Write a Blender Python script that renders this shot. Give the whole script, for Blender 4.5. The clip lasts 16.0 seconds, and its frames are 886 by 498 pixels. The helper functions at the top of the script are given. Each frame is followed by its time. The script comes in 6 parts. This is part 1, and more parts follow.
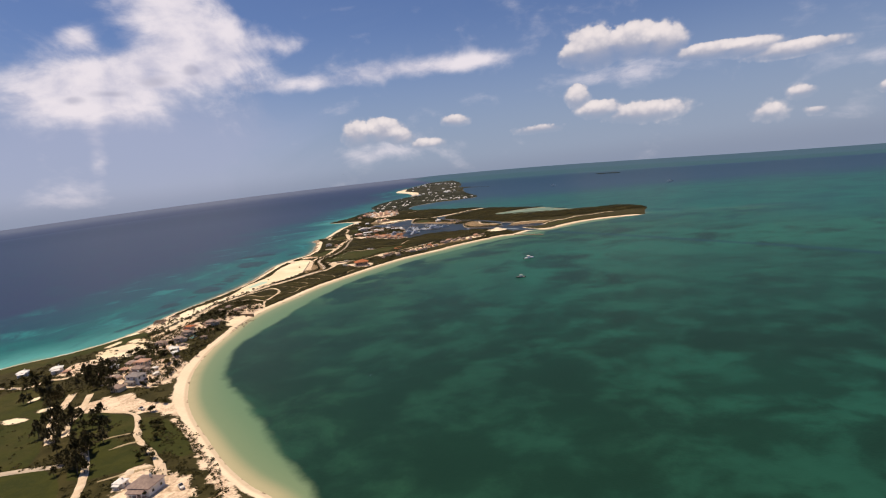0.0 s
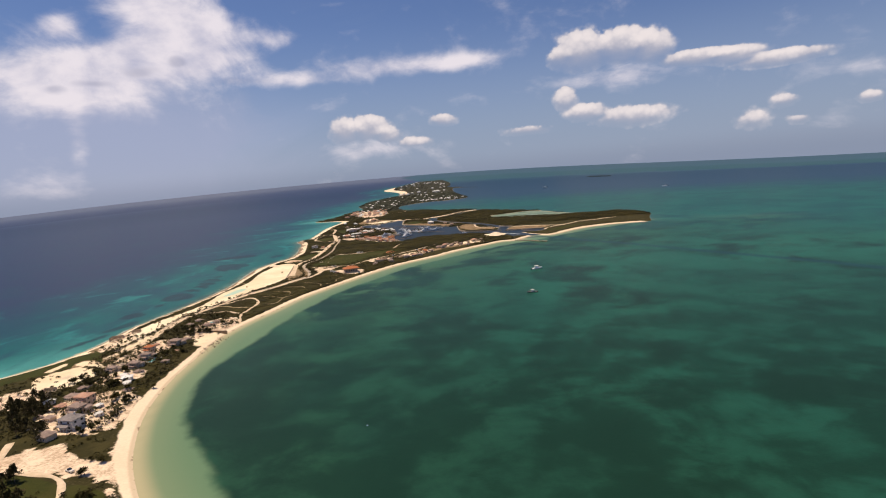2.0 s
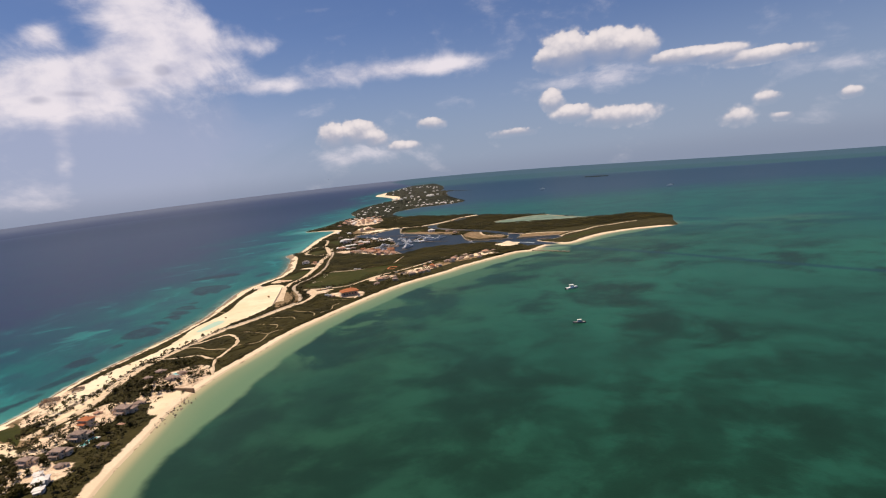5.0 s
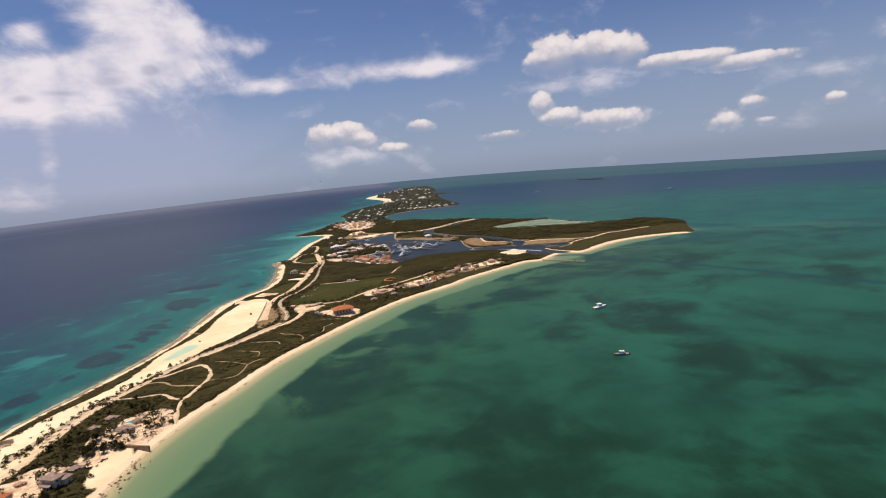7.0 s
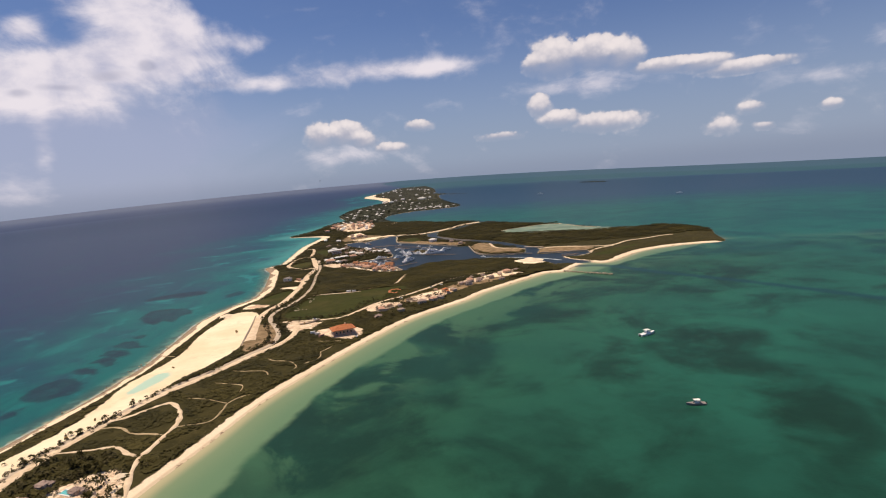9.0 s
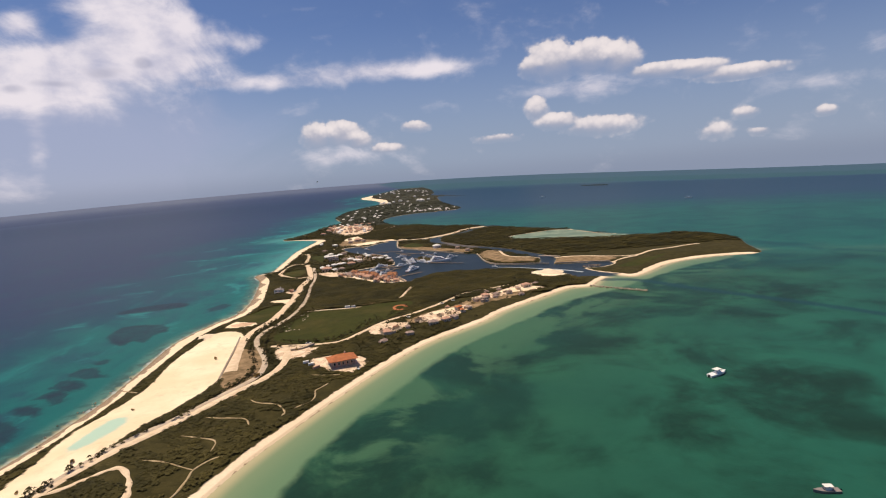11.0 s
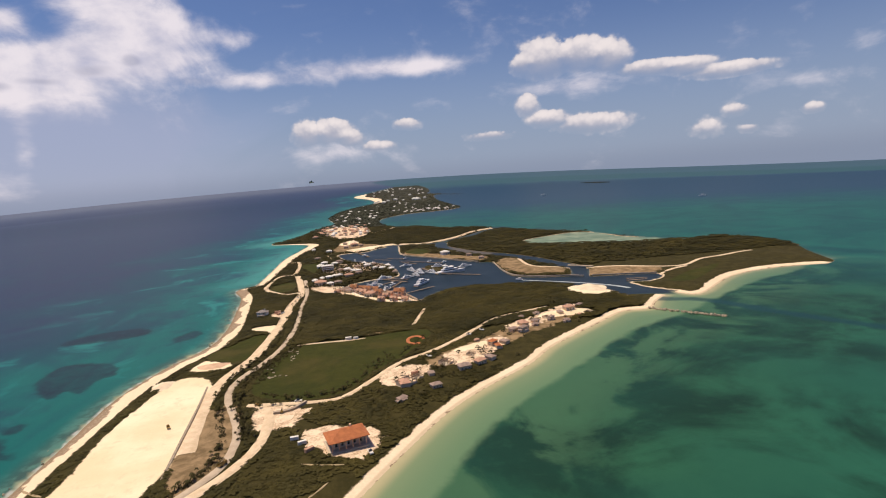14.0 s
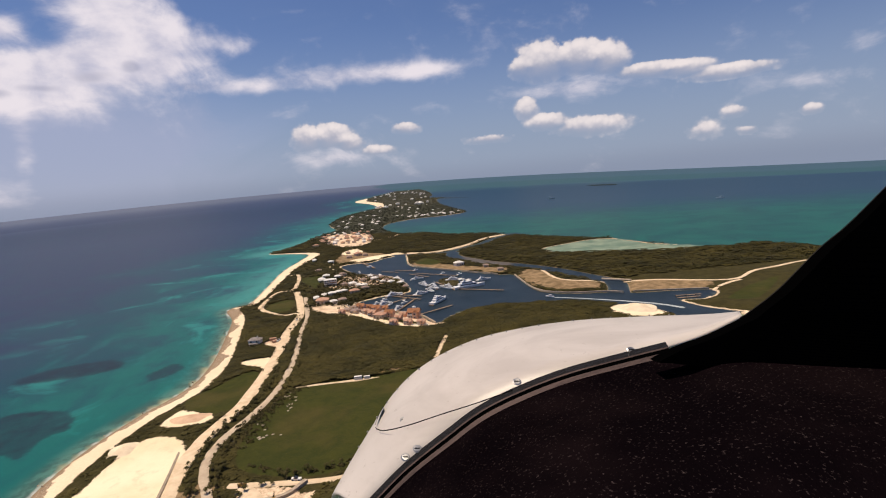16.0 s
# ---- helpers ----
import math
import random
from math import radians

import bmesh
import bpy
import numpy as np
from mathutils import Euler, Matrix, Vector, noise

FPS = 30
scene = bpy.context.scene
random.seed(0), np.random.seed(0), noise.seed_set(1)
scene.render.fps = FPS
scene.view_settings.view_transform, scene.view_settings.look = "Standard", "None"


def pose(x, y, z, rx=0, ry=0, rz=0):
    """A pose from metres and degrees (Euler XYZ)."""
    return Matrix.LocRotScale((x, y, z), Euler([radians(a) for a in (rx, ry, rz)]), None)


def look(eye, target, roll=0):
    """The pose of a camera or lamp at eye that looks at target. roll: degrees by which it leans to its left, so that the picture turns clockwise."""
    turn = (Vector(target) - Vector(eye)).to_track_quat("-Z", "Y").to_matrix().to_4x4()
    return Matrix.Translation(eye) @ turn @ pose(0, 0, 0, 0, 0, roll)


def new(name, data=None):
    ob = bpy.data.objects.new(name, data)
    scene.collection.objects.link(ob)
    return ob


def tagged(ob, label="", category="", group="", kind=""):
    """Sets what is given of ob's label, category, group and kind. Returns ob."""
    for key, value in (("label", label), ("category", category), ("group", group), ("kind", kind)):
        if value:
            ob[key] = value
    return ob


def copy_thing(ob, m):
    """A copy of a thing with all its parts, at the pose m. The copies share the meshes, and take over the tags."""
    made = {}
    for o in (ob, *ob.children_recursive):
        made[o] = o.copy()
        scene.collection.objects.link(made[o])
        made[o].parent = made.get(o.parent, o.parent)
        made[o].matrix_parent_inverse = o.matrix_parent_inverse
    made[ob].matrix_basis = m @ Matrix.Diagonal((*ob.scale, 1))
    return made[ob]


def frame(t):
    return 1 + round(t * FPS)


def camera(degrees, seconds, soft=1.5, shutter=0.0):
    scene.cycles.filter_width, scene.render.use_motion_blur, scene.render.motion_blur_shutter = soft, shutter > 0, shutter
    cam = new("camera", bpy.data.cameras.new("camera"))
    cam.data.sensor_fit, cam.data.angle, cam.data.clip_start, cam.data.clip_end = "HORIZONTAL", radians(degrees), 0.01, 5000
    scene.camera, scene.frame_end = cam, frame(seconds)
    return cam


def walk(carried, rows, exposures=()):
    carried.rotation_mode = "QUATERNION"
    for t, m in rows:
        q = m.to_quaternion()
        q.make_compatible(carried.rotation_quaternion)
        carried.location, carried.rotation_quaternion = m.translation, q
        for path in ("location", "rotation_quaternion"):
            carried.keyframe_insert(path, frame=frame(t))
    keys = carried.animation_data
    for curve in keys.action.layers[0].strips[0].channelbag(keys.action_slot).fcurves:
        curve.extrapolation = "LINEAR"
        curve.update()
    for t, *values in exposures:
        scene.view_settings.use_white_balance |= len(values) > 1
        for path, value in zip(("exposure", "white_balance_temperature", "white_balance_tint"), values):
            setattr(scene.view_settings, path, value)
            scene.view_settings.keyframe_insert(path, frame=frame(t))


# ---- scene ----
cam = camera(79.1, 16.0, soft=1.1)
PATH = [
    (0.0, pose(0.00, 0.00, 110.00, 82.21, 6.02, -0.77)),
    (0.5, pose(-3.77, 15.80, 110.58, 82.25, 5.61, -1.21)),
    (1.0, pose(-7.45, 31.68, 111.15, 82.14, 5.28, -1.59)),
    (1.5, pose(-11.04, 47.65, 111.70, 82.06, 4.75, -1.89)),
    (2.0, pose(-14.56, 63.70, 112.24, 82.00, 4.69, -2.16)),
    (2.5, pose(-17.99, 79.84, 112.76, 82.00, 4.79, -2.35)),
    (3.0, pose(-21.35, 96.07, 113.28, 82.12, 5.22, -2.47)),
    (3.5, pose(-24.63, 112.39, 113.77, 82.11, 5.56, -2.51)),
    (4.0, pose(-27.85, 128.80, 114.25, 82.12, 5.84, -2.71)),
    (6.5, pose(-43.06, 212.37, 116.45, 82.39, 5.60, -4.20)),
    (7.0, pose(-45.95, 229.40, 116.85, 82.36, 5.62, -4.39)),
    (7.5, pose(-48.80, 246.53, 117.23, 82.39, 5.46, -4.53)),
    (8.0, pose(-51.61, 263.78, 117.60, 82.36, 5.29, -4.57)),
    (8.5, pose(-54.38, 281.14, 117.95, 82.34, 5.02, -4.63)),
    (9.0, pose(-57.13, 298.62, 118.29, 82.36, 4.78, -4.67)),
    (11.5, pose(-70.50, 387.80, 119.78, 82.49, 4.02, -5.17)),
    (12.0, pose(-73.14, 406.01, 120.04, 82.48, 4.05, -5.37)),
    (12.5, pose(-75.77, 424.35, 120.28, 82.49, 3.90, -5.50)),
    (13.0, pose(-78.39, 442.83, 120.50, 82.39, 4.19, -5.74)),
    (13.5, pose(-81.02, 461.44, 120.72, 82.27, 4.26, -5.87)),
    (14.0, pose(-83.65, 480.18, 120.91, 82.17, 4.28, -5.98)),
    (14.5, pose(-86.30, 499.06, 121.10, 82.22, 4.28, -5.99)),
    (15.0, pose(-88.95, 518.09, 121.27, 82.30, 4.53, -6.04)),
    (15.5, pose(-91.62, 537.26, 121.42, 82.46, 4.62, -6.06)),
    (16.0, pose(-94.32, 556.57, 121.56, 82.55, 4.67, -6.02)),
]
walk(cam, PATH, [(0.0, 0.0, 6500, 19), (16.0, 0.0, 6500, 19)])

# ---- daylight: high sun ahead and to the left, hazy blue sky with trade-wind clouds ----
SUN_EL, SUN_AZ = 70.0, -60.0  # degrees; azimuth from +y towards +x
sun_way = Vector((math.sin(radians(SUN_AZ)) * math.cos(radians(SUN_EL)), math.cos(radians(SUN_AZ)) * math.cos(radians(SUN_EL)), math.sin(radians(SUN_EL))))
sun = new("sun", bpy.data.lights.new("sun", "SUN"))
sun.data.energy, sun.data.angle, sun.data.color = 4.7, radians(0.53), (1.0, 0.865, 0.615)
sun.matrix_world = look(sun_way * 300, (0, 0, 0))


class Nodes:
    """Short hand for building node trees."""

    def __init__(self, tree):
        self.tree = tree
        tree.nodes.clear()

    def add(self, kind, **settings):
        n = self.tree.nodes.new(kind)
        for key, value in settings.items():
            if key in ("operation", "noise_dimensions", "sky_type", "sun_disc", "sun_elevation", "sun_rotation", "attribute_name", "data_type",
                       "blend_type", "air_density", "dust_density", "ozone_density", "altitude", "interpolation_type", "feature", "clamp", "normalize"):
                setattr(n, key, value)
        return n

    def put(self, socket, value):
        if isinstance(value, bpy.types.NodeSocket):
            self.tree.links.new(value, socket)
        elif isinstance(value, (tuple, list)) and len(value) == 3 and socket.type == "RGBA":
            socket.default_value = (*value, 1)
        else:
            socket.default_value = value

    def math(self, op, a, b=0.0, c=0.0):
        n = self.add("ShaderNodeMath", operation=op)
        for s, v in zip(n.inputs, (a, b, c)):
            self.put(s, v)
        return n.outputs[0]

    def step(self, value, low, high, to0=0.0, to1=1.0):
        n = self.add("ShaderNodeMapRange", interpolation_type="SMOOTHSTEP")
        for s, v in zip(n.inputs, (value, low, high, to0, to1)):
            self.put(s, v)
        return n.outputs[0]

    def mix(self, fac, a, b):
        n = self.add("ShaderNodeMix", data_type="RGBA")
        self.put(n.inputs[0], fac)
        self.put(n.inputs[6], a)
        self.put(n.inputs[7], b)
        return n.outputs[2]

    def noise(self, vector, scale, detail=4.0, rough=0.55, distort=0.0):
        n = self.add("ShaderNodeTexNoise")
        if vector is not None:
            self.put(n.inputs["Vector"], vector)
        n.inputs["Scale"].default_value, n.inputs["Detail"].default_value = scale, detail
        n.inputs["Roughness"].default_value, n.inputs["Distortion"].default_value = rough, distort
        return n.outputs[0]

    def attr(self, name):
        return self.add("ShaderNodeAttribute", attribute_name=name).outputs["Fac"]

    def place(self, stretch=(1, 1, 1)):
        g = self.add("ShaderNodeNewGeometry").outputs["Position"]
        m = self.add("ShaderNodeMapping")
        m.inputs["Scale"].default_value = stretch
        self.put(m.inputs["Vector"], g)
        return m.outputs[0]


world = bpy.data.worlds.new("sky")
scene.world = world
world.use_nodes = True
N = Nodes(world.node_tree)
way = N.add("ShaderNodeTexCoord").outputs["Generated"]
sep = N.add("ShaderNodeSeparateXYZ")
N.put(sep.inputs[0], way)
above = N.add("ShaderNodeCombineXYZ")
N.put(above.inputs[0], sep.outputs[0])
N.put(above.inputs[1], sep.outputs[1])
N.put(above.inputs[2], N.math("MAXIMUM", sep.outputs[2], 0.012))
sky = N.add("ShaderNodeTexSky", sky_type="NISHITA", sun_disc=False, sun_elevation=radians(SUN_EL), sun_rotation=radians(SUN_AZ),
            air_density=1.0, dust_density=0.2, ozone_density=3.0, altitude=100)
N.put(sky.inputs[0], above.outputs[0])
az = N.math("MULTIPLY", N.math("ARCTAN2", sep.outputs[0], sep.outputs[1]), 57.2958)
el = N.math("MULTIPLY", N.math("ARCSINE", sep.outputs[2]), 57.2958)
# clouds: azimuth, elevation, half width, half height (degrees), thickness
SOFT = (
    (-23.5, 17.8, 3.6, 2.2, 1.1), (-20.7, 14.9, 5.2, 1.8, 1.0), (-25.5, 12.4, 4.0, 1.5, 0.9), (-21.5, 12.2, 6.5, 1.7, 0.9), (-32.2, 10.8, 4.8, 2.2, 1.0),
    (-28.0, 8.8, 8.5, 2.4, 0.55), (-31.3, 14.7, 1.4, 0.9, 0.9), (-13.4, 14.2, 2.7, 0.7, 0.4), (-11.5, 10.4, 5.5, 0.7, 0.55), (-2.8, 11.2, 6.4, 1.0, 0.75),
    (4.8, 11.1, 4.0, 0.7, 0.65), (-31.3, 5.2, 0.8, 2.4, 0.5), (-33.3, 1.9, 2.6, 0.9, 0.45), (20.0, 7.9, 5.8, 1.1, 0.6), (40.5, 5.8, 2.9, 0.7, 0.4), (-4.8, 3.0, 5.3, 1.2, 0.5),
)
CUMULUS = (
    (17.1, 10.8, 3.0, 2.0, 1.0), (20.7, 10.8, 3.1, 1.7, 1.1), (23.5, 10.2, 2.1, 1.7, 1.0), (14.9, 10.4, 1.4, 1.0, 0.8), (27.2, 8.7, 3.6, 0.8, 1.1),
    (30.5, 8.4, 2.7, 0.8, 1.0), (33.9, 7.6, 3.8, 0.7, 1.1), (15.2, 6.4, 1.2, 1.2, 1.0), (17.2, 4.9, 2.4, 0.9, 1.0), (21.5, 4.1, 3.9, 1.0, 0.9),
    (-7.5, 5.1, 1.7, 1.5, 1.0), (-5.1, 5.2, 2.3, 1.5, 1.1), (-3.4, 4.3, 1.7, 1.1, 0.9), (-0.6, 3.4, 2.1, 0.7, 0.7), (2.6, 5.5, 1.5, 0.7, 0.9),
    (11.3, 3.7, 2.5, 0.5, 0.7), (34.3, 3.9, 1.1, 0.6, 0.6), (31.8, 2.6, 1.2, 0.7, 0.4), (35.3, 2.2, 0.8, 0.4, 0.6), (40.2, 3.4, 0.8, 0.5, 0.8),
)
SCUD = ((-22.3, 12.1, 1.0, 0.6, 1.0), (-17.5, 10.4, 2.6, 0.4, 0.8), (-29.5, 10.2, 1.7, 0.4, 0.7), (-25.8, 11.2, 1.5, 0.6, 0.6), (-32.4, 9.7, 0.9, 0.4, 0.6))
shape = N.add("ShaderNodeMapping")
shape.inputs["Scale"].default_value = (1, 1, 1.7)
N.put(shape.inputs["Vector"], way)
billow = N.noise(shape.outputs[0], 17.0, 7.0, 0.55, 0.2)
wisp = N.noise(shape.outputs[0], 5.0, 8.0, 0.6, 0.9)
b0, w0 = N.math("SUBTRACT", billow, 0.5), N.math("SUBTRACT", wisp, 0.5)


def cells(scale):
    """Rounded heads, like those of a cauliflower."""
    v = N.add("ShaderNodeTexVoronoi", feature="SMOOTH_F1")
    N.put(v.inputs["Vector"], way)
    v.inputs["Scale"].default_value, v.inputs["Smoothness"].default_value = scale, 0.35
    return N.math("SUBTRACT", 0.55, v.outputs["Distance"])


curl = N.math("ADD", N.math("MULTIPLY", cells(62.0), 0.7), N.math("MULTIPLY", cells(150.0), 0.35))


def heap(group):
    cover, lift = None, None
    for a0, e0, ra, re, thick in group:
        u = N.math("DIVIDE", N.math("SUBTRACT", az, a0), ra)
        v = N.math("DIVIDE", N.math("SUBTRACT", el, e0), re)
        r = N.math("SQRT", N.math("ADD", N.math("MULTIPLY", u, u), N.math("MULTIPLY", v, v)))
        mass = N.math("MULTIPLY", N.math("SUBTRACT", 1.0, r), thick)
        cover = mass if cover is None else N.math("MAXIMUM", cover, mass)
        top = N.math("MULTIPLY", N.step(mass, -0.2, 0.5), v)
        lift = top if lift is None else N.math("ADD", lift, top)
    return cover, lift


def drift(group):
    """Thin cloud that runs together."""
    cover = None
    for a0, e0, ra, re, thick in group:
        u = N.math("DIVIDE", N.math("SUBTRACT", az, a0), ra)
        v = N.math("DIVIDE", N.math("SUBTRACT", el, e0), re)
        r2 = N.math("ADD", N.math("MULTIPLY", u, u), N.math("MULTIPLY", v, v))
        mass = N.math("MULTIPLY", N.math("EXPONENT", N.math("MULTIPLY", r2, -0.9)), thick)
        cover = mass if cover is None else N.math("ADD", cover, mass)
    return N.math("SUBTRACT", N.math("MINIMUM", cover, 1.25), 0.42)


soft = drift(SOFT)
crisp, crisp_lift = heap(CUMULUS)
soft_mask = N.math("MULTIPLY", N.step(N.math("ADD", soft, N.math("ADD", N.math("MULTIPLY", w0, 1.3), N.math("MULTIPLY", b0, 1.0))), -0.32, 0.62), 0.93)
scud, _ = heap(SCUD)
scud_mask = N.math("MULTIPLY", N.step(N.math("ADD", scud, N.math("MULTIPLY", b0, 1.8)), -0.1, 0.5), 0.42)
# crisp heads above, soft bases that melt into the haze
edge_width = N.step(crisp_lift, -0.45, 0.35, 1.15, 0.24)
crisp_field = N.math("ADD", N.math("ADD", crisp, 0.12), N.math("ADD", N.math("MULTIPLY", curl, N.step(crisp_lift, -0.3, 0.3, 0.15, 0.6)), N.math("MULTIPLY", b0, 1.1)))
crisp_mask = N.math("MULTIPLY", N.step(N.math("DIVIDE", crisp_field, edge_width), -0.1, 1.0), N.step(crisp_lift, -0.7, 0.2, 0.60, 0.94))
mask = N.math("MAXIMUM", soft_mask, crisp_mask)
haze = N.step(el, -1.0, 17.0, 0.88, 0.0)
veil = N.math("MULTIPLY", N.step(wisp, 0.42, 0.75), N.step(el, 2.0, 20.0, 0.22, 0.05))
lit = N.step(N.math("ADD", N.math("MULTIPLY", crisp_lift, 0.8), N.math("ADD", N.math("MULTIPLY", b0, 0.9), N.math("MULTIPLY", curl, 0.5))), -0.30, 0.62)
white = N.mix(lit, (0.46, 0.485, 0.55), (0.93, 0.88, 0.82))
soft_white = N.mix(N.step(N.math("ADD", b0, w0), -0.35, 0.2), (0.56, 0.58, 0.68), (0.90, 0.87, 0.87))
soft_white = N.mix(scud_mask, soft_white, (0.30, 0.33, 0.44))
white = N.mix(N.step(N.math("SUBTRACT", crisp_mask, soft_mask), -0.1, 0.2), soft_white, white)
tint = N.add("ShaderNodeMix", data_type="RGBA", blend_type="MULTIPLY")
tint.inputs[0].default_value = 1.0
N.put(tint.inputs[6], sky.outputs[0])
N.put(tint.inputs[7], (0.86, 0.94, 1.12))
clear = N.add("ShaderNodeBackground")
N.put(clear.inputs[0], tint.outputs[2])
clear.inputs[1].default_value = 0.065
pale = N.add("ShaderNodeBackground")
bank = N.math("ADD", N.math("POWER", N.math("DIVIDE", N.math("SUBTRACT", az, -30.0), 22.0), 2.0), N.math("POWER", N.math("DIVIDE", N.math("SUBTRACT", el, 5.0), 8.0), 2.0))
bank = N.step(N.math("ADD", bank, N.math("MULTIPLY", w0, -0.8)), 0.1, 1.25, 1.0, 0.0)
low_air = N.mix(bank, (0.275, 0.350, 0.460), (0.36, 0.415, 0.545))
N.put(pale.inputs[0], N.mix(N.step(el, -0.6, 2.2, 0.5, 0.0), low_air, (0.185, 0.235, 0.330)))
cloud = N.add("ShaderNodeBackground")
N.put(cloud.inputs[0], white)
cloud.inputs[1].default_value = 0.92
s1, s2 = N.add("ShaderNodeMixShader"), N.add("ShaderNodeMixShader")
N.put(s1.inputs[0], N.math("MAXIMUM", N.math("MAXIMUM", haze, veil), N.math("MULTIPLY", bank, 0.85)))
N.put(s1.inputs[1], clear.outputs[0])
N.put(s1.inputs[2], pale.outputs[0])
N.put(s2.inputs[0], mask)
N.put(s2.inputs[1], s1.outputs[0])
N.put(s2.inputs[2], cloud.outputs[0])
N.put(N.add("ShaderNodeOutputWorld").inputs[0], s2.outputs[0])


# ---- materials ----
def finish(name, build):
    """A Principled material; build(N) returns a dict of inputs, with 'Bump' = (height, strength, distance)."""
    m = bpy.data.materials.new(name)
    m.use_nodes = True
    n = Nodes(m.node_tree)
    p = n.add("ShaderNodeBsdfPrincipled")
    for key, value in build(n).items():
        if key == "Bump":
            b = n.add("ShaderNodeBump")
            n.put(b.inputs["Height"], value[0])
            b.inputs["Strength"].default_value, b.inputs["Distance"].default_value = value[1], value[2]
            n.put(p.inputs["Normal"], b.outputs[0])
        else:
            n.put(p.inputs[key], value)
    n.put(n.add("ShaderNodeOutputMaterial").inputs[0], p.outputs[0])
    return m


def plain(name, colour, dark=None, scale=0.6, rough=0.7, metal=0.0, each=0.0, gloss=0.3):
    """Weathered single-colour stuff: two scales of mottling, and each object or island a little different."""
    dark = dark or tuple(c * 0.72 for c in colour)

    def build(n):
        at = n.place()
        big, small = n.noise(at, scale, 4), n.noise(at, scale * 9, 3)
        f = n.step(n.math("ADD", n.math("MULTIPLY", big, 0.7), n.math("MULTIPLY", small, 0.3)), 0.3, 0.68)
        c = n.mix(f, dark, colour)
        if each:
            o = n.add("ShaderNodeObjectInfo").outputs["Random"]
            i = n.add("ShaderNodeNewGeometry").outputs["Random Per Island"]
            h = n.add("ShaderNodeHueSaturation")
            n.put(h.inputs["Value"], n.step(n.math("ADD", n.math("MULTIPLY", o, 0.5), n.math("MULTIPLY", i, 0.5)), 0.0, 1.0, 1 - each, 1 + each))
            n.put(h.inputs["Hue"], n.step(i, 0.0, 1.0, 0.5 - each * 0.05, 0.5 + each * 0.03))
            n.put(h.inputs["Color"], c)
            c = h.outputs[0]
        return {"Base Color": c, "Roughness": rough, "Metallic": metal, "Specular IOR Level": gloss, "Bump": (small, 0.25, 0.05)}

    return finish(name, build)


def leaves(name, colour, dark):
    def build(n):
        i = n.add("ShaderNodeNewGeometry").outputs["Random Per Island"]
        o = n.add("ShaderNodeObjectInfo").outputs["Random"]
        big = n.noise(n.place(), 0.022, 5, 0.65)
        mid = n.noise(n.place(), 0.10, 3, 0.6)
        f = n.math("ADD", n.math("MULTIPLY", i, 0.12), n.math("ADD", n.math("MULTIPLY", n.step(mid, 0.35, 0.65), 0.25), n.math("MULTIPLY", n.math("ADD", n.step(big, 0.34, 0.66), n.math("MULTIPLY", o, 0.3)), 0.5)))
        return {"Base Color": n.mix(f, dark, colour), "Roughness": 0.7, "Specular IOR Level": 0.1}

    return finish(name, build)


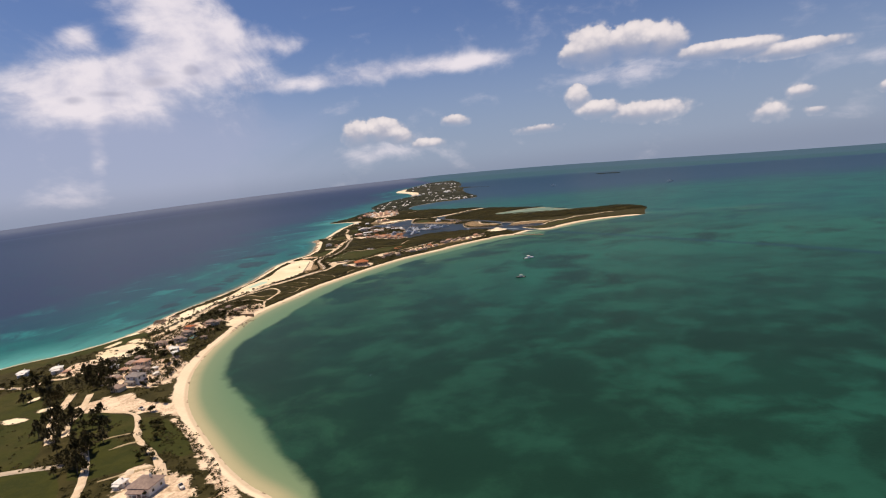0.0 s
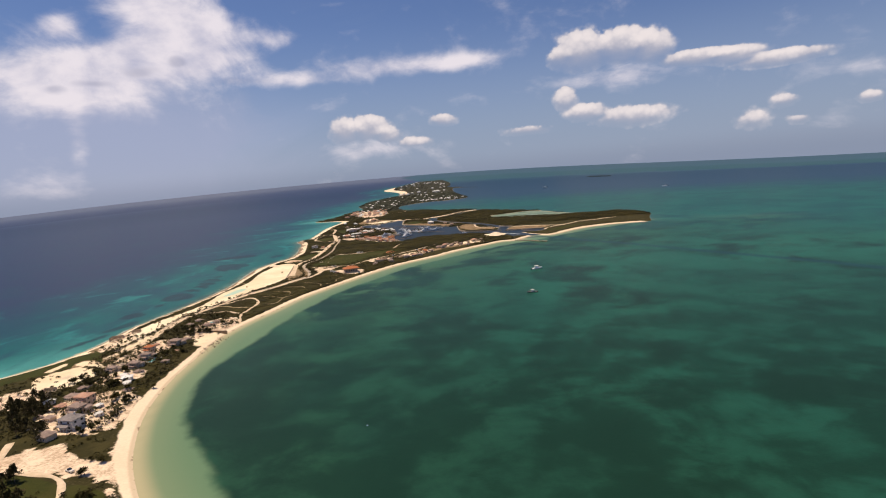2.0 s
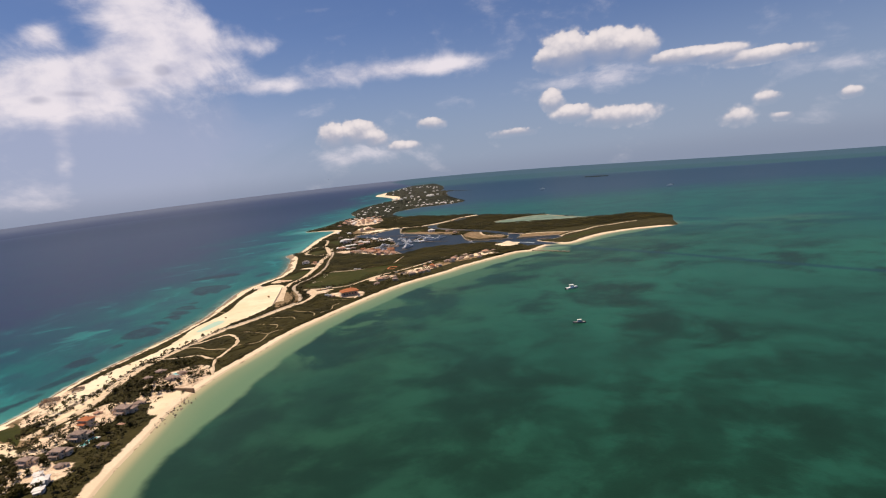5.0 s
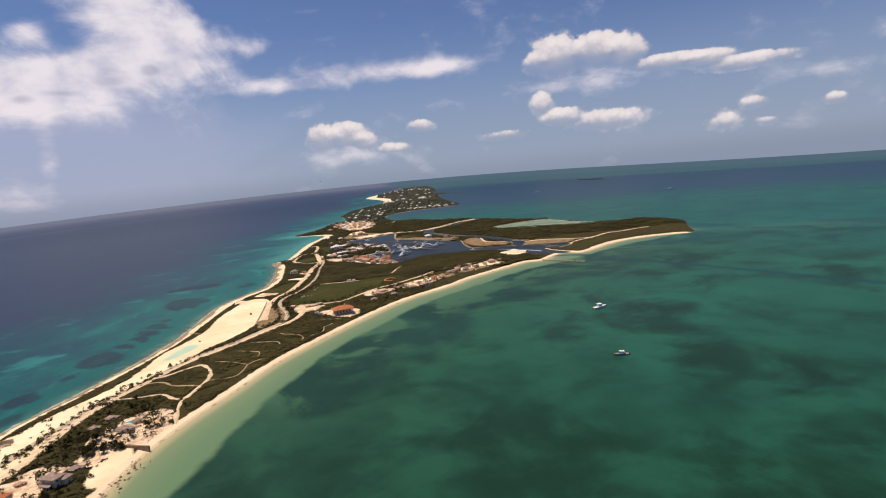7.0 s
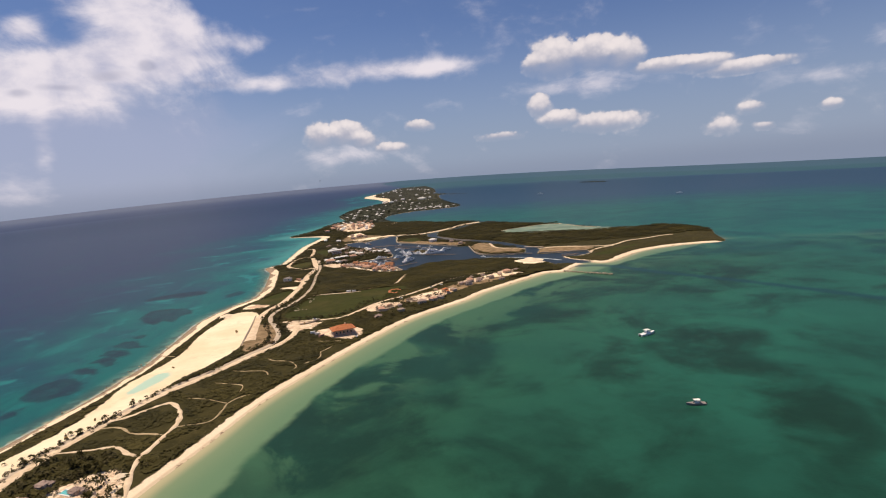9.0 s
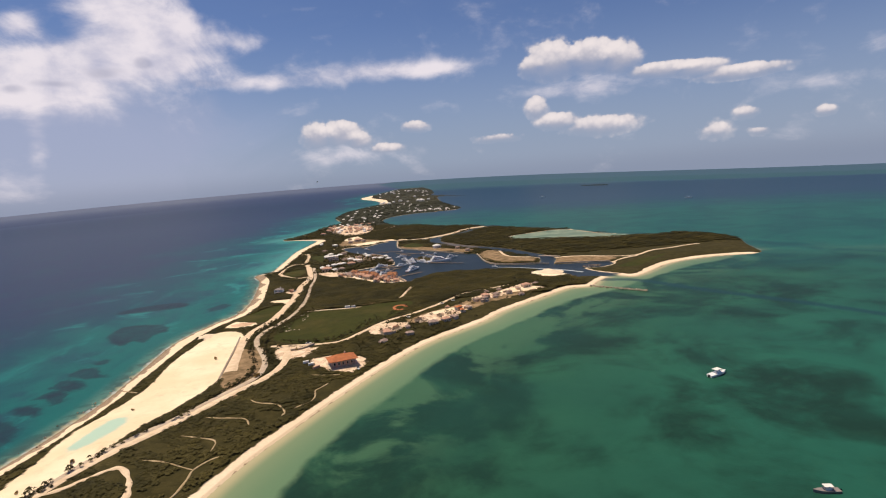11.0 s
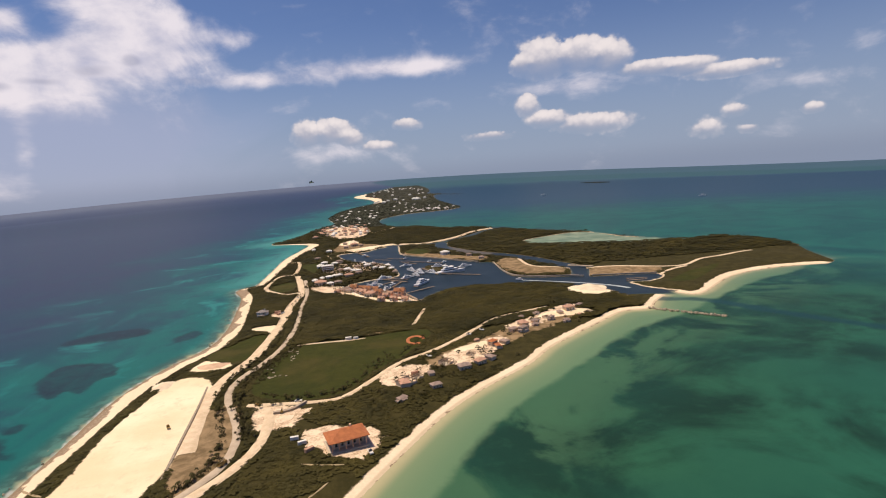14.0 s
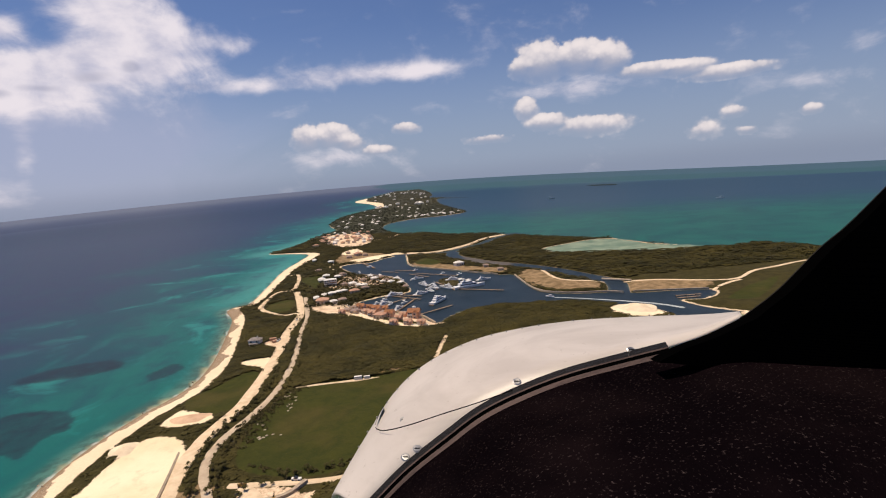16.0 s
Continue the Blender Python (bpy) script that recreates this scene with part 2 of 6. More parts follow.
def sea_look(n):
    at = n.place()
    shore, bay, meadow, reach, dock, reef, pale_flat, trench, mud = (n.attr(k) for k in ("shore", "bay", "meadow", "reach", "dock", "reef", "flat", "trench", "mud"))
    broad, patch, fine = n.noise(at, 0.006, 6, 0.6, 0.3), n.noise(at, 0.028, 7, 0.62, 0.25), n.noise(at, 0.11, 6, 0.65)
    beds = n.noise(at, 0.0125, 6, 0.62, 0.7)
    spot = n.add("ShaderNodeSeparateXYZ")
    n.put(spot.inputs[0], at)
    along_y = spot.outputs[1]
    wob = n.math("MULTIPLY", n.math("SUBTRACT", patch, 0.5), 1.0)
    # ocean side: bright turquoise shelf that falls off into deep blue, with darker reef
    out = n.math("ADD", n.math("MULTIPLY", shore, 0.0045), n.math("ADD", n.math("MULTIPLY", n.math("SUBTRACT", broad, 0.5), 2.0), n.math("MULTIPLY", n.math("SUBTRACT", beds, 0.5), 0.9)))
    ocean = n.mix(n.step(out, 0.10, 0.62), (0.006, 0.106, 0.102), (0.009, 0.054, 0.076))
    ocean = n.mix(n.step(out, 0.50, 1.3), ocean, (0.021, 0.033, 0.074))
    sandy_shelf = n.math("MULTIPLY", n.step(shore, 78.0, 3.0), n.math("MAXIMUM", n.step(along_y, 560.0, 380.0), n.math("MULTIPLY", n.step(along_y, 1130.0, 1200.0), n.step(along_y, 2400.0, 1700.0, 0.0, 0.55))))
    ocean = n.mix(n.math("MULTIPLY", sandy_shelf, n.step(patch, 0.25, 0.6, 0.6, 1.0)), ocean, (0.085, 0.340, 0.315))
    ocean = n.mix(n.math("MULTIPLY", n.step(n.math("ADD", n.math("MULTIPLY", patch, 0.6), n.math("MULTIPLY", broad, 0.4)), 0.50, 0.60), n.step(shore, 15, 40, 0.0, 0.6)), ocean, (0.017, 0.050, 0.078))
    streak = n.noise(n.place((1.0, 0.35, 1.0)), 0.035, 6, 0.65, 0.3)
    ocean = n.mix(n.math("MULTIPLY", n.step(streak, 0.50, 0.68), n.step(shore, 8, 30, 0.0, 0.5)), ocean, (0.012, 0.048, 0.078))
    ocean = n.mix(n.math("MULTIPLY", n.step(streak, 0.46, 0.30), n.step(out, 0.9, 0.3, 0.0, 0.5)), ocean, (0.012, 0.19, 0.175))
    ocean = n.mix(n.math("MULTIPLY", n.step(beds, 0.54, 0.66), n.step(out, 1.3, 0.5, 0.0, 0.8)), ocean, (0.018, 0.200, 0.190))
    stony = n.step(n.math("ADD", n.math("MULTIPLY", fine, 0.5), n.math("MULTIPLY", patch, 0.5)), 0.44, 0.56)
    rocky_stretch = n.math("MULTIPLY", n.step(along_y, 480.0, 640.0), n.step(along_y, 1210.0, 1150.0))
    ocean = n.mix(n.math("MULTIPLY", n.math("MULTIPLY", n.step(shore, 2.0, 18.0, 0.75, 0.0), n.step(stony, 0.0, 1.0, 0.75, 1.0)), rocky_stretch), ocean, n.mix(stony, (0.075, 0.066, 0.052), (0.10, 0.21, 0.17)))
    reef_edge = n.math("ADD", reef, n.math("ADD", n.math("MULTIPLY", wob, 18.0), n.math("MULTIPLY", n.math("SUBTRACT", fine, 0.5), 14.0)))
    ocean = n.mix(n.math("MULTIPLY", n.step(reef_edge, -2.5, 3.0), n.step(n.math("ADD", n.math("MULTIPLY", fine, 0.5), n.math("MULTIPLY", patch, 0.5)), 0.38, 0.60, 0.96, 0.62)), ocean, (0.013, 0.022, 0.036))
    # far ocean pales with distance: haze is mixed into the water colour
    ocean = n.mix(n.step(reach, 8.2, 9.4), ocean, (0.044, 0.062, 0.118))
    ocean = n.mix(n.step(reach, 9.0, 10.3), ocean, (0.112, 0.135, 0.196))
    # bay side: pale sand flat, then green water over seagrass beds
    off = n.step(meadow, 15.0, 230.0)
    grass = n.step(n.math("ADD", n.math("MULTIPLY", beds, 0.65), n.math("ADD", n.math("MULTIPLY", patch, 0.35), n.math("MULTIPLY", off, 0.05))), 0.42, 0.60)
    green = n.mix(grass, (0.010, 0.036, 0.024), n.mix(off, (0.022, 0.090, 0.050), (0.016, 0.104, 0.072)))
    green = n.mix(n.math("MULTIPLY", n.step(fine, 0.5, 0.75), 0.22), green, (0.032, 0.125, 0.075))
    green = n.mix(n.step(broad, 0.40, 0.62, 0.0, 0.45), green, (0.012, 0.064, 0.048))
    green = n.mix(n.math("MULTIPLY", n.step(along_y, 700.0, 280.0), n.step(patch, 0.64, 0.42, 0.45, 0.90)), green, (0.007, 0.030, 0.019))
    # gaps in the beds along the middle of the strand
    gap = n.math("MULTIPLY", n.math("MULTIPLY", n.step(meadow, 70.0, 15.0), n.step(along_y, 470.0, 560.0)), n.step(beds, 0.43, 0.52))
    green = n.mix(n.math("MULTIPLY", gap, 0.75), green, (0.050, 0.125, 0.068))
    sandy = n.mix(n.step(shore, 0.0, 26.0), (0.180, 0.240, 0.135), (0.112, 0.196, 0.110))
    sandy = n.mix(n.step(shore, 0.5, 9.0), (0.40, 0.36, 0.215), sandy)
    bed = n.mix(n.step(n.math("ADD", meadow, n.math("ADD", n.math("MULTIPLY", wob, 13.0), n.math("MULTIPLY", n.math("SUBTRACT", fine, 0.5), 4.0))), -3.0, 4.0), sandy, green)
    far_mid = n.mix(n.step(beds, 0.35, 0.65), (0.009, 0.062, 0.060), (0.012, 0.100, 0.080))
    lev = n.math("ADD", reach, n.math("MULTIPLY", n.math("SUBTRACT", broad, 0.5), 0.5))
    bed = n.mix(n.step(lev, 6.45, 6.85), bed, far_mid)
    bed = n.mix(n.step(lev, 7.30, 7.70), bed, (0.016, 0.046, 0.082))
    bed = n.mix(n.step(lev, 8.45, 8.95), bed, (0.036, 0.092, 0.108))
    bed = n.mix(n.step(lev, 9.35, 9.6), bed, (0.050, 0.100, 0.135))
    bed = n.mix(n.step(n.math("ADD", trench, n.math("MULTIPLY", wob, 10.0)), 9.0, 3.0, 0.0, 0.75), bed, (0.010, 0.045, 0.052))
    c = n.mix(bay, ocean, bed)
    c = n.mix(pale_flat, c, n.mix(n.step(patch, 0.35, 0.65), (0.10, 0.17, 0.115), (0.24, 0.30, 0.21)))
    c = n.mix(dock, c, n.mix(n.step(patch, 0.3, 0.7), (0.013, 0.024, 0.036), (0.022, 0.035, 0.050)))
    c = n.mix(n.math("MULTIPLY", n.step(n.math("ADD", mud, n.math("MULTIPLY", wob, 20.0)), -4.0, 6.0), 0.6), c, (0.16, 0.13, 0.10))
    # surf line on the ocean beaches
    foam = n.math("MULTIPLY", n.step(n.math("ADD", shore, n.math("MULTIPLY", n.math("SUBTRACT", fine, 0.5), 9.0)), 0.6, 3.0, 1.0, 0.0), n.math("SUBTRACT", 1.0, n.math("MAXIMUM", dock, bay)))
    c = n.mix(n.math("MULTIPLY", foam, 0.45), c, (0.8, 0.80, 0.76))
    ripple = n.noise(n.place((1, 2.2, 1)), 0.7, 3, 0.6)
    return {"Base Color": c, "Roughness": 0.38, "IOR": 1.33, "Specular IOR Level": 0.10, "Bump": (ripple, 0.25, 0.15)}


def land_look(n):
    at = n.place()
    edge, sand, lawn, bare, strand, ledge, puddle, yard = (n.attr(k) for k in ("edge", "sand", "lawn", "bare", "strand", "ledge", "puddle", "yard"))
    broad, mid, fine = n.noise(at, 0.02, 5, 0.6), n.noise(at, 0.13, 5, 0.65, 0.4), n.noise(at, 0.9, 4, 0.6)
    wob = n.math("SUBTRACT", mid, 0.5)
    scrub = n.mix(n.step(mid, 0.35, 0.68), (0.030, 0.027, 0.008), (0.052, 0.044, 0.014))
    scrub = n.mix(n.math("MULTIPLY", n.step(fine, 0.5, 0.72), n.step(broad, 0.45, 0.65, 0.05, 0.5)), scrub, (0.15, 0.115, 0.06))
    white = n.mix(n.step(broad, 0.35, 0.65), (0.76, 0.60, 0.40), (0.85, 0.73, 0.53))
    white = n.mix(n.math("MULTIPLY", n.step(mid, 0.52, 0.75), 0.45), white, (0.58, 0.43, 0.28))
    white = n.mix(n.math("MULTIPLY", n.step(fine, 0.55, 0.8), 0.3), white, (0.85, 0.75, 0.58))
    turf = n.mix(n.step(mid, 0.3, 0.7), (0.027, 0.034, 0.007), (0.043, 0.046, 0.009))
    turf = n.mix(n.math("MULTIPLY", n.step(fine, 0.5, 0.8), 0.35), turf, (0.082, 0.070, 0.021))
    turf = n.mix(n.step(broad, 0.48, 0.70, 0.0, 0.5), turf, (0.082, 0.062, 0.021))
    dirt = n.mix(n.step(mid, 0.35, 0.65), (0.15, 0.105, 0.055), (0.30, 0.21, 0.12))
    c = n.mix(n.step(n.math("ADD", bare, n.math("MULTIPLY", wob, 14.0)), -0.5, 1.5), scrub, dirt)
    earth = n.mix(n.step(n.math("ADD", n.math("MULTIPLY", mid, 0.55), n.math("MULTIPLY", fine, 0.45)), 0.36, 0.60), (0.40, 0.28, 0.18), (0.80, 0.63, 0.46))
    c = n.mix(n.step(n.math("ADD", yard, n.math("MULTIPLY", wob, 18.0)), -0.5, 1.2), c, earth)
    c = n.mix(n.step(n.math("ADD", lawn, n.math("MULTIPLY", wob, 3.0)), -0.3, 0.6), c, turf)
    c = n.mix(n.step(n.math("ADD", sand, n.math("MULTIPLY", wob, 8.0)), -0.4, 0.8), c, white)
    c = n.mix(n.step(n.math("ADD", puddle, n.math("MULTIPLY", wob, 5.0)), -2.0, 2.5, 0.0, 0.85), c, (0.33, 0.55, 0.47))
    shell = n.mix(n.step(n.math("ADD", n.math("MULTIPLY", fine, 0.4), n.math("MULTIPLY", broad, 0.6)), 0.38, 0.62), (0.74, 0.58, 0.41), (0.82, 0.67, 0.49))
    back = n.math("SUBTRACT", strand, n.math("ADD", edge, n.math("MULTIPLY", wob, 5.0)))
    c = n.mix(n.step(back, -0.3, 0.8), c, shell)
    wet = n.math("MULTIPLY", n.step(edge, 1.2, 2.6, 0.55, 0.0), n.step(strand, 0.5, 2.0))
    c = n.mix(wet, c, (0.42, 0.33, 0.22))
    rocky = n.math("SUBTRACT", n.math("MULTIPLY", ledge, n.step(broad, 0.40, 0.62, 1.5, 8.5)), n.math("ADD", edge, n.math("MULTIPLY", wob, 12.0)))
    c = n.mix(n.math("MULTIPLY", n.step(rocky, 0.0, 1.2), n.step(fine, 0.3, 0.6, 0.5, 0.95)), c, n.mix(n.step(fine, 0.4, 0.65), (0.105, 0.070, 0.045), (0.27, 0.185, 0.12)))
    return {"Base Color": c, "Roughness": 0.9, "Specular IOR Level": 0.1, "Bump": (n.math("ADD", mid, n.math("MULTIPLY", fine, 0.4)), 0.6, 0.5)}


SEA, LAND = finish("sea_water", sea_look), finish("island_ground", land_look)
TRACK = plain("crushed_coral_track", (0.72, 0.58, 0.42), (0.55, 0.42, 0.28), 0.25, 0.95, gloss=0.1)
TRAIL = plain("trodden_sand", (0.50, 0.39, 0.25), (0.28, 0.21, 0.11), 0.5, 0.95, gloss=0.1)
TARMAC = plain("pale_road", (0.52, 0.43, 0.33), (0.40, 0.32, 0.24), 0.2, 0.95, gloss=0.1)
SCRUB = leaves("scrub_leaves", (0.074, 0.061, 0.015), (0.020, 0.020, 0.006))
# the next two leaf colours are greyed and paled to carry distance haze
FARLEAF = leaves("hazed_far_leaves", (0.088, 0.092, 0.062), (0.052, 0.056, 0.040))
HAZELEAF = leaves("hazed_thicket_leaves", (0.112, 0.115, 0.090), (0.072, 0.076, 0.062))
PINE = leaves("casuarina_needles", (0.078, 0.064, 0.024), (0.036, 0.031, 0.012))
FROND = leaves("palm_fronds", (0.072, 0.064, 0.020), (0.032, 0.028, 0.010))
BARK = plain("bark", (0.19, 0.14, 0.10), (0.10, 0.07, 0.05), 2.0, 0.9)
STUCCO = plain("cream_stucco", (0.66, 0.52, 0.39), (0.50, 0.38, 0.28), 0.5, 0.85, each=0.12)
WHITE = plain("white_paint", (0.80, 0.78, 0.74), (0.66, 0.62, 0.57), 0.4, 0.6)
BRONZE = plain("grey_brown_shingles", (0.33, 0.245, 0.205), (0.22, 0.16, 0.135), 0.8, 0.85, each=0.18)
SLATE = plain("blue_grey_shingles", (0.25, 0.220, 0.21), (0.165, 0.145, 0.14), 0.8, 0.8, each=0.12)
TILE = plain("orange_roof", (0.46, 0.16, 0.058), (0.31, 0.10, 0.04), 0.5, 0.8, each=0.12)
PINKROOF = plain("salmon_roof", (0.50, 0.30, 0.21), (0.38, 0.21, 0.15), 0.5, 0.85, each=0.15)
PINKWALL = plain("sandy_pink_stucco", (0.72, 0.45, 0.31), (0.55, 0.33, 0.22), 0.5, 0.85, each=0.15)
RUST = plain("rust_brown_roof", (0.36, 0.155, 0.075), (0.24, 0.10, 0.055), 0.6, 0.85, each=0.22)
PALEROOF = plain("white_metal_roof", (0.78, 0.76, 0.73), (0.62, 0.59, 0.55), 0.5, 0.5, each=0.08)
WOOD = plain("weathered_timber", (0.30, 0.22, 0.15), (0.20, 0.14, 0.09), 1.2, 0.85)
CONCRETE = plain("pale_concrete", (0.50, 0.42, 0.33), (0.36, 0.29, 0.22), 0.3, 0.9, each=0.1)
ROCK = plain("limestone_rock", (0.40, 0.33, 0.25), (0.22, 0.18, 0.13), 0.6, 0.95, each=0.25)
HULL = plain("white_gelcoat", (0.82, 0.82, 0.82), (0.72, 0.72, 0.72), 0.3, 0.25, gloss=0.5)
DARKGLASS = finish("dark_glass", lambda n: {"Base Color": (0.02, 0.025, 0.03), "Roughness": 0.08, "Specular IOR Level": 0.6})
POOLWATER = finish("pool_water", lambda n: {"Base Color": n.mix(n.noise(n.place(), 0.6, 3), (0.10, 0.42, 0.44), (0.16, 0.52, 0.52)), "Roughness": 0.15})
STEEL = plain("dull_steel", (0.40, 0.40, 0.40), None, 2.0, 0.4, 0.8)
YELLOW = plain("machine_yellow", (0.34, 0.22, 0.06), (0.22, 0.14, 0.05), 1.5, 0.6)
RUBBER = plain("black_rubber", (0.03, 0.03, 0.03), None, 3.0, 0.8)

# ---- plan of the cay; plan units times U give metres ----
U = 1.1
EYE_MID, EYE_H = np.array((-50.0, 300.0)), 117.0
FAR0, FAR1 = 2400.0, 4300.0


def spline(points, closed=False, n=5):
    """A smooth line through plan points, in metres."""
    p = np.array(points, float) * U
    m = len(p)
    at = (lambda i: p[i % m]) if closed else (lambda i: p[min(max(i, 0), m - 1)])
    out = []
    for i in range(m if closed else m - 1):
        a, b, c, d = at(i - 1), at(i), at(i + 1), at(i + 2)
        for k in range(n):
            s = k / n
            out.append(0.5 * (2 * b + (c - a) * s + (2 * a - 5 * b + 4 * c - d) * s * s + (3 * b - a - 3 * c + d) * s ** 3))
    if not closed:
        out.append(p[-1])
    return np.array(out)


def blocks(q, size=140.0):
    """Groups of points that lie close together: their indices, middle and radius."""
    cell = np.floor(q / size).astype(np.int64)
    key = cell[:, 0] * 1000003 + cell[:, 1]
    order = np.argsort(key, kind="stable")
    for idx in np.split(order, np.nonzero(np.diff(key[order]))[0] + 1):
        mid = (q[idx].min(0) + q[idx].max(0)) / 2
        yield idx, mid, np.hypot(*(q[idx] - mid).T).max()


def to_segments(q, s, e):
    d = e - s
    u = np.clip(((q[:, None, :] - s) * d).sum(-1) / np.maximum((d * d).sum(-1), 1e-9), 0, 1)
    w = q[:, None, :] - s - u[..., None] * d
    return np.sqrt((w * w).sum(-1))


def odd_crossings(q, s, e):
    rise_ = np.where(s[:, 1] == e[:, 1], 1e-9, e[:, 1] - s[:, 1])
    cross = (s[:, 1] > q[:, 1:2]) != (e[:, 1] > q[:, 1:2])
    return (cross & (q[:, :1] < (e[:, 0] - s[:, 0]) * (q[:, 1:2] - s[:, 1]) / rise_ + s[:, 0])).sum(1) % 2 == 1


def measured(q, line, closed, reach=320.0):
    """Distance to a line, up to about the reach, and whether the points lie inside it."""
    s, e = (line, np.roll(line, -1, 0)) if closed else (line[:-1], line[1:])
    dist, within = np.full(len(q), reach), np.zeros(len(q), bool)
    some = np.nonzero(((q > line.min(0) - reach) & (q < line.max(0) + reach)).all(1))[0]
    for idx, mid, r in blocks(q[some]) if len(some) else ():
        idx = some[idx]
        d = to_segments(mid[None], s, e)[0]
        near = d < d.min() + 2 * r + 1
        if d.min() < reach + r:
            for k in range(0, len(idx), 4000):
                dist[idx[k:k + 4000]] = to_segments(q[idx[k:k + 4000]], s[near], e[near]).min(1)
        if closed:
            within[idx] = odd_crossings(q[idx], s, e) if d.min() <= r else odd_crossings(mid[None], s, e)[0]
    return dist, within


def distance(q, line, closed=False):
    return measured(q, line, closed)[0]


def inside(q, line):
    return measured(q, line, True, 0.0)[1]


def signed(q, line):
    """Distance to a closed line, positive inside."""
    d, within = measured(q, line, True)
    return np.where(within, d, -d)


WEST_COAST = [(-420, -260), (-395, 0), (-365, 190), (-335, 320), (-312, 362), (-281, 384), (-264, 408), (-256, 440), (-256, 482), (-249, 515), (-242, 547), (-236, 580),
              (-231, 630), (-233, 680), (-236, 739), (-228, 784), (-213, 827), (-214, 875), (-225, 946), (-235, 996), (-250, 1032), (-248, 1050),
              (-236, 1062), (-237, 1143), (-241, 1269), (-233, 1364), (-230, 1440), (-262, 1474), (-312, 1512), (-284, 1587), (-257, 1766), (-225, 1912),
              (-268, 2162), (-255, 2504), (-180, 2864), (-142, 3150), (-200, 3700), (-330, 4420), (-263, 5331), (-42, 8000)]
NORTH_COAST = [(320, 8300), (303, 6280), (235, 4668), (180, 4020), (366, 3400), (205, 3700), (150, 3000), (150, 2500), (160, 2220), (70, 2125), (-1, 2111), (-70, 2030),
               (-103, 1922), (-95, 1763), (-52, 1660), (-9, 1650), (35, 1563), (87, 1535), (133, 1468), (171, 1400), (226, 1318), (254, 1302), (250, 1288),
               (268, 1215), (300, 1148), (316, 1124), (348, 1131), (370, 1130), (392, 1085), (398, 1030), (372, 973), (348, 908)]
EAST_COAST = [(332, 899), (281, 904), (228, 887), (177, 844), (161, 838), (150, 850), (128, 832), (111, 811), (90, 810), (62, 788), (18, 751), (-4, 725), (-49, 684), (-81, 638),
              (-113, 582), (-134, 540), (-146, 502), (-159, 464), (-166, 425), (-165, 385), (-163, 347), (-155, 306), (-141, 269), (-126, 242), (-110, 219), (-92, 194), (-76, 176),
              (-60, 161), (-20, 110), (60, 20), (140, -120), (160, -260)]
SHORE = np.vstack([spline(WEST_COAST), spline(NORTH_COAST), spline(EAST_COAST)])
BASIN = spline([(-160, 1259), (-140, 1276), (-118, 1274), (-98, 1304), (-68, 1318), (-67, 1229), (-55, 1192), (-17, 1143), (27, 1088), (44, 1073), (44, 992), (64, 964), (96, 953), (113, 942),
                (144, 936), (178, 926), (172, 909), (155, 899), (137, 903), (142, 878), (152, 862), (165, 842), (160, 815), (128, 826), (113, 850), (112, 868), (106, 892), (87, 914),
                (56, 938), (9, 949), (-16, 947), (-42, 931), (-58, 910), (-70, 943), (-88, 959), (-108, 978), (-126, 1010), (-92, 1035), (-71, 1041), (-76, 1091), (-92, 1137), (-127, 1173)], True, 3)
CANALS = [(spline([(-82, 1329), (-14, 1310), (15, 1326), (59, 1372), (88, 1420), (140, 1475)]), 7.0), (spline([(105, 944), (121, 990), (108, 1036), (91, 1085), (72, 1122), (52, 1152), (32, 1182), (14, 1222), (0, 1262), (4, 1300)]), 9.5)]
LAGOON = spline([(126, 1246), (170, 1276), (222, 1296), (248, 1276), (266, 1200), (304, 1142), (262, 1141), (207, 1166), (142, 1198)], True)
MUD = spline([(26, 1283), (48, 1223), (65, 1177), (50, 1129), (21, 1157), (7, 1207)], True)
FAR_ISLE = spline([(1290, 4250), (1330, 4050), (1400, 3950), (1370, 4080)], True)
SANDS = [spline(p, True) for p in (
    [(-232, 416), (-238, 440), (-243, 470), (-240, 492), (-226, 525), (-223, 560), (-224, 592), (-218, 612), (-213, 645), (-216, 696), (-210, 752), (-192, 752), (-182, 735), (-178, 708),
     (-173, 645), (-180, 616), (-193, 584), (-201, 545), (-213, 504), (-216, 461), (-217, 425), (-224, 410)],
    [(-207, 771), (-203, 785), (-193, 781), (-182, 773), (-186, 765), (-200, 765)],
    [(-240, 351), (-249, 370), (-241, 382), (-234, 384), (-217, 374), (-214, 362), (-222, 350)],
    [(75, 893), (93, 907), (107, 888), (106, 866), (90, 862), (76, 872)],
    [(-170, 1390), (-154, 1448), (-134, 1402), (-150, 1370)], [(-150, 1292), (-122, 1284), (-84, 1332), (-66, 1330), (-80, 1348), (-112, 1330), (-140, 1310)],
    [(-176, 412), (-168, 418), (-172, 445), (-182, 430)],
        [(-48, 752), (-30, 766), (-14, 768), (-30, 754)], [(20, 808), (40, 822), (62, 822), (70, 812), (44, 806)],
    [(-192, 858), (-172, 862), (-168, 838), (-182, 846)],
    [(-128, 962), (-104, 926), (-84, 904), (-62, 896), (-60, 905), (-80, 912), (-98, 930), (-122, 968)],
)]
PUDDLE_LINE = spline([(-216, 574), (-213, 597), (-209, 604), (-202, 602), (-201, 590), (-208, 574)], True)
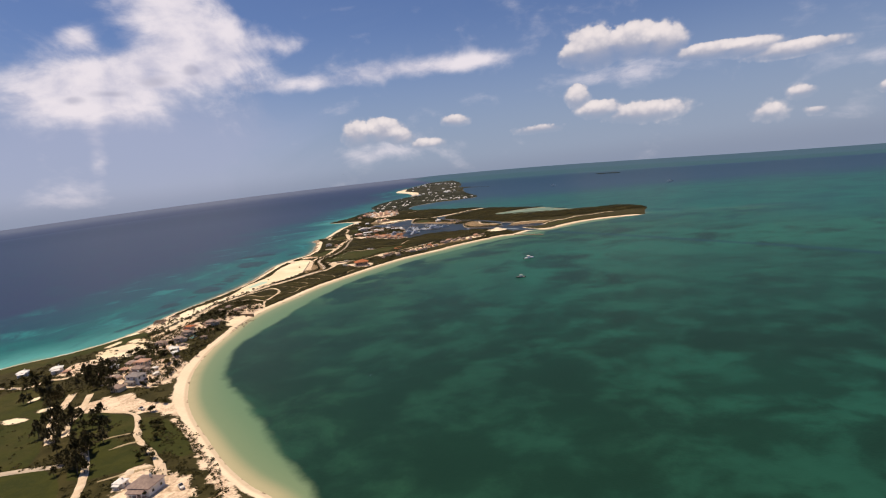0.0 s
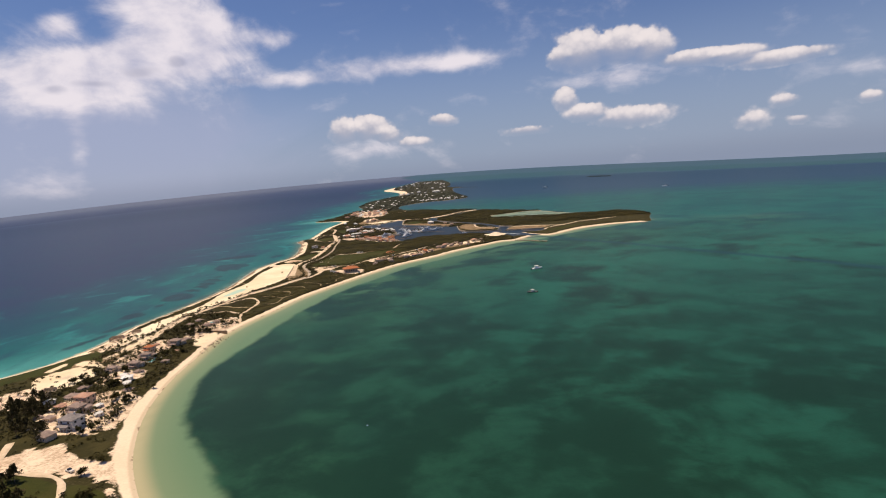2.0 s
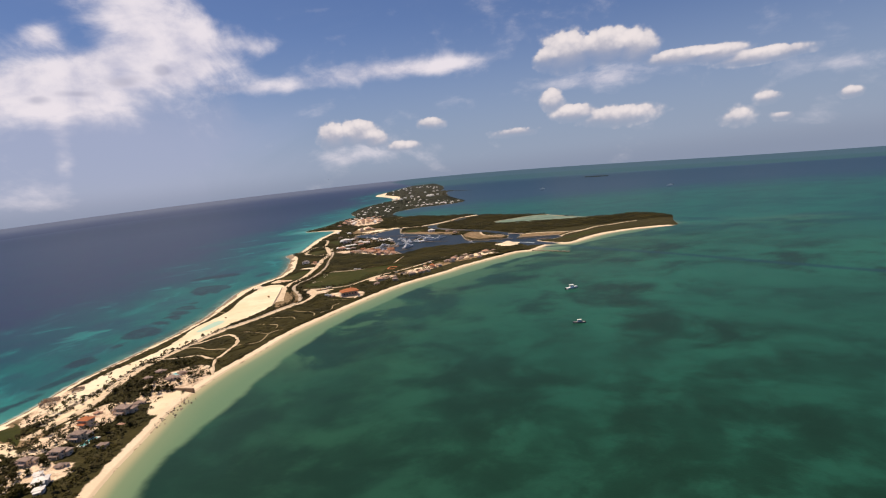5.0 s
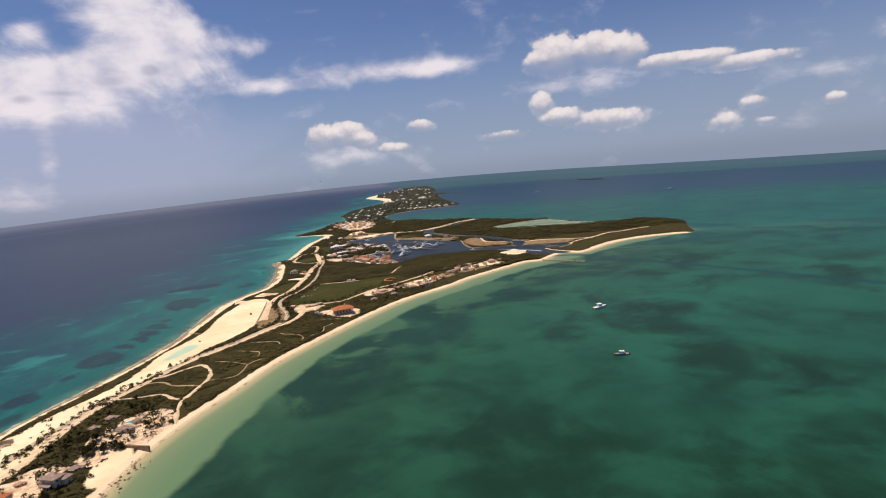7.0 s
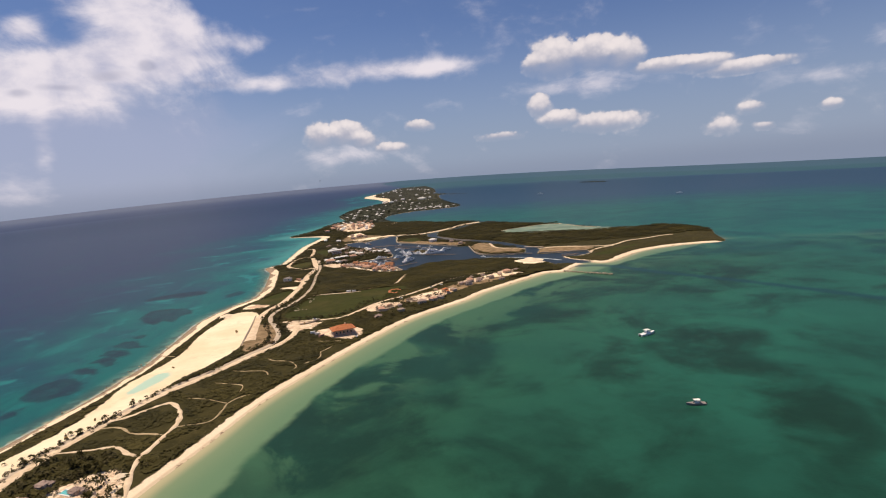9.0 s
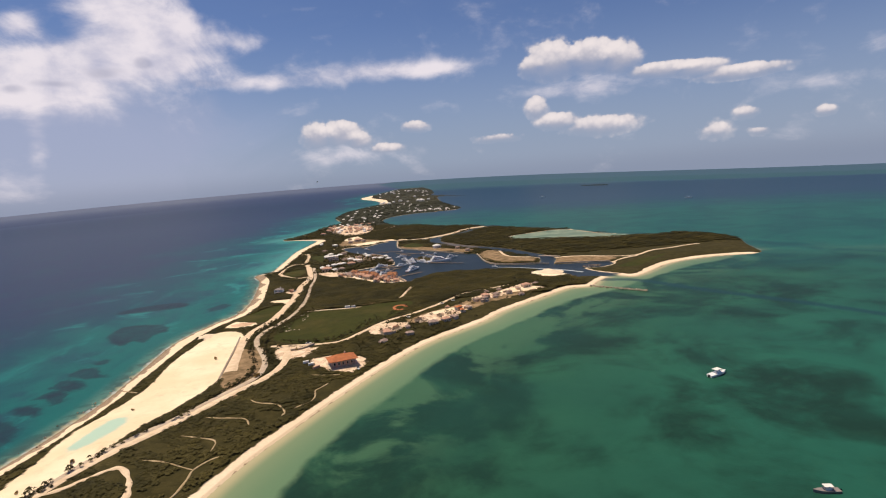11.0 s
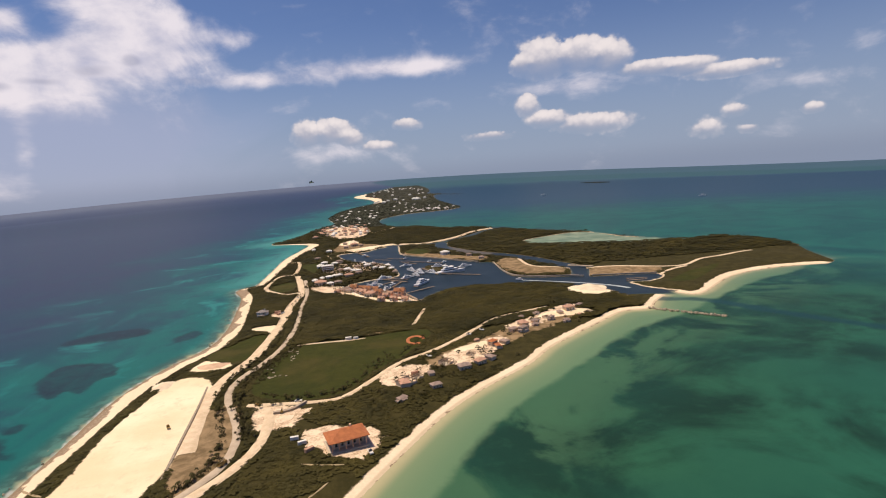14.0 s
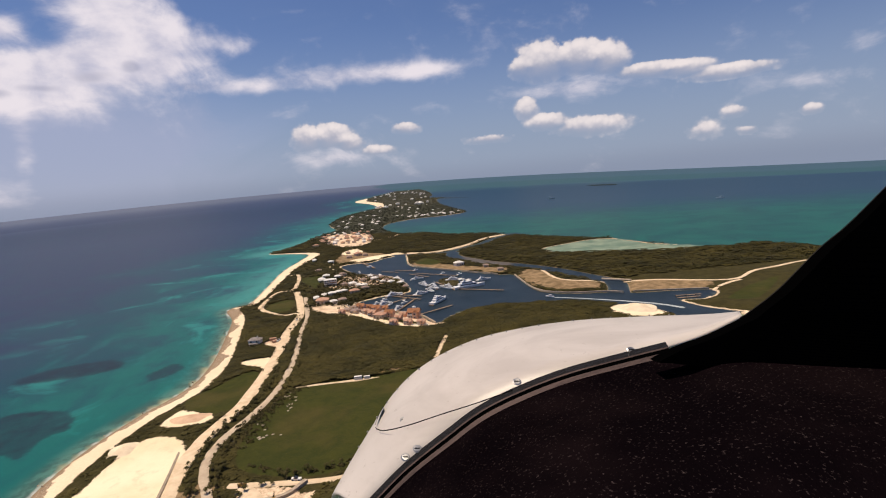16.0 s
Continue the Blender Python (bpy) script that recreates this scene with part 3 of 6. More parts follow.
BUNKERS = [spline(p, True) for p in ([(-230, 257), (-223, 260), (-214, 256), (-222, 252)], [(-219, 267), (-215, 270), (-210, 268), (-215, 264)], [(-236, 287), (-233, 290), (-231, 285), (-234, 282)],
                                     [(-254, 382), (-251, 396), (-247, 390), (-249, 380)], [(-264, 396), (-261, 410), (-257, 404)], [(-261, 411), (-255, 422), (-247, 416), (-256, 411)], [(-242, 390), (-238, 397), (-222, 387), (-217, 377), (-230, 386)])]
LAWNS = [spline(p, True, 3) for p in (
    [(-152, 713), (-160, 733), (-156, 774), (-140, 800), (-96, 806), (-58, 811), (-57, 791), (-74, 759), (-93, 733), (-107, 709), (-126, 704)],
    [(-330, 326), (-304, 362), (-276, 396), (-262, 412), (-257, 425), (-245, 420), (-228, 398), (-223, 382), (-238, 388), (-254, 372), (-276, 352)],
    [(-260, 300), (-230, 290), (-200, 245), (-176, 205), (-200, 180), (-260, 210)],
    [(-190, 254), (-158, 246), (-146, 228), (-168, 224)], [(-152, 243), (-134, 237), (-108, 203), (-124, 205), (-143, 224)], [(-162, 222), (-143, 218), (-124, 196), (-150, 190)],
    [(-190, 198), (-158, 196), (-140, 150), (-200, 140)],
    [(-206, 796), (-191, 824), (-176, 836), (-168, 800), (-182, 776)], [(-210, 1040), (-188, 1046), (-186, 998), (-206, 1004)], [(167, 886), (200, 914), (251, 940), (190, 882)],
    [(-178, 1105), (-160, 1100), (-150, 1180), (-200, 1180)], [(-56, 1214), (-54, 1240), (-38, 1248), (-24, 1208), (-34, 1190)])]
YARDS = [spline(p, True) for p in (
    [(-131, 238), (-113, 218), (-99, 199), (-78, 171), (-83, 166), (-104, 198), (-117, 216), (-134, 237)],
    [(-250, 432), (-253, 452), (-244, 474), (-236, 450), (-232, 420), (-240, 412)],
    [(-206, 332), (-180, 336), (-164, 318), (-162, 290), (-186, 286), (-204, 302)], [(-196, 268), (-184, 274), (-172, 276), (-160, 264), (-138, 257), (-132, 244), (-157, 250), (-187, 258)], [(-210, 350), (-188, 350), (-182, 364), (-204, 370)], [(-142, 248), (-152, 280), (-146, 282), (-130, 246)], [(-232, 1740), (-180, 1760), (-132, 1690), (-122, 1560), (-142, 1490), (-182, 1500), (-212, 1600)],
    [(-198, 464), (-178, 486), (-164, 462), (-172, 440), (-190, 430)], [(-150, 700), (-138, 700), (-122, 690), (-134, 672), (-148, 680)], [(-128, 195), (-112, 190), (-95, 176), (-92, 150), (-112, 150), (-122, 170)],
    [(-250, 346), (-240, 352), (-222, 336), (-232, 322), (-250, 326)], [(-216, 376), (-204, 384), (-192, 404), (-192, 430), (-206, 434), (-214, 410)], [(-123, 668), (-100, 668), (-88, 660), (-90, 643), (-103, 639), (-116, 650)],
    [(-90, 728), (-72, 740), (-60, 732), (-72, 708), (-86, 710)], [(-150, 975), (-62, 905), (-52, 912), (-70, 940), (-100, 965), (-130, 1000), (-160, 1040), (-165, 1000)], [(-170, 1100), (-130, 1080), (-90, 1100), (-100, 1150), (-160, 1160)],
    [(-50, 748), (-36, 760), (-12, 775), (-8, 764), (-26, 738), (-44, 728)], [(-4, 792), (18, 812), (52, 836), (66, 836), (40, 808), (6, 782)],
    [(-185, 905), (-168, 912), (-168, 890), (-182, 890)],
)]
BARES = [spline(p, True) for p in (
    [(-172, 1300), (-168, 1400), (-150, 1420), (-120, 1370), (-96, 1345), (-120, 1310), (-150, 1290)], [(-62, 1216), (-50, 1226), (-16, 1180), (20, 1140), (46, 1112), (36, 1094), (0, 1126), (-40, 1168)],
    [(-58, 1200), (-30, 1162), (0, 1127), (30, 1095), (40, 1104), (8, 1140), (-20, 1172), (-50, 1212)], [(47, 1066), (48, 1004), (66, 972), (98, 966), (106, 996), (78, 1020), (78, 1080), (61, 1093)],
    [(115, 950), (132, 980), (187, 950), (178, 932)], [(-158, 610), (-176, 660), (-178, 700), (-160, 708), (-152, 660)], [(-118, 806), (-84, 818), (-90, 808)], [(-123, 668), (-100, 668), (-88, 660), (-90, 643), (-103, 639), (-116, 650)], [(-90, 728), (-72, 740), (-60, 732), (-72, 708), (-86, 710)], [(-60, 745), (-10, 785), (40, 815), (62, 815), (40, 795), (-20, 752), (-50, 730)], [(-250, 400), (-222, 404), (-216, 392), (-240, 384)],
     [(-256, 430), (-246, 450), (-242, 420), (-250, 415)])]
ROADS = [  # name, line, half width, material, label
    ("road", spline([(-222, 1215), (-208, 1203), (-199, 1110), (-214, 1100), (-218, 1060), (-215, 1022), (-190, 986), (-176, 988)]), 2.6, TRACK, "white crushed-coral track looping above the beach"),
    ("road", spline([(-193, 1092), (-182, 1041), (-172, 980), (-173, 920), (-169, 848), (-171, 788), (-178, 752), (-180, 725), (-176, 690), (-170, 660)]), 3.6, TRACK, "broad white haul track along the sand fill"),
    ("road", spline([(-178, 1053), (-165, 976), (-162, 922), (-156, 852), (-156, 800), (-163, 768), (-169, 748), (-171, 730), (-168, 714), (-161, 697), (-154, 678), (-151, 660), (-153, 640), (-170, 608), (-200, 555), (-222, 480), (-228, 410)]), 2.0, TARMAC, "pale winding road between young palms"),
    ("road", spline([(-150, 702), (-142, 690), (-140, 664), (-147, 640), (-163, 612), (-182, 580), (-204, 540), (-218, 480), (-216, 430), (-226, 396)]), 2.6, TRACK, "sandy track past the scrub"),
    ("road", spline([(-156, 704), (-125, 700), (-108, 702), (-93, 720), (-75, 748), (-50, 766), (-4, 818), (40, 836)]), 1.8, TRACK, "white track behind the beach villas"),
    ("road", spline([(-146, 798), (-125, 801), (-100, 803)]), 1.2, TRACK, "narrow white path along the playing field"),
    ("road", spline([(-190, 257), (-174, 254), (-156, 247), (-145, 229), (-138, 218), (-129, 209), (-119, 197), (-108, 182)]), 1.3, TRACK, "sandy footpath across the lawns"),
    ("road", spline([(-213, 287), (-205, 267), (-203, 260), (-193, 242), (-181, 224)]), 2.2, TRACK, "sandy track between dark casuarinas"),
    ("road", spline([(-200, 282), (-189, 256), (-186, 243), (-178, 230)]), 1.7, TRACK, "pale sandy lane under the casuarinas"),
    ("road", spline([(-163, 220), (-149, 199), (-142, 186), (-138, 176)]), 1.6, TRACK, "bright sandy lane at the end of the tree belt"),
    ("road", spline([(-144, 226), (-152, 224), (-159, 221)]), 0.6, TRAIL, "faint trodden path over the rough lawn"),
    ("road", spline([(-137, 217), (-142, 215), (-147, 211)]), 0.6, TRAIL, "short trodden path over the rough lawn"),
    ("road", spline([(-136, 186), (-126, 190), (-118, 193)]), 0.8, TRAIL, "trodden sandy path beside the beach house"),
    ("road", spline([(-300, 150), (-200, 196), (-160, 203)]), 1.8, TARMAC, "pale cart road beside the fairway"),
    ("road", spline([(-290, 309), (-273, 311), (-262, 309), (-254, 308), (-249, 317), (-236, 317)]), 1.6, TRACK, "light cart path through the trees"),
    ("road", spline([(-203, 536), (-196, 540), (-190, 545), (-185, 549), (-180, 549), (-173, 540), (-169, 531), (-167, 522), (-168, 513), (-170, 499), (-171, 493), (-168, 479), (-163, 465)]), 1.15, TRACK, "sandy loop path through the scrub"),
    ("road", spline([(-206, 528), (-199, 528), (-193, 525), (-188, 520), (-183, 517), (-176, 515), (-169, 512)]), 0.59, TRAIL, "sandy side path off the scrub loop"),
    ("road", spline([(-211, 505), (-200, 505), (-191, 506), (-188, 506), (-184, 504), (-178, 498), (-172, 495)]), 0.95, TRACK, "pale side path joining the scrub loop"),
    ("road", spline([(-166, 519), (-161, 520), (-154, 522), (-151, 526), (-150, 536), (-150, 543), (-146, 550), (-141, 553)]), 0.42, TRAIL, "thin trail winding from the loop to the beach"),
    ("road", spline([(-174, 554), (-165, 551), (-156, 546), (-150, 543)]), 0.34, TRAIL, "thin sandy trail in the scrub"),
    ("road", spline([(-167, 575), (-158, 571), (-149, 566), (-148, 557)]), 0.34, TRAIL, "short pale trail in the scrub"),
    ("road", spline([(-145, 609), (-140, 604), (-130, 600), (-126, 595), (-124, 590), (-125, 587)]), 0.42, TRAIL, "hooked sandy trail through the scrub"),
    ("road", spline([(-162, 593), (-155, 590), (-148, 588), (-141, 585), (-138, 579)]), 0.38, TRAIL, "faint sandy trail through low bushes"),
    ("road", spline([(-121, 594), (-117, 598), (-113, 602), (-112, 608), (-113, 615), (-111, 618), (-107, 624)]), 0.38, TRAIL, "thin winding trail behind the beach"),
    ("road", spline([(-119, 639), (-111, 636), (-102, 635)]), 0.34, TRAIL, "faint trail below the clubhouse"),
    ("road", spline([(-228, 648), (-222, 643), (-215, 639)]), 0.51, TRAIL, "narrow sandy cut through the beach scrub"),
    ("road", spline([(-54, 868), (-62, 840), (-66, 825)]), 1.6, TRACK, "short pale clearing track in the woods"),
    ("road", spline([(78, 1083), (78, 1022), (108, 998), (148, 976), (207, 946), (252, 970), (320, 990)]), 2.0, TRACK, "sandy road along the canal peninsula"),
    ("road", spline([(158, 899), (182, 925), (216, 942)]), 1.8, TRACK, "sandy spur down to the landing"),
    ("road", spline([(-64, 1334), (-14, 1322), (40, 1372), (75, 1430), (120, 1470)]), 4.0, TRACK, "white spoil bank along the far canal"),
    ("road", spline([(-200, 1580), (-130, 1560), (-85, 1600), (-70, 1640)]), 3.0, TRACK, "sandy lane through the far settlement"),
]


def open_water(q):
    """Positive inside the marina basin and the canals."""
    w = signed(q, BASIN)
    for line, half in CANALS:
        w = np.maximum(w, half * U - distance(q, line))
    return w


def coast(q):
    """Metres from the waterline, positive on land; and the man-made water."""
    main = np.maximum(signed(q, SHORE), signed(q, FAR_ISLE))
    made = np.full(len(q), -1e3)
    near = (q[:, 1] > 850 * U) & (q[:, 1] < 1550 * U) & (abs(q[:, 0]) < 230 * U)
    made[near] = open_water(q[near])
    pond = np.full(len(q), -1e3)
    pond[near | (q[:, 0] > 100)] = signed(q[near | (q[:, 0] > 100)], LAGOON)
    return np.minimum(main, np.minimum(-made, -pond)), made, pond


def rise(q, edge):
    """Height of the ground over the sea."""
    roll = 0.5 * np.sin(q[:, 0] / 31 + 1) * np.sin(q[:, 1] / 43) + 0.35 * np.sin(q[:, 0] / 13 + q[:, 1] / 17)
    return np.where(edge < 0, np.maximum(edge * 0.12, -1.2), 1.5 * np.minimum(edge / 9, 1) + np.clip((edge - 9) / 20, 0, 1) * (roll + 0.9))


def fold(q, z):
    """Draws the far distance in, along its sight lines, so that the horizon stands at eye height."""
    rel = q - EYE_MID
    d = np.hypot(rel[:, 0], rel[:, 1])
    e = np.where(d > FAR0, FAR0 + (FAR1 - FAR0) * (d - FAR0) / np.abs(d - FAR0 + FAR1 - FAR0), d)
    k = e / np.maximum(d, 1e-6)
    side = np.degrees(np.arctan2(rel[:, 0], rel[:, 1])) + 2
    bow = np.clip(side / 30, -1.3, 3.0)
    dip = 0.016 * bow ** 2 / np.sqrt(1 + 0.3 * np.maximum(bow, 0) ** 4) * np.clip((d - 1200) / 6000, 0, 1) * np.where(side > 0, 1.0, 0.5)
    xy = EYE_MID + rel * k[:, None]
    return np.column_stack([xy, z * k + EYE_H * (1 - k) - dip * e])


def drawn_in(q):
    """By how much the far distance is drawn in at a place."""
    d = np.hypot(*(q - EYE_MID).T)
    return np.where(d > FAR0, (FAR0 + (FAR1 - FAR0) * (d - FAR0) / np.abs(d - FAR0 + FAR1 - FAR0)) / d, 1.0)


def grounded(points):
    """Places on the land, folded, for plan points in metres."""
    q = np.array(points, float).reshape(-1, 2)
    return fold(q, rise(q, coast(q)[0]))


def sheet(name, centre, turns, reaches, keep, attributes, material):
    """A fan-shaped sheet of quads. attributes(q) gives named values, keep(values) what stays, and the height is values['z']."""
    a, r = np.meshgrid(turns, reaches)
    q = np.column_stack([(centre[0] + r * np.sin(a)).ravel(), (centre[1] + r * np.cos(a)).ravel()])
    values = attributes(q)
    rows, cols = a.shape
    i = (np.arange(rows - 1)[:, None] * cols + np.arange(cols - 1)[None, :]).ravel()
    quads = np.column_stack([i, i + cols, i + cols + 1, i + 1])[:, ::-1]
    if keep is not None:
        ok = keep(values)
        quads = quads[ok[quads].any(1)]
    used = np.unique(quads)
    index = np.zeros(len(q), int)
    index[used] = np.arange(len(used))
    quads = index[quads]
    xyz = fold(q[used], values["z"][used])
    me = bpy.data.meshes.new(name)
    me.vertices.add(len(xyz))
    me.vertices.foreach_set("co", xyz.ravel())
    me.loops.add(quads.size)
    me.loops.foreach_set("vertex_index", quads.ravel())
    me.polygons.add(len(quads))
    me.polygons.foreach_set("loop_start", np.arange(0, quads.size, 4))
    me.polygons.foreach_set("use_smooth", np.ones(len(quads), bool))
    me.update(calc_edges=True)
    for key, v in values.items():
        if key != "z":
            me.attributes.new(key, "FLOAT", "POINT").data.foreach_set("value", v[used].astype(np.float32))
    me.materials.append(material)
    return new(name, me)


def union(q, lines):
    """The largest of the signed distances to several closed lines, worked out near each one only."""
    best = np.full(len(q), -60.0)
    for line in lines:
        lo, hi = line.min(0) - 45, line.max(0) + 45
        near = ((q > lo) & (q < hi)).all(1)
        if near.any():
            best[near] = np.maximum(best[near], signed(q[near], line))
    return best


def strand_width(q, made, pond):
    """How broad the beach is."""
    x, y = q[:, 0] / U, q[:, 1] / U
    west = np.interp(y, [150, 260, 330, 500, 660, 720, 800, 900, 1060, 1200, 1420, 1460, 1500, 2800, 3200, 4600, 5200], [6, 6, 5, 8, 10, 14, 16, 13, 12, 16, 24, 10, 2, 2, 60, 90, 3])
    east = np.interp(y, [150, 230, 270, 320, 360, 500, 700, 860], [4, 5, 8, 8, 6, 6, 6, 7])
    mid = np.interp(y, [0, 300, 400, 600, 800], [-230, -215, -210, -180, -110])
    width = np.where(x < mid, west, east)
    width = np.where((x > -60) & (y > 860), np.interp(x, [100, 150, 330, 340], [0, 9, 9, 0]) * (y < 930), width)
    width = np.where((made > -14) & (pond < -20), np.minimum(width, 2.2), width)
    width = np.where((y > 1500) & (x > -150) & (y < 2700), 2.0, width)
    return np.where(pond > -10, 1.5, width)


def land_values(q):
    edge, made, pond = coast(q)
    some = edge > -20
    out = {"edge": edge, "z": rise(q, edge)}
    for key, lines in (("sand", SANDS + BUNKERS), ("lawn", LAWNS), ("bare", BARES), ("yard", YARDS)):
        v = np.full(len(q), -60.0)
        v[some] = union(q[some], lines)
        out[key] = v
    out["lawn"] = np.where(union(q, BUNKERS) > -1, -5, out["lawn"])
    out["strand"] = strand_width(q, made, pond)
    out["puddle"] = union(q, [PUDDLE_LINE])
    out["ledge"] = np.where(q[:, 0] < np.interp(q[:, 1], [300, 1160], [-230, -215]), np.interp(q[:, 1] / U, [400, 520, 640, 690, 720, 800, 840, 1060, 1090], [0, 0.7, 1.2, 1.2, 0.9, 0.9, 1.2, 1.6, 0]), 0)
    return out


A0 = np.array((-44.0, -170.0))
reaches = 150 * 1.0062 ** np.arange(0, 690)
ground = sheet("ground", A0, np.radians(np.arange(-82, 48, 0.19)), reaches, lambda v: v["edge"] > -9, land_values, LAND)
tagged(ground, "low island of pale sand, olive scrub and mown lawns", "island", kind="structure")

MEADOW = spline([(-50, 60), (-40, 130), (-52, 165), (-64, 185), (-107, 257), (-128, 286), (-140, 317), (-148, 357), (-140, 395), (-134, 436), (-126, 478), (-112, 526), (-97, 562), (-64, 618),
                 (-32, 664), (8, 702), (72, 762), (125, 790), (180, 828), (280, 880), (420, 890), (900, 500), (900, -300), (0, -300)], True)
REEFS = [spline(p, True) for p in (
    [(-298, 769), (-310, 805), (-301, 819), (-276, 811), (-256, 788), (-266, 778), (-265, 759), (-274, 762), (-280, 750)],
    [(-280, 692), (-281, 703), (-270, 701), (-260, 687), (-252, 678), (-269, 680)],
    [(-279, 671), (-278, 678), (-266, 676), (-257, 665), (-266, 655)],
    [(-277, 710), (-272, 720), (-266, 709), (-273, 704)],
    [(-270, 653), (-264, 655), (-256, 641), (-258, 634)],
    [(-285, 592), (-287, 608), (-282, 618), (-266, 616), (-253, 593), (-257, 586), (-270, 582)],
    [(-279, 632), (-276, 642), (-259, 631), (-261, 622)],
    [(-277, 649), (-274, 660), (-263, 660), (-260, 645)],
    [(-276, 562), (-272, 573), (-266, 563)],
    [(-288, 527), (-289, 537), (-280, 543), (-269, 531), (-272, 522), (-283, 520)],
    [(-282, 440), (-270, 470), (-264, 462), (-275, 438)],
    [(-276, 480), (-266, 510), (-260, 500), (-268, 480)],
    [(-340, 870), (-330, 900), (-290, 905), (-280, 880)],
    [(-250, 860), (-240, 880), (-232, 868), (-240, 850)])]


def sea_values(q):
    edge, made, pond = coast(q)
    line = np.array(WEST_COAST + [(-42, 9000), (-1500, 40000)], float) * U
    line[:, 1] = np.maximum.accumulate(line[:, 1] + np.arange(len(line)) * 0.01)
    side = np.where(q[:, 0] < np.interp(q[:, 1], line[:, 1], line[:, 0]), -1, 1)
    d = np.hypot(*(q - EYE_MID).T)
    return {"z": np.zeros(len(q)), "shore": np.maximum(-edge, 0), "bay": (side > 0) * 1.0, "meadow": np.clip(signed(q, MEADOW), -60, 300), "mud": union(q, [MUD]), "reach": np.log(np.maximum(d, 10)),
            "dock": np.clip(made / 3 + 1.5, 0, 1), "reef": union(q, REEFS), "flat": np.clip(pond / 4 + 1, 0, 1), "trench": distance(q, spline([(128, 836), (160, 818), (190, 760), (233, 686), (285, 582), (333, 490), (370, 400)]))}


turns = np.radians(np.concatenate([np.arange(-180, -66, 6), np.arange(-66, 62, 0.5), np.arange(62, 180, 6), [180]]))
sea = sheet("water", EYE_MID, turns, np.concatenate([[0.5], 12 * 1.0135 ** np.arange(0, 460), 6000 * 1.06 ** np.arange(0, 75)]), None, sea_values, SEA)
tagged(sea, "clear turquoise and green sea over sand and seagrass, deep blue offshore", "sea", kind="structure")


# ---- helpers for things ----
def part(name, bm, material, parent=None, label="", smooth=False):
    me = bpy.data.meshes.new(name)
    bm.to_mesh(me)
    bm.free()
    me.materials.append(material)
    if smooth:
        me.polygons.foreach_set("use_smooth", np.ones(len(me.polygons), bool))
    ob = new(name, me)
    ob.parent = parent
    return tagged(ob, label)


def box(bm, x, y, z, sx, sy, sz, turn=0.0):
    """A box whose base centre is at x, y, z."""
    bmesh.ops.create_cube(bm, size=1, matrix=Matrix.Translation((x, y, z + sz / 2)) @ Matrix.Rotation(turn, 4, "Z") @ Matrix.Diagonal((sx, sy, sz, 1)))
    return bm


def tube(bm, a, b, r0, r1, sides=8):
    a, b = Vector(a), Vector(b)
    turn = (b - a).to_track_quat("Z", "Y").to_matrix().to_4x4()
    bmesh.ops.create_cone(bm, cap_ends=True, segments=sides, radius1=r0, radius2=r1, depth=(b - a).length, matrix=Matrix.Translation((a + b) / 2) @ turn)
    return bm


def boxes(*rows):
    bm = bmesh.new()
    for r in rows:
        box(bm, *r)
    return bm


def hip(bm, x, y, z, w, d, h, over=0.5, thick=0.22):
    """A hipped roof with eaves; w along x is the longer side."""
    w, d = w / 2 + over, d / 2 + over
    run = min(w, d)
    ridge = [(x - (w - run) - 0.05, y - (d - run), z + h), (x + (w - run) + 0.05, y + (d - run), z + h)]
    low = [(x - w, y - d), (x + w, y - d), (x + w, y + d), (x - w, y + d)]
    v = [bm.verts.new((*p, z)) for p in low] + [bm.verts.new((*p, z + thick)) for p in low] + [bm.verts.new(p) for p in ridge]
    for f in ((3, 2, 1, 0), (0, 1, 5, 4), (1, 2, 6, 5), (2, 3, 7, 6), (3, 0, 4, 7)):
        bm.faces.new([v[i] for i in f])
    if w >= d:
        faces = ((4, 5, 9, 8), (5, 6, 9), (6, 7, 8, 9), (7, 4, 8))
    else:
        faces = ((4, 5, 8), (5, 6, 9, 8), (6, 7, 9), (7, 4, 8, 9))
    for f in faces:
        bm.faces.new([v[i] for i in f])
    return bm


def thing(name, label, category, group=""):
    return tagged(new(name), label, category, group)


made_things = {}


def placed(key, maker, m, label="", group=""):
    """Builds a kind of thing once and copies it after that."""
    if key not in made_things:
        ob = maker()
        ob.matrix_basis = m
        made_things[key] = ob
    else:
        ob = copy_thing(made_things[key], m)
    return tagged(ob, label, group=group)


def stand(points_in_plan):
    return grounded(np.array(points_in_plan, float) * U)


# ---- roads ----
for name, line, half, material, label in ROADS:
    d = np.gradient(line, axis=0)
    d /= np.linalg.norm(d, axis=1)[:, None]
    across = np.column_stack([-d[:, 1], d[:, 0]])
    run = np.arange(len(line))
    uneven = 1 + 0.07 * np.sin(run * 1.9) if half > 1.5 else (1 + 0.25 * np.sin(run * 1.3 + half * 9) + 0.2 * np.sin(run * 0.47 + line[0, 1])) * np.clip(np.minimum(run, run[::-1]) / 4 + 0.35, 0, 1)
    rows3 = []
    for off, dz in ((-1.15, -0.25), (-1, 0.07), (0, 0.13), (1, 0.07), (1.15, -0.25)):
        q = line + across * off * half * uneven[:, None]
        g = grounded(q)
        g[:, 2] += dz + 0.10
        rows3.append(g)
    bm = bmesh.new()
    v = [[bm.verts.new(p) for p in r] for r in rows3]
    for a, b in zip(v[:-1], v[1:]):
        for i in range(len(line) - 1):
            bm.faces.new((a[i], a[i + 1], b[i + 1], b[i]))
    bmesh.ops.recalc_face_normals(bm, faces=bm.faces)
    tagged(part(name, bm, material, smooth=True), label, "road", kind="structure")

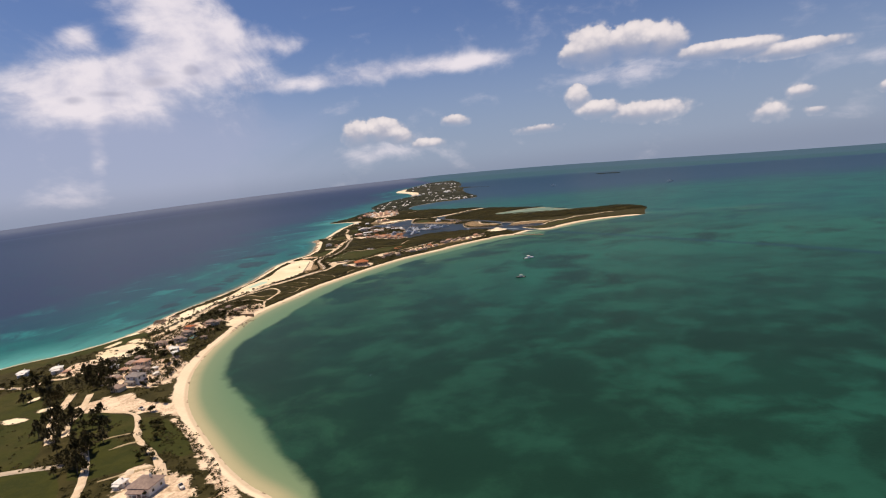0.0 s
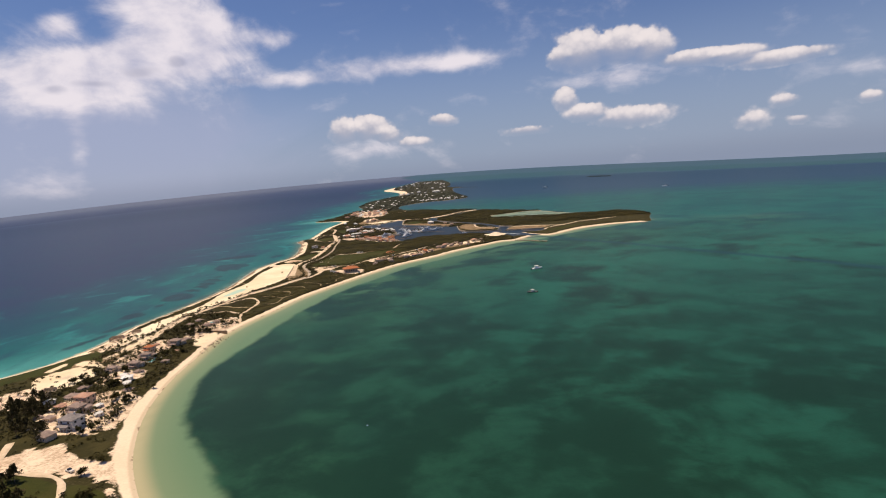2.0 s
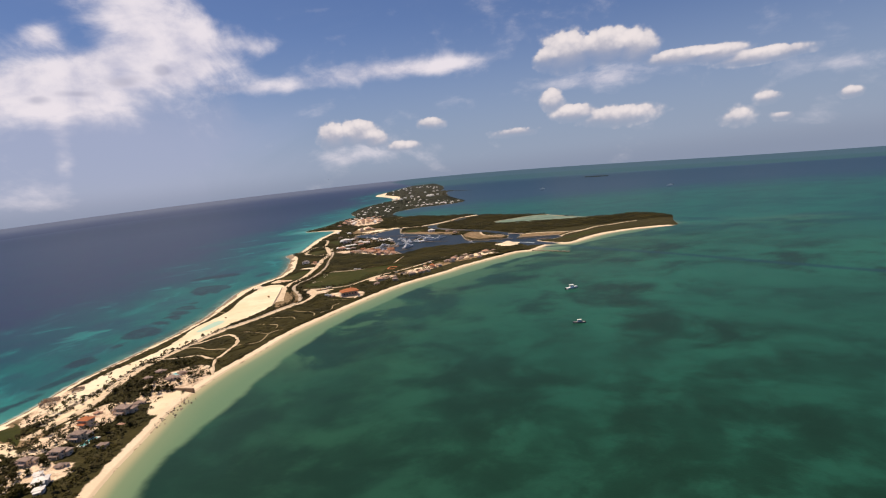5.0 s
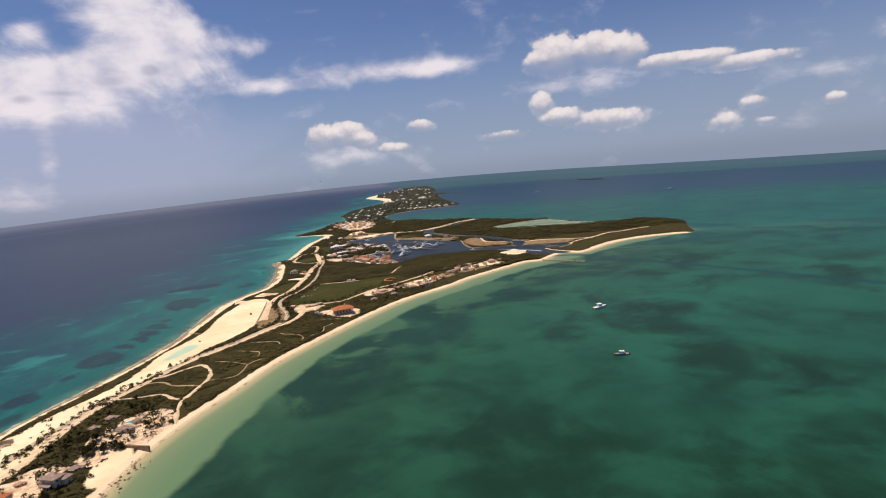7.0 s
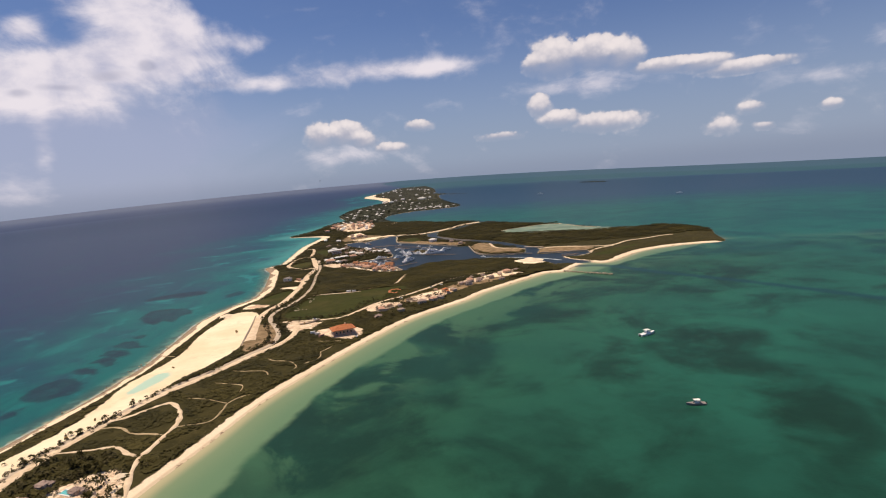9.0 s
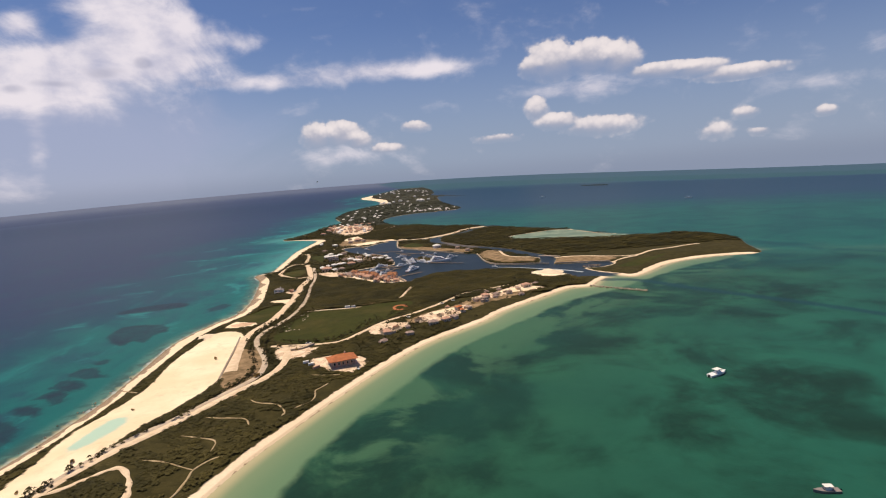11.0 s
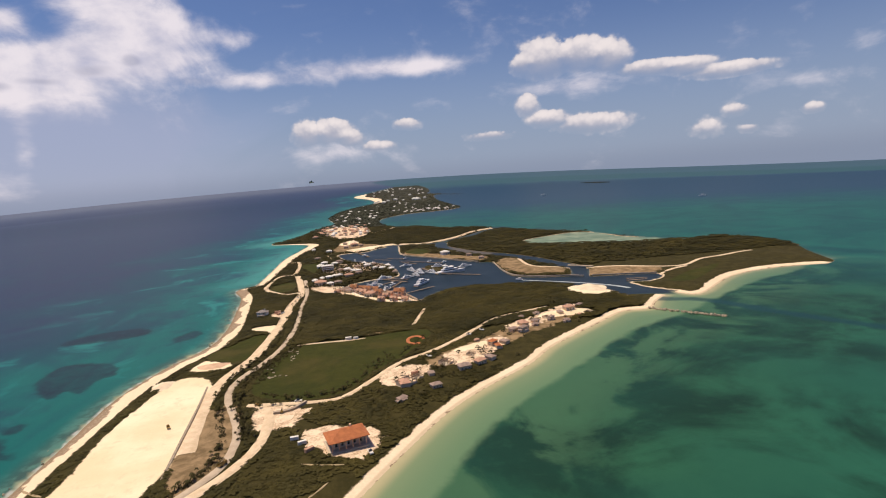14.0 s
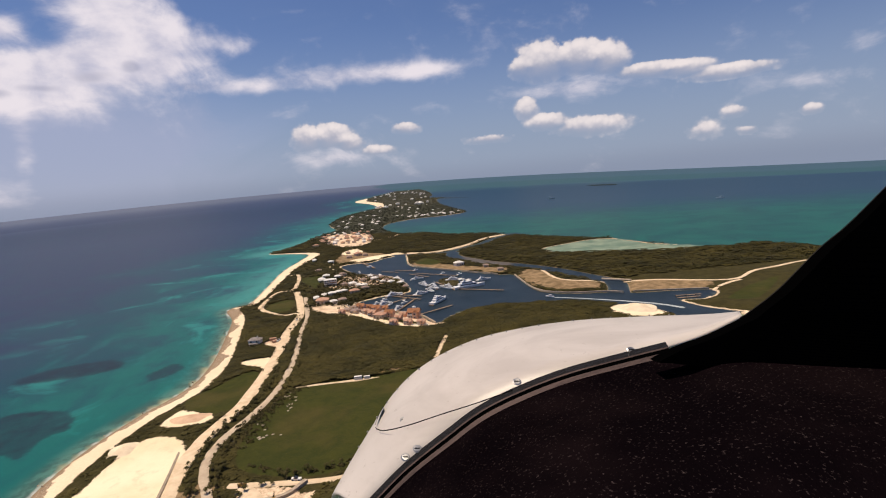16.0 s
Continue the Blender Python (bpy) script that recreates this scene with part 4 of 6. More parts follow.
# ---- scrub and woods ----
rng = np.random.default_rng(7)


def scatter(n, low, high, edge=6.0, clear=1.2):
    """Random plan points in metres on wild ground: off the beach, sand, lawns and roads."""
    q = rng.uniform(np.array(low) * U, np.array(high) * U, (n, 2))
    e, made, pond = coast(q)
    q = q[e > np.maximum(edge, strand_width(q, made, pond) + 1.5)]
    u = np.maximum(np.maximum(union(q, SANDS + BUNKERS), union(q, LAWNS)), np.maximum(union(q, BARES) - 3, union(q, YARDS) - 1))
    q = q[u < -clear]
    for _, line, half, _, _ in ROADS:
        near = ((q > line.min(0) - 9) & (q < line.max(0) + 9)).all(1)
        d = np.full(len(q), 99.0)
        if near.any():
            d[near] = distance(q[near], line)
        q = q[d > half + clear]
    return q


def bushes(name, q, radius, height, leaves_each, leaf, material, label, ruffle=0.35, swell=0.0, dome=1.0):
    """Many low bushes in one mesh, each a ragged dome of leaf sprays."""
    base = grounded(q)
    base[:, 2] += swell * (1 + np.sin(q[:, 0] / 7.3 + 2 * np.sin(q[:, 1] / 16.0)) * np.sin(q[:, 1] / 9.1 + 1.6 * np.sin(q[:, 0] / 13.0)))
    n = len(q)
    k = drawn_in(q)[:, None]
    r = rng.uniform(*radius, n)[:, None]
    h = rng.uniform(*height, n)[:, None] * (0.6 + 0.4 * r / radius[1]) * k
    a = rng.uniform(0, 2 * np.pi, (n, leaves_each))
    t = np.sqrt(rng.uniform(0, 1, (n, leaves_each)))
    size = np.clip(r / radius[1], 0.5, 1) * k
    r = r * k
    c = np.stack([base[:, :1] + r * t * np.cos(a), base[:, 1:2] + r * t * np.sin(a), base[:, 2:] + h * np.sqrt(np.maximum(1 - t * t, 0.05)) * rng.uniform(1 - 0.45 * dome, 1.08, (n, leaves_each))], -1).reshape(-1, 3)
    out = np.stack([dome * t * np.cos(a), dome * t * np.sin(a), 1.3 - 0.5 * dome * t], -1).reshape(-1, 3) + rng.normal(0, ruffle, (n * leaves_each, 3))
    out /= np.linalg.norm(out, axis=1)[:, None]
    side = np.cross(out, rng.normal(0, 1, out.shape))
    side /= np.linalg.norm(side, axis=1)[:, None]
    up = np.cross(out, side)
    s = (rng.uniform(*leaf, (n, leaves_each)) * size).reshape(-1, 1)
    corner = [c + s * side * 0.5, c + s * up * 0.75 + out * s * 0.1, c - s * side * 0.5, c - s * up * 0.75 + out * s * 0.12]
    xyz = np.stack(corner, 1).reshape(-1, 3)
    m = len(c)
    me = bpy.data.meshes.new(name)
    me.vertices.add(m * 4)
    me.vertices.foreach_set("co", xyz.ravel())
    me.loops.add(m * 4)
    me.loops.foreach_set("vertex_index", np.arange(m * 4))
    me.polygons.add(m)
    me.polygons.foreach_set("loop_start", np.arange(0, m * 4, 4))
    me.update(calc_edges=True)
    me.materials.append(material)
    return tagged(new(name, me), label, "bushes", kind="stuff")


def wild(q, fringe=0.04):
    """Leaves gaps in the growth, so that pale ground shows between thickets."""
    f = np.sin(q[:, 0] / 9.1 + 2 * np.sin(q[:, 1] / 14.0)) * np.sin(q[:, 1] / 8.3 + 1.7 * np.sin(q[:, 0] / 11.0))
    return q[f > -0.62 + rng.uniform(-fringe, 0.5, len(q))]


near_scrub = wild(scatter(27000, (-270, 400), (-20, 820)))
bushes("scrub", near_scrub, (1.0, 2.2), (0.15, 0.34), 18, (0.8, 1.5), SCRUB, "low olive-green coastal scrub with sandy gaps", 0.08, 0.35, 0.35)
wood = scatter(30000, (-250, 800), (110, 1000), 5.0)
bushes("scrub", wood, (1.4, 2.8), (0.22, 0.45), 15, (1.1, 2.0), SCRUB, "dense dark-green coppice woodland", 0.07, 0.8, 0.3)
start_scrub = wild(scatter(5000, (-330, 120), (-60, 410), 5.0))
bushes("scrub", start_scrub, (0.9, 2.2), (0.5, 1.5), 16, (0.6, 1.3), SCRUB, "olive bushes round lawns and villas")
beyond = scatter(34000, (-320, 1000), (410, 1700), 3.0)
bushes("scrub", beyond, (2.0, 4.0), (0.3, 0.6), 12, (1.9, 3.3), SCRUB, "dark mangrove and scrub covering the peninsula", 0.06, 0.9, 0.3)
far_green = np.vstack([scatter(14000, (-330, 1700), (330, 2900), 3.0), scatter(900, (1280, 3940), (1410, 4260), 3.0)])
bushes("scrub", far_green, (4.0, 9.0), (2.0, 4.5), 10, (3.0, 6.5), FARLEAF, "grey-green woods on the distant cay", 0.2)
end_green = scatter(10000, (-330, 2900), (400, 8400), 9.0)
bushes("scrub", end_green, (4.0, 9.0), (1.0, 2.4), 10, (3.0, 6.5), HAZELEAF, "pale grey-green thicket on the far end of the cay", 0.15)


# ---- trees ----
def sprays(bm, centre, spread, count, size, droop=0.3):
    """Loose sprays of leaves round a point."""
    for _ in range(count):
        p = Vector((random.gauss(0, 1) * spread[0], random.gauss(0, 1) * spread[1], random.gauss(0, 1) * spread[2])) * 0.55 + Vector(centre)
        out = (p - Vector(centre)).normalized() + Vector((0, 0, random.uniform(-droop, 0.4)))
        out += Vector((random.uniform(-0.6, 0.6), random.uniform(-0.6, 0.6), random.uniform(-0.4, 0.4)))
        out.normalize()
        side = out.cross(Vector((random.random(), random.random(), 1.3))).normalized()
        s = size * random.uniform(0.6, 1.3)
        bm.faces.new([bm.verts.new(v) for v in (p - side * s * 0.35, p + out * s * 0.5 - Vector((0, 0, s * 0.1)), p + side * s * 0.35, p - out * s * 0.5 - Vector((0, 0, s * droop)))])


def casuarina(seed):
    def make():
        random.seed(seed)
        root = thing("tree", "tall dark feathery casuarina tree beside the fairway", "tree")
        h = random.uniform(7.5, 10.5)
        bm = bmesh.new()
        lean = Vector((random.uniform(-0.5, 0.5), random.uniform(-0.5, 0.5), 0))
        tube(bm, (0, 0, -0.3), lean * 0.5 + Vector((0, 0, h * 0.5)), 0.24, 0.15)
        tube(bm, lean * 0.5 + Vector((0, 0, h * 0.5)), lean + Vector((0, 0, h * 0.95)), 0.15, 0.04)
        part("trunk", bm, BARK, root)
        crown = bmesh.new()
        limb = bmesh.new()
        for k in range(11):
            z = h * (0.26 + 0.066 * k)
            a = k * 2.4 + random.uniform(-0.4, 0.4)
            reach = h * 0.25 * (1.2 - k / 11) * random.uniform(0.7, 1.25)
            tip = Vector((math.cos(a) * reach, math.sin(a) * reach, z + reach * 0.5)) + lean * (z / h)
            tube(limb, lean * (z / h) + Vector((0, 0, z)), tip, 0.06, 0.02, 5)
            sprays(crown, tip, (reach * 0.6, reach * 0.6, 1.0), 40, 1.05, 0.5)
        sprays(crown, lean + Vector((0, 0, h * 0.93)), (0.6, 0.6, 1.2), 26, 0.7, 0.3)
        part("branches", limb, BARK, root)
        part("crown", crown, PINE, root)
        return root

    return make


def palm(seed):
    def make():
        random.seed(seed)
        root = thing("palm_tree", "young coconut palm with arching fronds in sandy ground", "palm tree")
        h = random.uniform(2.6, 4.2)
        bend = Vector((random.uniform(-0.5, 0.5), random.uniform(-0.5, 0.5), 0))
        at = [bend * (k / 4) ** 2 + Vector((0, 0, h * k / 4 - 0.2)) for k in range(5)]
        bm = bmesh.new()
        for a, b, r in zip(at, at[1:], (0.17, 0.14, 0.12, 0.11)):
            tube(bm, a, b, r, r * 0.88, 7)
        part("trunk", bm, BARK, root)
        bm = bmesh.new()
        for k in range(11):
            a, rise_ = k * 2.399, random.uniform(0.1, 0.75)
            d, w = Vector((math.cos(a), math.sin(a), 0)), Vector((-math.sin(a), math.cos(a), 0))
            length = random.uniform(1.5, 2.1)
            line = [at[-1] + d * length * s + Vector((0, 0, rise_ * s * 1.6 - 1.7 * s * s)) for s in (0, 0.3, 0.55, 0.8, 1.0)]
            rows = [[bm.verts.new(p + w * side * 0.34 * wide - Vector((0, 0, abs(side) * 0.16))) for side in (-1, 0, 1)] for p, wide in zip(line, (0.25, 0.9, 1.0, 0.75, 0.08))]
            for r0, r1 in zip(rows, rows[1:]):
                for i in range(2):
                    bm.faces.new((r0[i], r0[i + 1], r1[i + 1], r1[i]))
        part("crown", bm, FROND, root)
        return root

    return make


def broadleaf(seed):
    def make():
        random.seed(seed)
        root = thing("tree", "rounded dark green seagrape tree between the villas", "tree")
        h = random.uniform(3.2, 4.8)
        bm = bmesh.new()
        tube(bm, (0, 0, -0.3), (0.1, 0.1, h * 0.5), 0.2, 0.13)
        part("trunk", bm, BARK, root)
        crown = bmesh.new()
        for k in range(6):
            a, r = k * 1.05 + random.uniform(-0.3, 0.3), random.uniform(0.6, 1.5)
            tip = Vector((math.cos(a) * r, math.sin(a) * r, h * random.uniform(0.6, 0.9)))
            limb = bmesh.new()
            tube(limb, (0.1, 0.1, h * 0.45), tip, 0.09, 0.03, 5)
            part("limb", limb, BARK, root)
            sprays(crown, tip, (1.2, 1.2, 0.9), 46, 0.75, 0.15)
        part("crown", crown, SCRUB, root)
        return root

    return make


def plant(key, kind, variants, q, low, high, group):
    at = grounded(q)
    for i, p in enumerate(at):
        k = int(rng.integers(variants))
        s = rng.uniform(low, high)
        placed((key, k), kind(40 + k), Matrix.Translation(p) @ Matrix.Rotation(rng.uniform(0, 6.28), 4, "Z") @ Matrix.Diagonal((s, s, s * rng.uniform(0.9, 1.15), 1)), group=group)


def along(points, n, spread):
    line = spline(points)
    i = rng.uniform(0, len(line) - 1.001, n)
    k = i.astype(int)
    return line[k] + (line[k + 1] - line[k]) * (i - k)[:, None] + rng.normal(0, spread, (n, 2))


plant("casuarina", casuarina, 4, np.vstack([along([(-198, 258), (-184, 235), (-171, 221), (-160, 208), (-152, 194)], 46, 4.5), along([(-180, 248), (-168, 236), (-156, 216)], 12, 3.0),
                              along([(-229, 321), (-216, 318), (-204, 295), (-192, 289)], 34, 5.0), along([(-224, 298), (-221, 285), (-212, 272)], 14, 3.5),
                              along([(-262, 318), (-240, 300), (-226, 280)], 14, 5.0)]), 0.65, 1.0, "casuarina belt by the fairway")
plant("broadleaf", broadleaf, 3, np.vstack([along([(-214, 350), (-200, 352), (-186, 346), (-178, 338)], 20, 4.5), along([(-222, 372), (-208, 366), (-200, 372), (-184, 392), (-186, 410)], 24, 5.0),
                              along([(-178, 327), (-172, 318)], 8, 2.5), along([(-200, 349), (-212, 356), (-222, 356)], 16, 4.0), along([(-172, 290), (-170, 284)], 5, 2.5), along([(-202, 458), (-212, 452)], 9, 3.0), along([(-188, 439), (-192, 444)], 6, 2.0), along([(-182, 482), (-204, 490)], 8, 4.0), along([(-143, 236), (-134, 224), (-124, 202)], 12, 3.0), along([(-152, 262), (-148, 250)], 5, 2.5),
                              along([(-196, 440), (-184, 446), (-200, 462)], 16, 5.0), along([(-258, 330), (-270, 322), (-280, 300)], 12, 6.0)]), 0.7, 1.2, "seagrape trees round the villas")
plant("palm", palm, 5, np.vstack([along([(-217, 330), (-214, 324), (-224, 318)], 16, 3.5), along([(-217, 393), (-226, 415), (-234, 436), (-228, 442)], 22, 3.0), along([(-178, 356), (-176, 370), (-180, 390)], 12, 2.5), along([(-168, 700), (-175, 716), (-175, 735), (-174, 750), (-170, 768), (-165, 785), (-163, 802), (-162, 820)], 48, 1.3), along([(-146, 668), (-156, 692), (-163, 714), (-166, 740), (-160, 766), (-152, 795), (-152, 840)], 34, 1.5), along([(-198, 562), (-176, 604), (-160, 634), (-157, 660)], 22, 1.6),
                         along([(-232, 400), (-224, 440), (-223, 490), (-206, 540), (-188, 582), (-172, 600)], 50, 1.8), along([(-148, 700), (-128, 708), (-110, 712), (-95, 738), (-78, 762), (-62, 790)], 24, 1.8),
                         along([(-212, 300), (-205, 318), (-190, 312), (-180, 300), (-176, 330), (-204, 340)], 50, 4.5), along([(-214, 386), (-204, 392), (-190, 402), (-192, 430)], 14, 4.0),
                         along([(-165, 870), (-168, 930), (-172, 985)], 16, 2.0), along([(-202, 470), (-190, 462), (-178, 472)], 8, 3.5), along([(-244, 345), (-232, 330), (-218, 345)], 8, 4.0),
                         along([(-170, 1050), (-150, 1020), (-130, 1075), (-110, 1110), (-140, 1150)], 14, 5.0), along([(-70, 745), (-30, 765), (20, 805), (60, 815)], 8, 4.0),
                         along([(-125, 186), (-108, 172)], 4, 3.0)], ), 0.6, 1.05, "palms planted along roads and gardens")


# ---- houses ----
def window(parent, x, y, z, w, h, turn, frame_material=None):
    m = Matrix.Translation((x, y, z)) @ Matrix.Rotation(turn, 4, "Z")
    bm = bmesh.new()
    for bx, bz, sx, sz in ((-w / 2, 0, 0.1, h), (w / 2, 0, 0.1, h), (0, 0, w, 0.1), (0, h - 0.1, w, 0.1)):
        box(bm, bx, -0.04, bz, sx, 0.14, sz)
    bmesh.ops.transform(bm, matrix=m, verts=bm.verts)
    f = part("window", bm, frame_material or WHITE, parent)
    bm = boxes((0, -0.015, 0.05, w - 0.1, 0.06, h - 0.1))
    bmesh.ops.transform(bm, matrix=m, verts=bm.verts)
    part("pane", bm, DARKGLASS, f)


def block(root, x, y, w, d, h, wall, roof, roof_h, storeys=1, every=3.2, over=0.6, z0=0.0, name="wall"):
    """One wing of a house: walls, hipped roof and windows on all four sides."""
    part(name, boxes((x, y, z0 - 0.5, w, d, h + 0.5)), wall, root)
    part("roof", hip(bmesh.new(), x, y, z0 + h, w, d, roof_h, over), roof, root)
    for s in range(storeys):
        z = z0 + 0.75 + s * (h / storeys)
        for turn, length, dist in ((0, w, d / 2), (math.pi, w, d / 2), (math.pi / 2, d, w / 2), (-math.pi / 2, d, w / 2)):
            n = max(1, int(length / every))
            for i in range(n):
                u = (i + 0.5) / n * length - length / 2
                px, py = u * math.cos(turn) + dist * math.sin(turn), u * math.sin(turn) - dist * math.cos(turn)
                window(root, x + px, y + py, z, min(1.3, length / n * 0.55), 1.25, turn)


def porch(root, x, y, w, d, h, roof, n=4):
    """A columned veranda in front of a wall."""
    part("terrace", boxes((x, y, -0.4, w + 0.6, d + 0.4, 0.55)), CONCRETE, root)
    for i in range(n):
        part("column", boxes((x - w / 2 + 0.2 + (w - 0.4) * i / (n - 1), y - d / 2 + 0.2, 0.15, 0.26, 0.26, h - 0.15)), WHITE, root)
    bm = bmesh.new()
    v = [bm.verts.new(p) for p in ((x - w / 2 - 0.3, y - d / 2 - 0.3, h), (x + w / 2 + 0.3, y - d / 2 - 0.3, h), (x + w / 2 + 0.3, y + d / 2, h + 0.7), (x - w / 2 - 0.3, y + d / 2, h + 0.7))]
    v += [bm.verts.new(p.co - Vector((0, 0, 0.18))) for p in v]
    for f in ((0, 1, 2, 3), (7, 6, 5, 4), (0, 4, 5, 1), (1, 5, 6, 2), (2, 6, 7, 3), (3, 7, 4, 0)):
        bm.faces.new([v[i] for i in f])
    part("porch_roof", bm, roof, root)


def villa(roof, wall, w, d, h, storeys, wing, label):
    def make():
        root = thing("house", label, "house")
        block(root, 0, 0, w, d, h, wall, roof, d * 0.30, storeys)
        if wing:
            block(root, w * 0.52, d * 0.42, w * 0.5, d * 0.75, h * 0.72, wall, roof, d * 0.22, 1)
            block(root, -w * 0.62, -d * 0.1, w * 0.38, d * 0.6, h * 0.6, wall, roof, d * 0.18, 1)
        porch(root, 0, -d / 2 - 1.1, w * 0.7, 2.2, min(2.5, h * 0.8), roof)
        part("door", boxes((0, -d / 2 - 0.03, 0.05, 1.1, 0.12, 2.05)), WOOD, root)
        part("chimney", boxes((w * 0.2, d * 0.1, h, 0.6, 0.6, d * 0.30 + 0.7)), wall, root)
        return root

    return make


def shell(label, w=11, d=8):
    """A house under construction: concrete frame, block walls and no roof yet."""
    def make():
        root = thing("unfinished_house", label, "house")
        part("slab", boxes((0, 0, -0.4, w + 1, d + 1, 0.6)), CONCRETE, root)
        for x in (-w / 2, -w / 6, w / 6, w / 2):
            for y in (-d / 2, 0, d / 2):
                part("column", boxes((x, y, 0.2, 0.35, 0.35, 3.0)), CONCRETE, root)
        for x, y, sx, sy, h in ((0, d / 2, w, 0.25, 2.8), (-w / 2, 0, 0.25, d, 2.4), (w / 6, -d / 4, 0.25, d / 2, 2.0), (w / 4, -d / 2, w / 2, 0.25, 1.4)):
            part("wall", boxes((x, y, 0.2, sx, sy, h)), STUCCO, root)
        for y in (-d / 2, 0, d / 2):
            part("beam", boxes((0, y, 3.1, w + 0.4, 0.3, 0.35)), WOOD, root)
        for i in range(7):
            part("rafter", boxes((-w / 2 + w * i / 6, 0, 3.46, 0.14, d + 0.6, 0.2)), WOOD, root)
        return root

    return make


def clubhouse():
    """Large hall on columns under an orange roof."""
    root = thing("clubhouse", "large unfinished hall with bright orange roof on a sandy yard", "house")
    part("slab", boxes((0, 0, -0.5, 19, 14, 0.8)), CONCRETE, root)
    part("wall", boxes((0, 1.0, 0.3, 14.5, 9.0, 4.2)), plain("tan_render", (0.62, 0.47, 0.38), (0.46, 0.34, 0.27), 0.5, 0.85), root)
    part("roof", hip(bmesh.new(), 0, 0, 4.4, 16.5, 11.5, 3.0, 1.1, 0.3), TILE, root)
    for i in range(6):
        for y in (-5.6, 5.8):
            part("column", boxes((-7.8 + i * 3.1, y, 0.3, 0.45, 0.45, 4.1)), PINKWALL, root)
    for i in range(5):
        window(root, -5.6 + i * 2.8, -3.5, 1.0, 1.2, 1.9, 0)
    for s, x in ((math.pi / 2, 7.25), (-math.pi / 2, -7.25)):
        for y in (-1.5, 1.5, 4.0):
            window(root, x, y, 1.2, 1.4, 1.8, s)
    part("chimney", boxes((2.5, 1.5, 5.2, 0.9, 0.9, 2.9)), STUCCO, root)
    return root


def hotel():
    root = thing("hotel_block", "three-storey salmon block with white balconies by the marina", "building")
    block(root, 0, 0, 15, 7, 7.8, PINKROOF, PALEROOF, 1.6, 3, 2.2)
    for s in range(3):
        bm = boxes((0, -4.1, 0.2 + s * 2.6, 15, 1.4, 0.2), (0, -4.75, 0.4 + s * 2.6, 15, 0.1, 0.8))
        part("balcony", bm, WHITE, root)
    for i in range(6):
        part("column", boxes((-7.2 + i * 2.88, -4.7, 0, 0.25, 0.25, 7.8)), WHITE, root)
    return root


def cottage(roof, label):
    def make():
        root = thing("house", label, "house")
        part("wall", boxes((0, 0, -1.0, 9, 6.5, 4.2)), STUCCO if roof is not PALEROOF else WHITE, root)
        part("roof", hip(bmesh.new(), 0, 0, 3.2, 9, 6.5, 2.0, 0.7), roof, root)
        part("door", boxes((0, -3.27, 0, 1.1, 0.12, 2.05)), WOOD, root)
        for x in (-2.8, 2.8):
            window(root, x, -3.25, 0.9, 1.2, 1.3, 0)
        return root

    return make


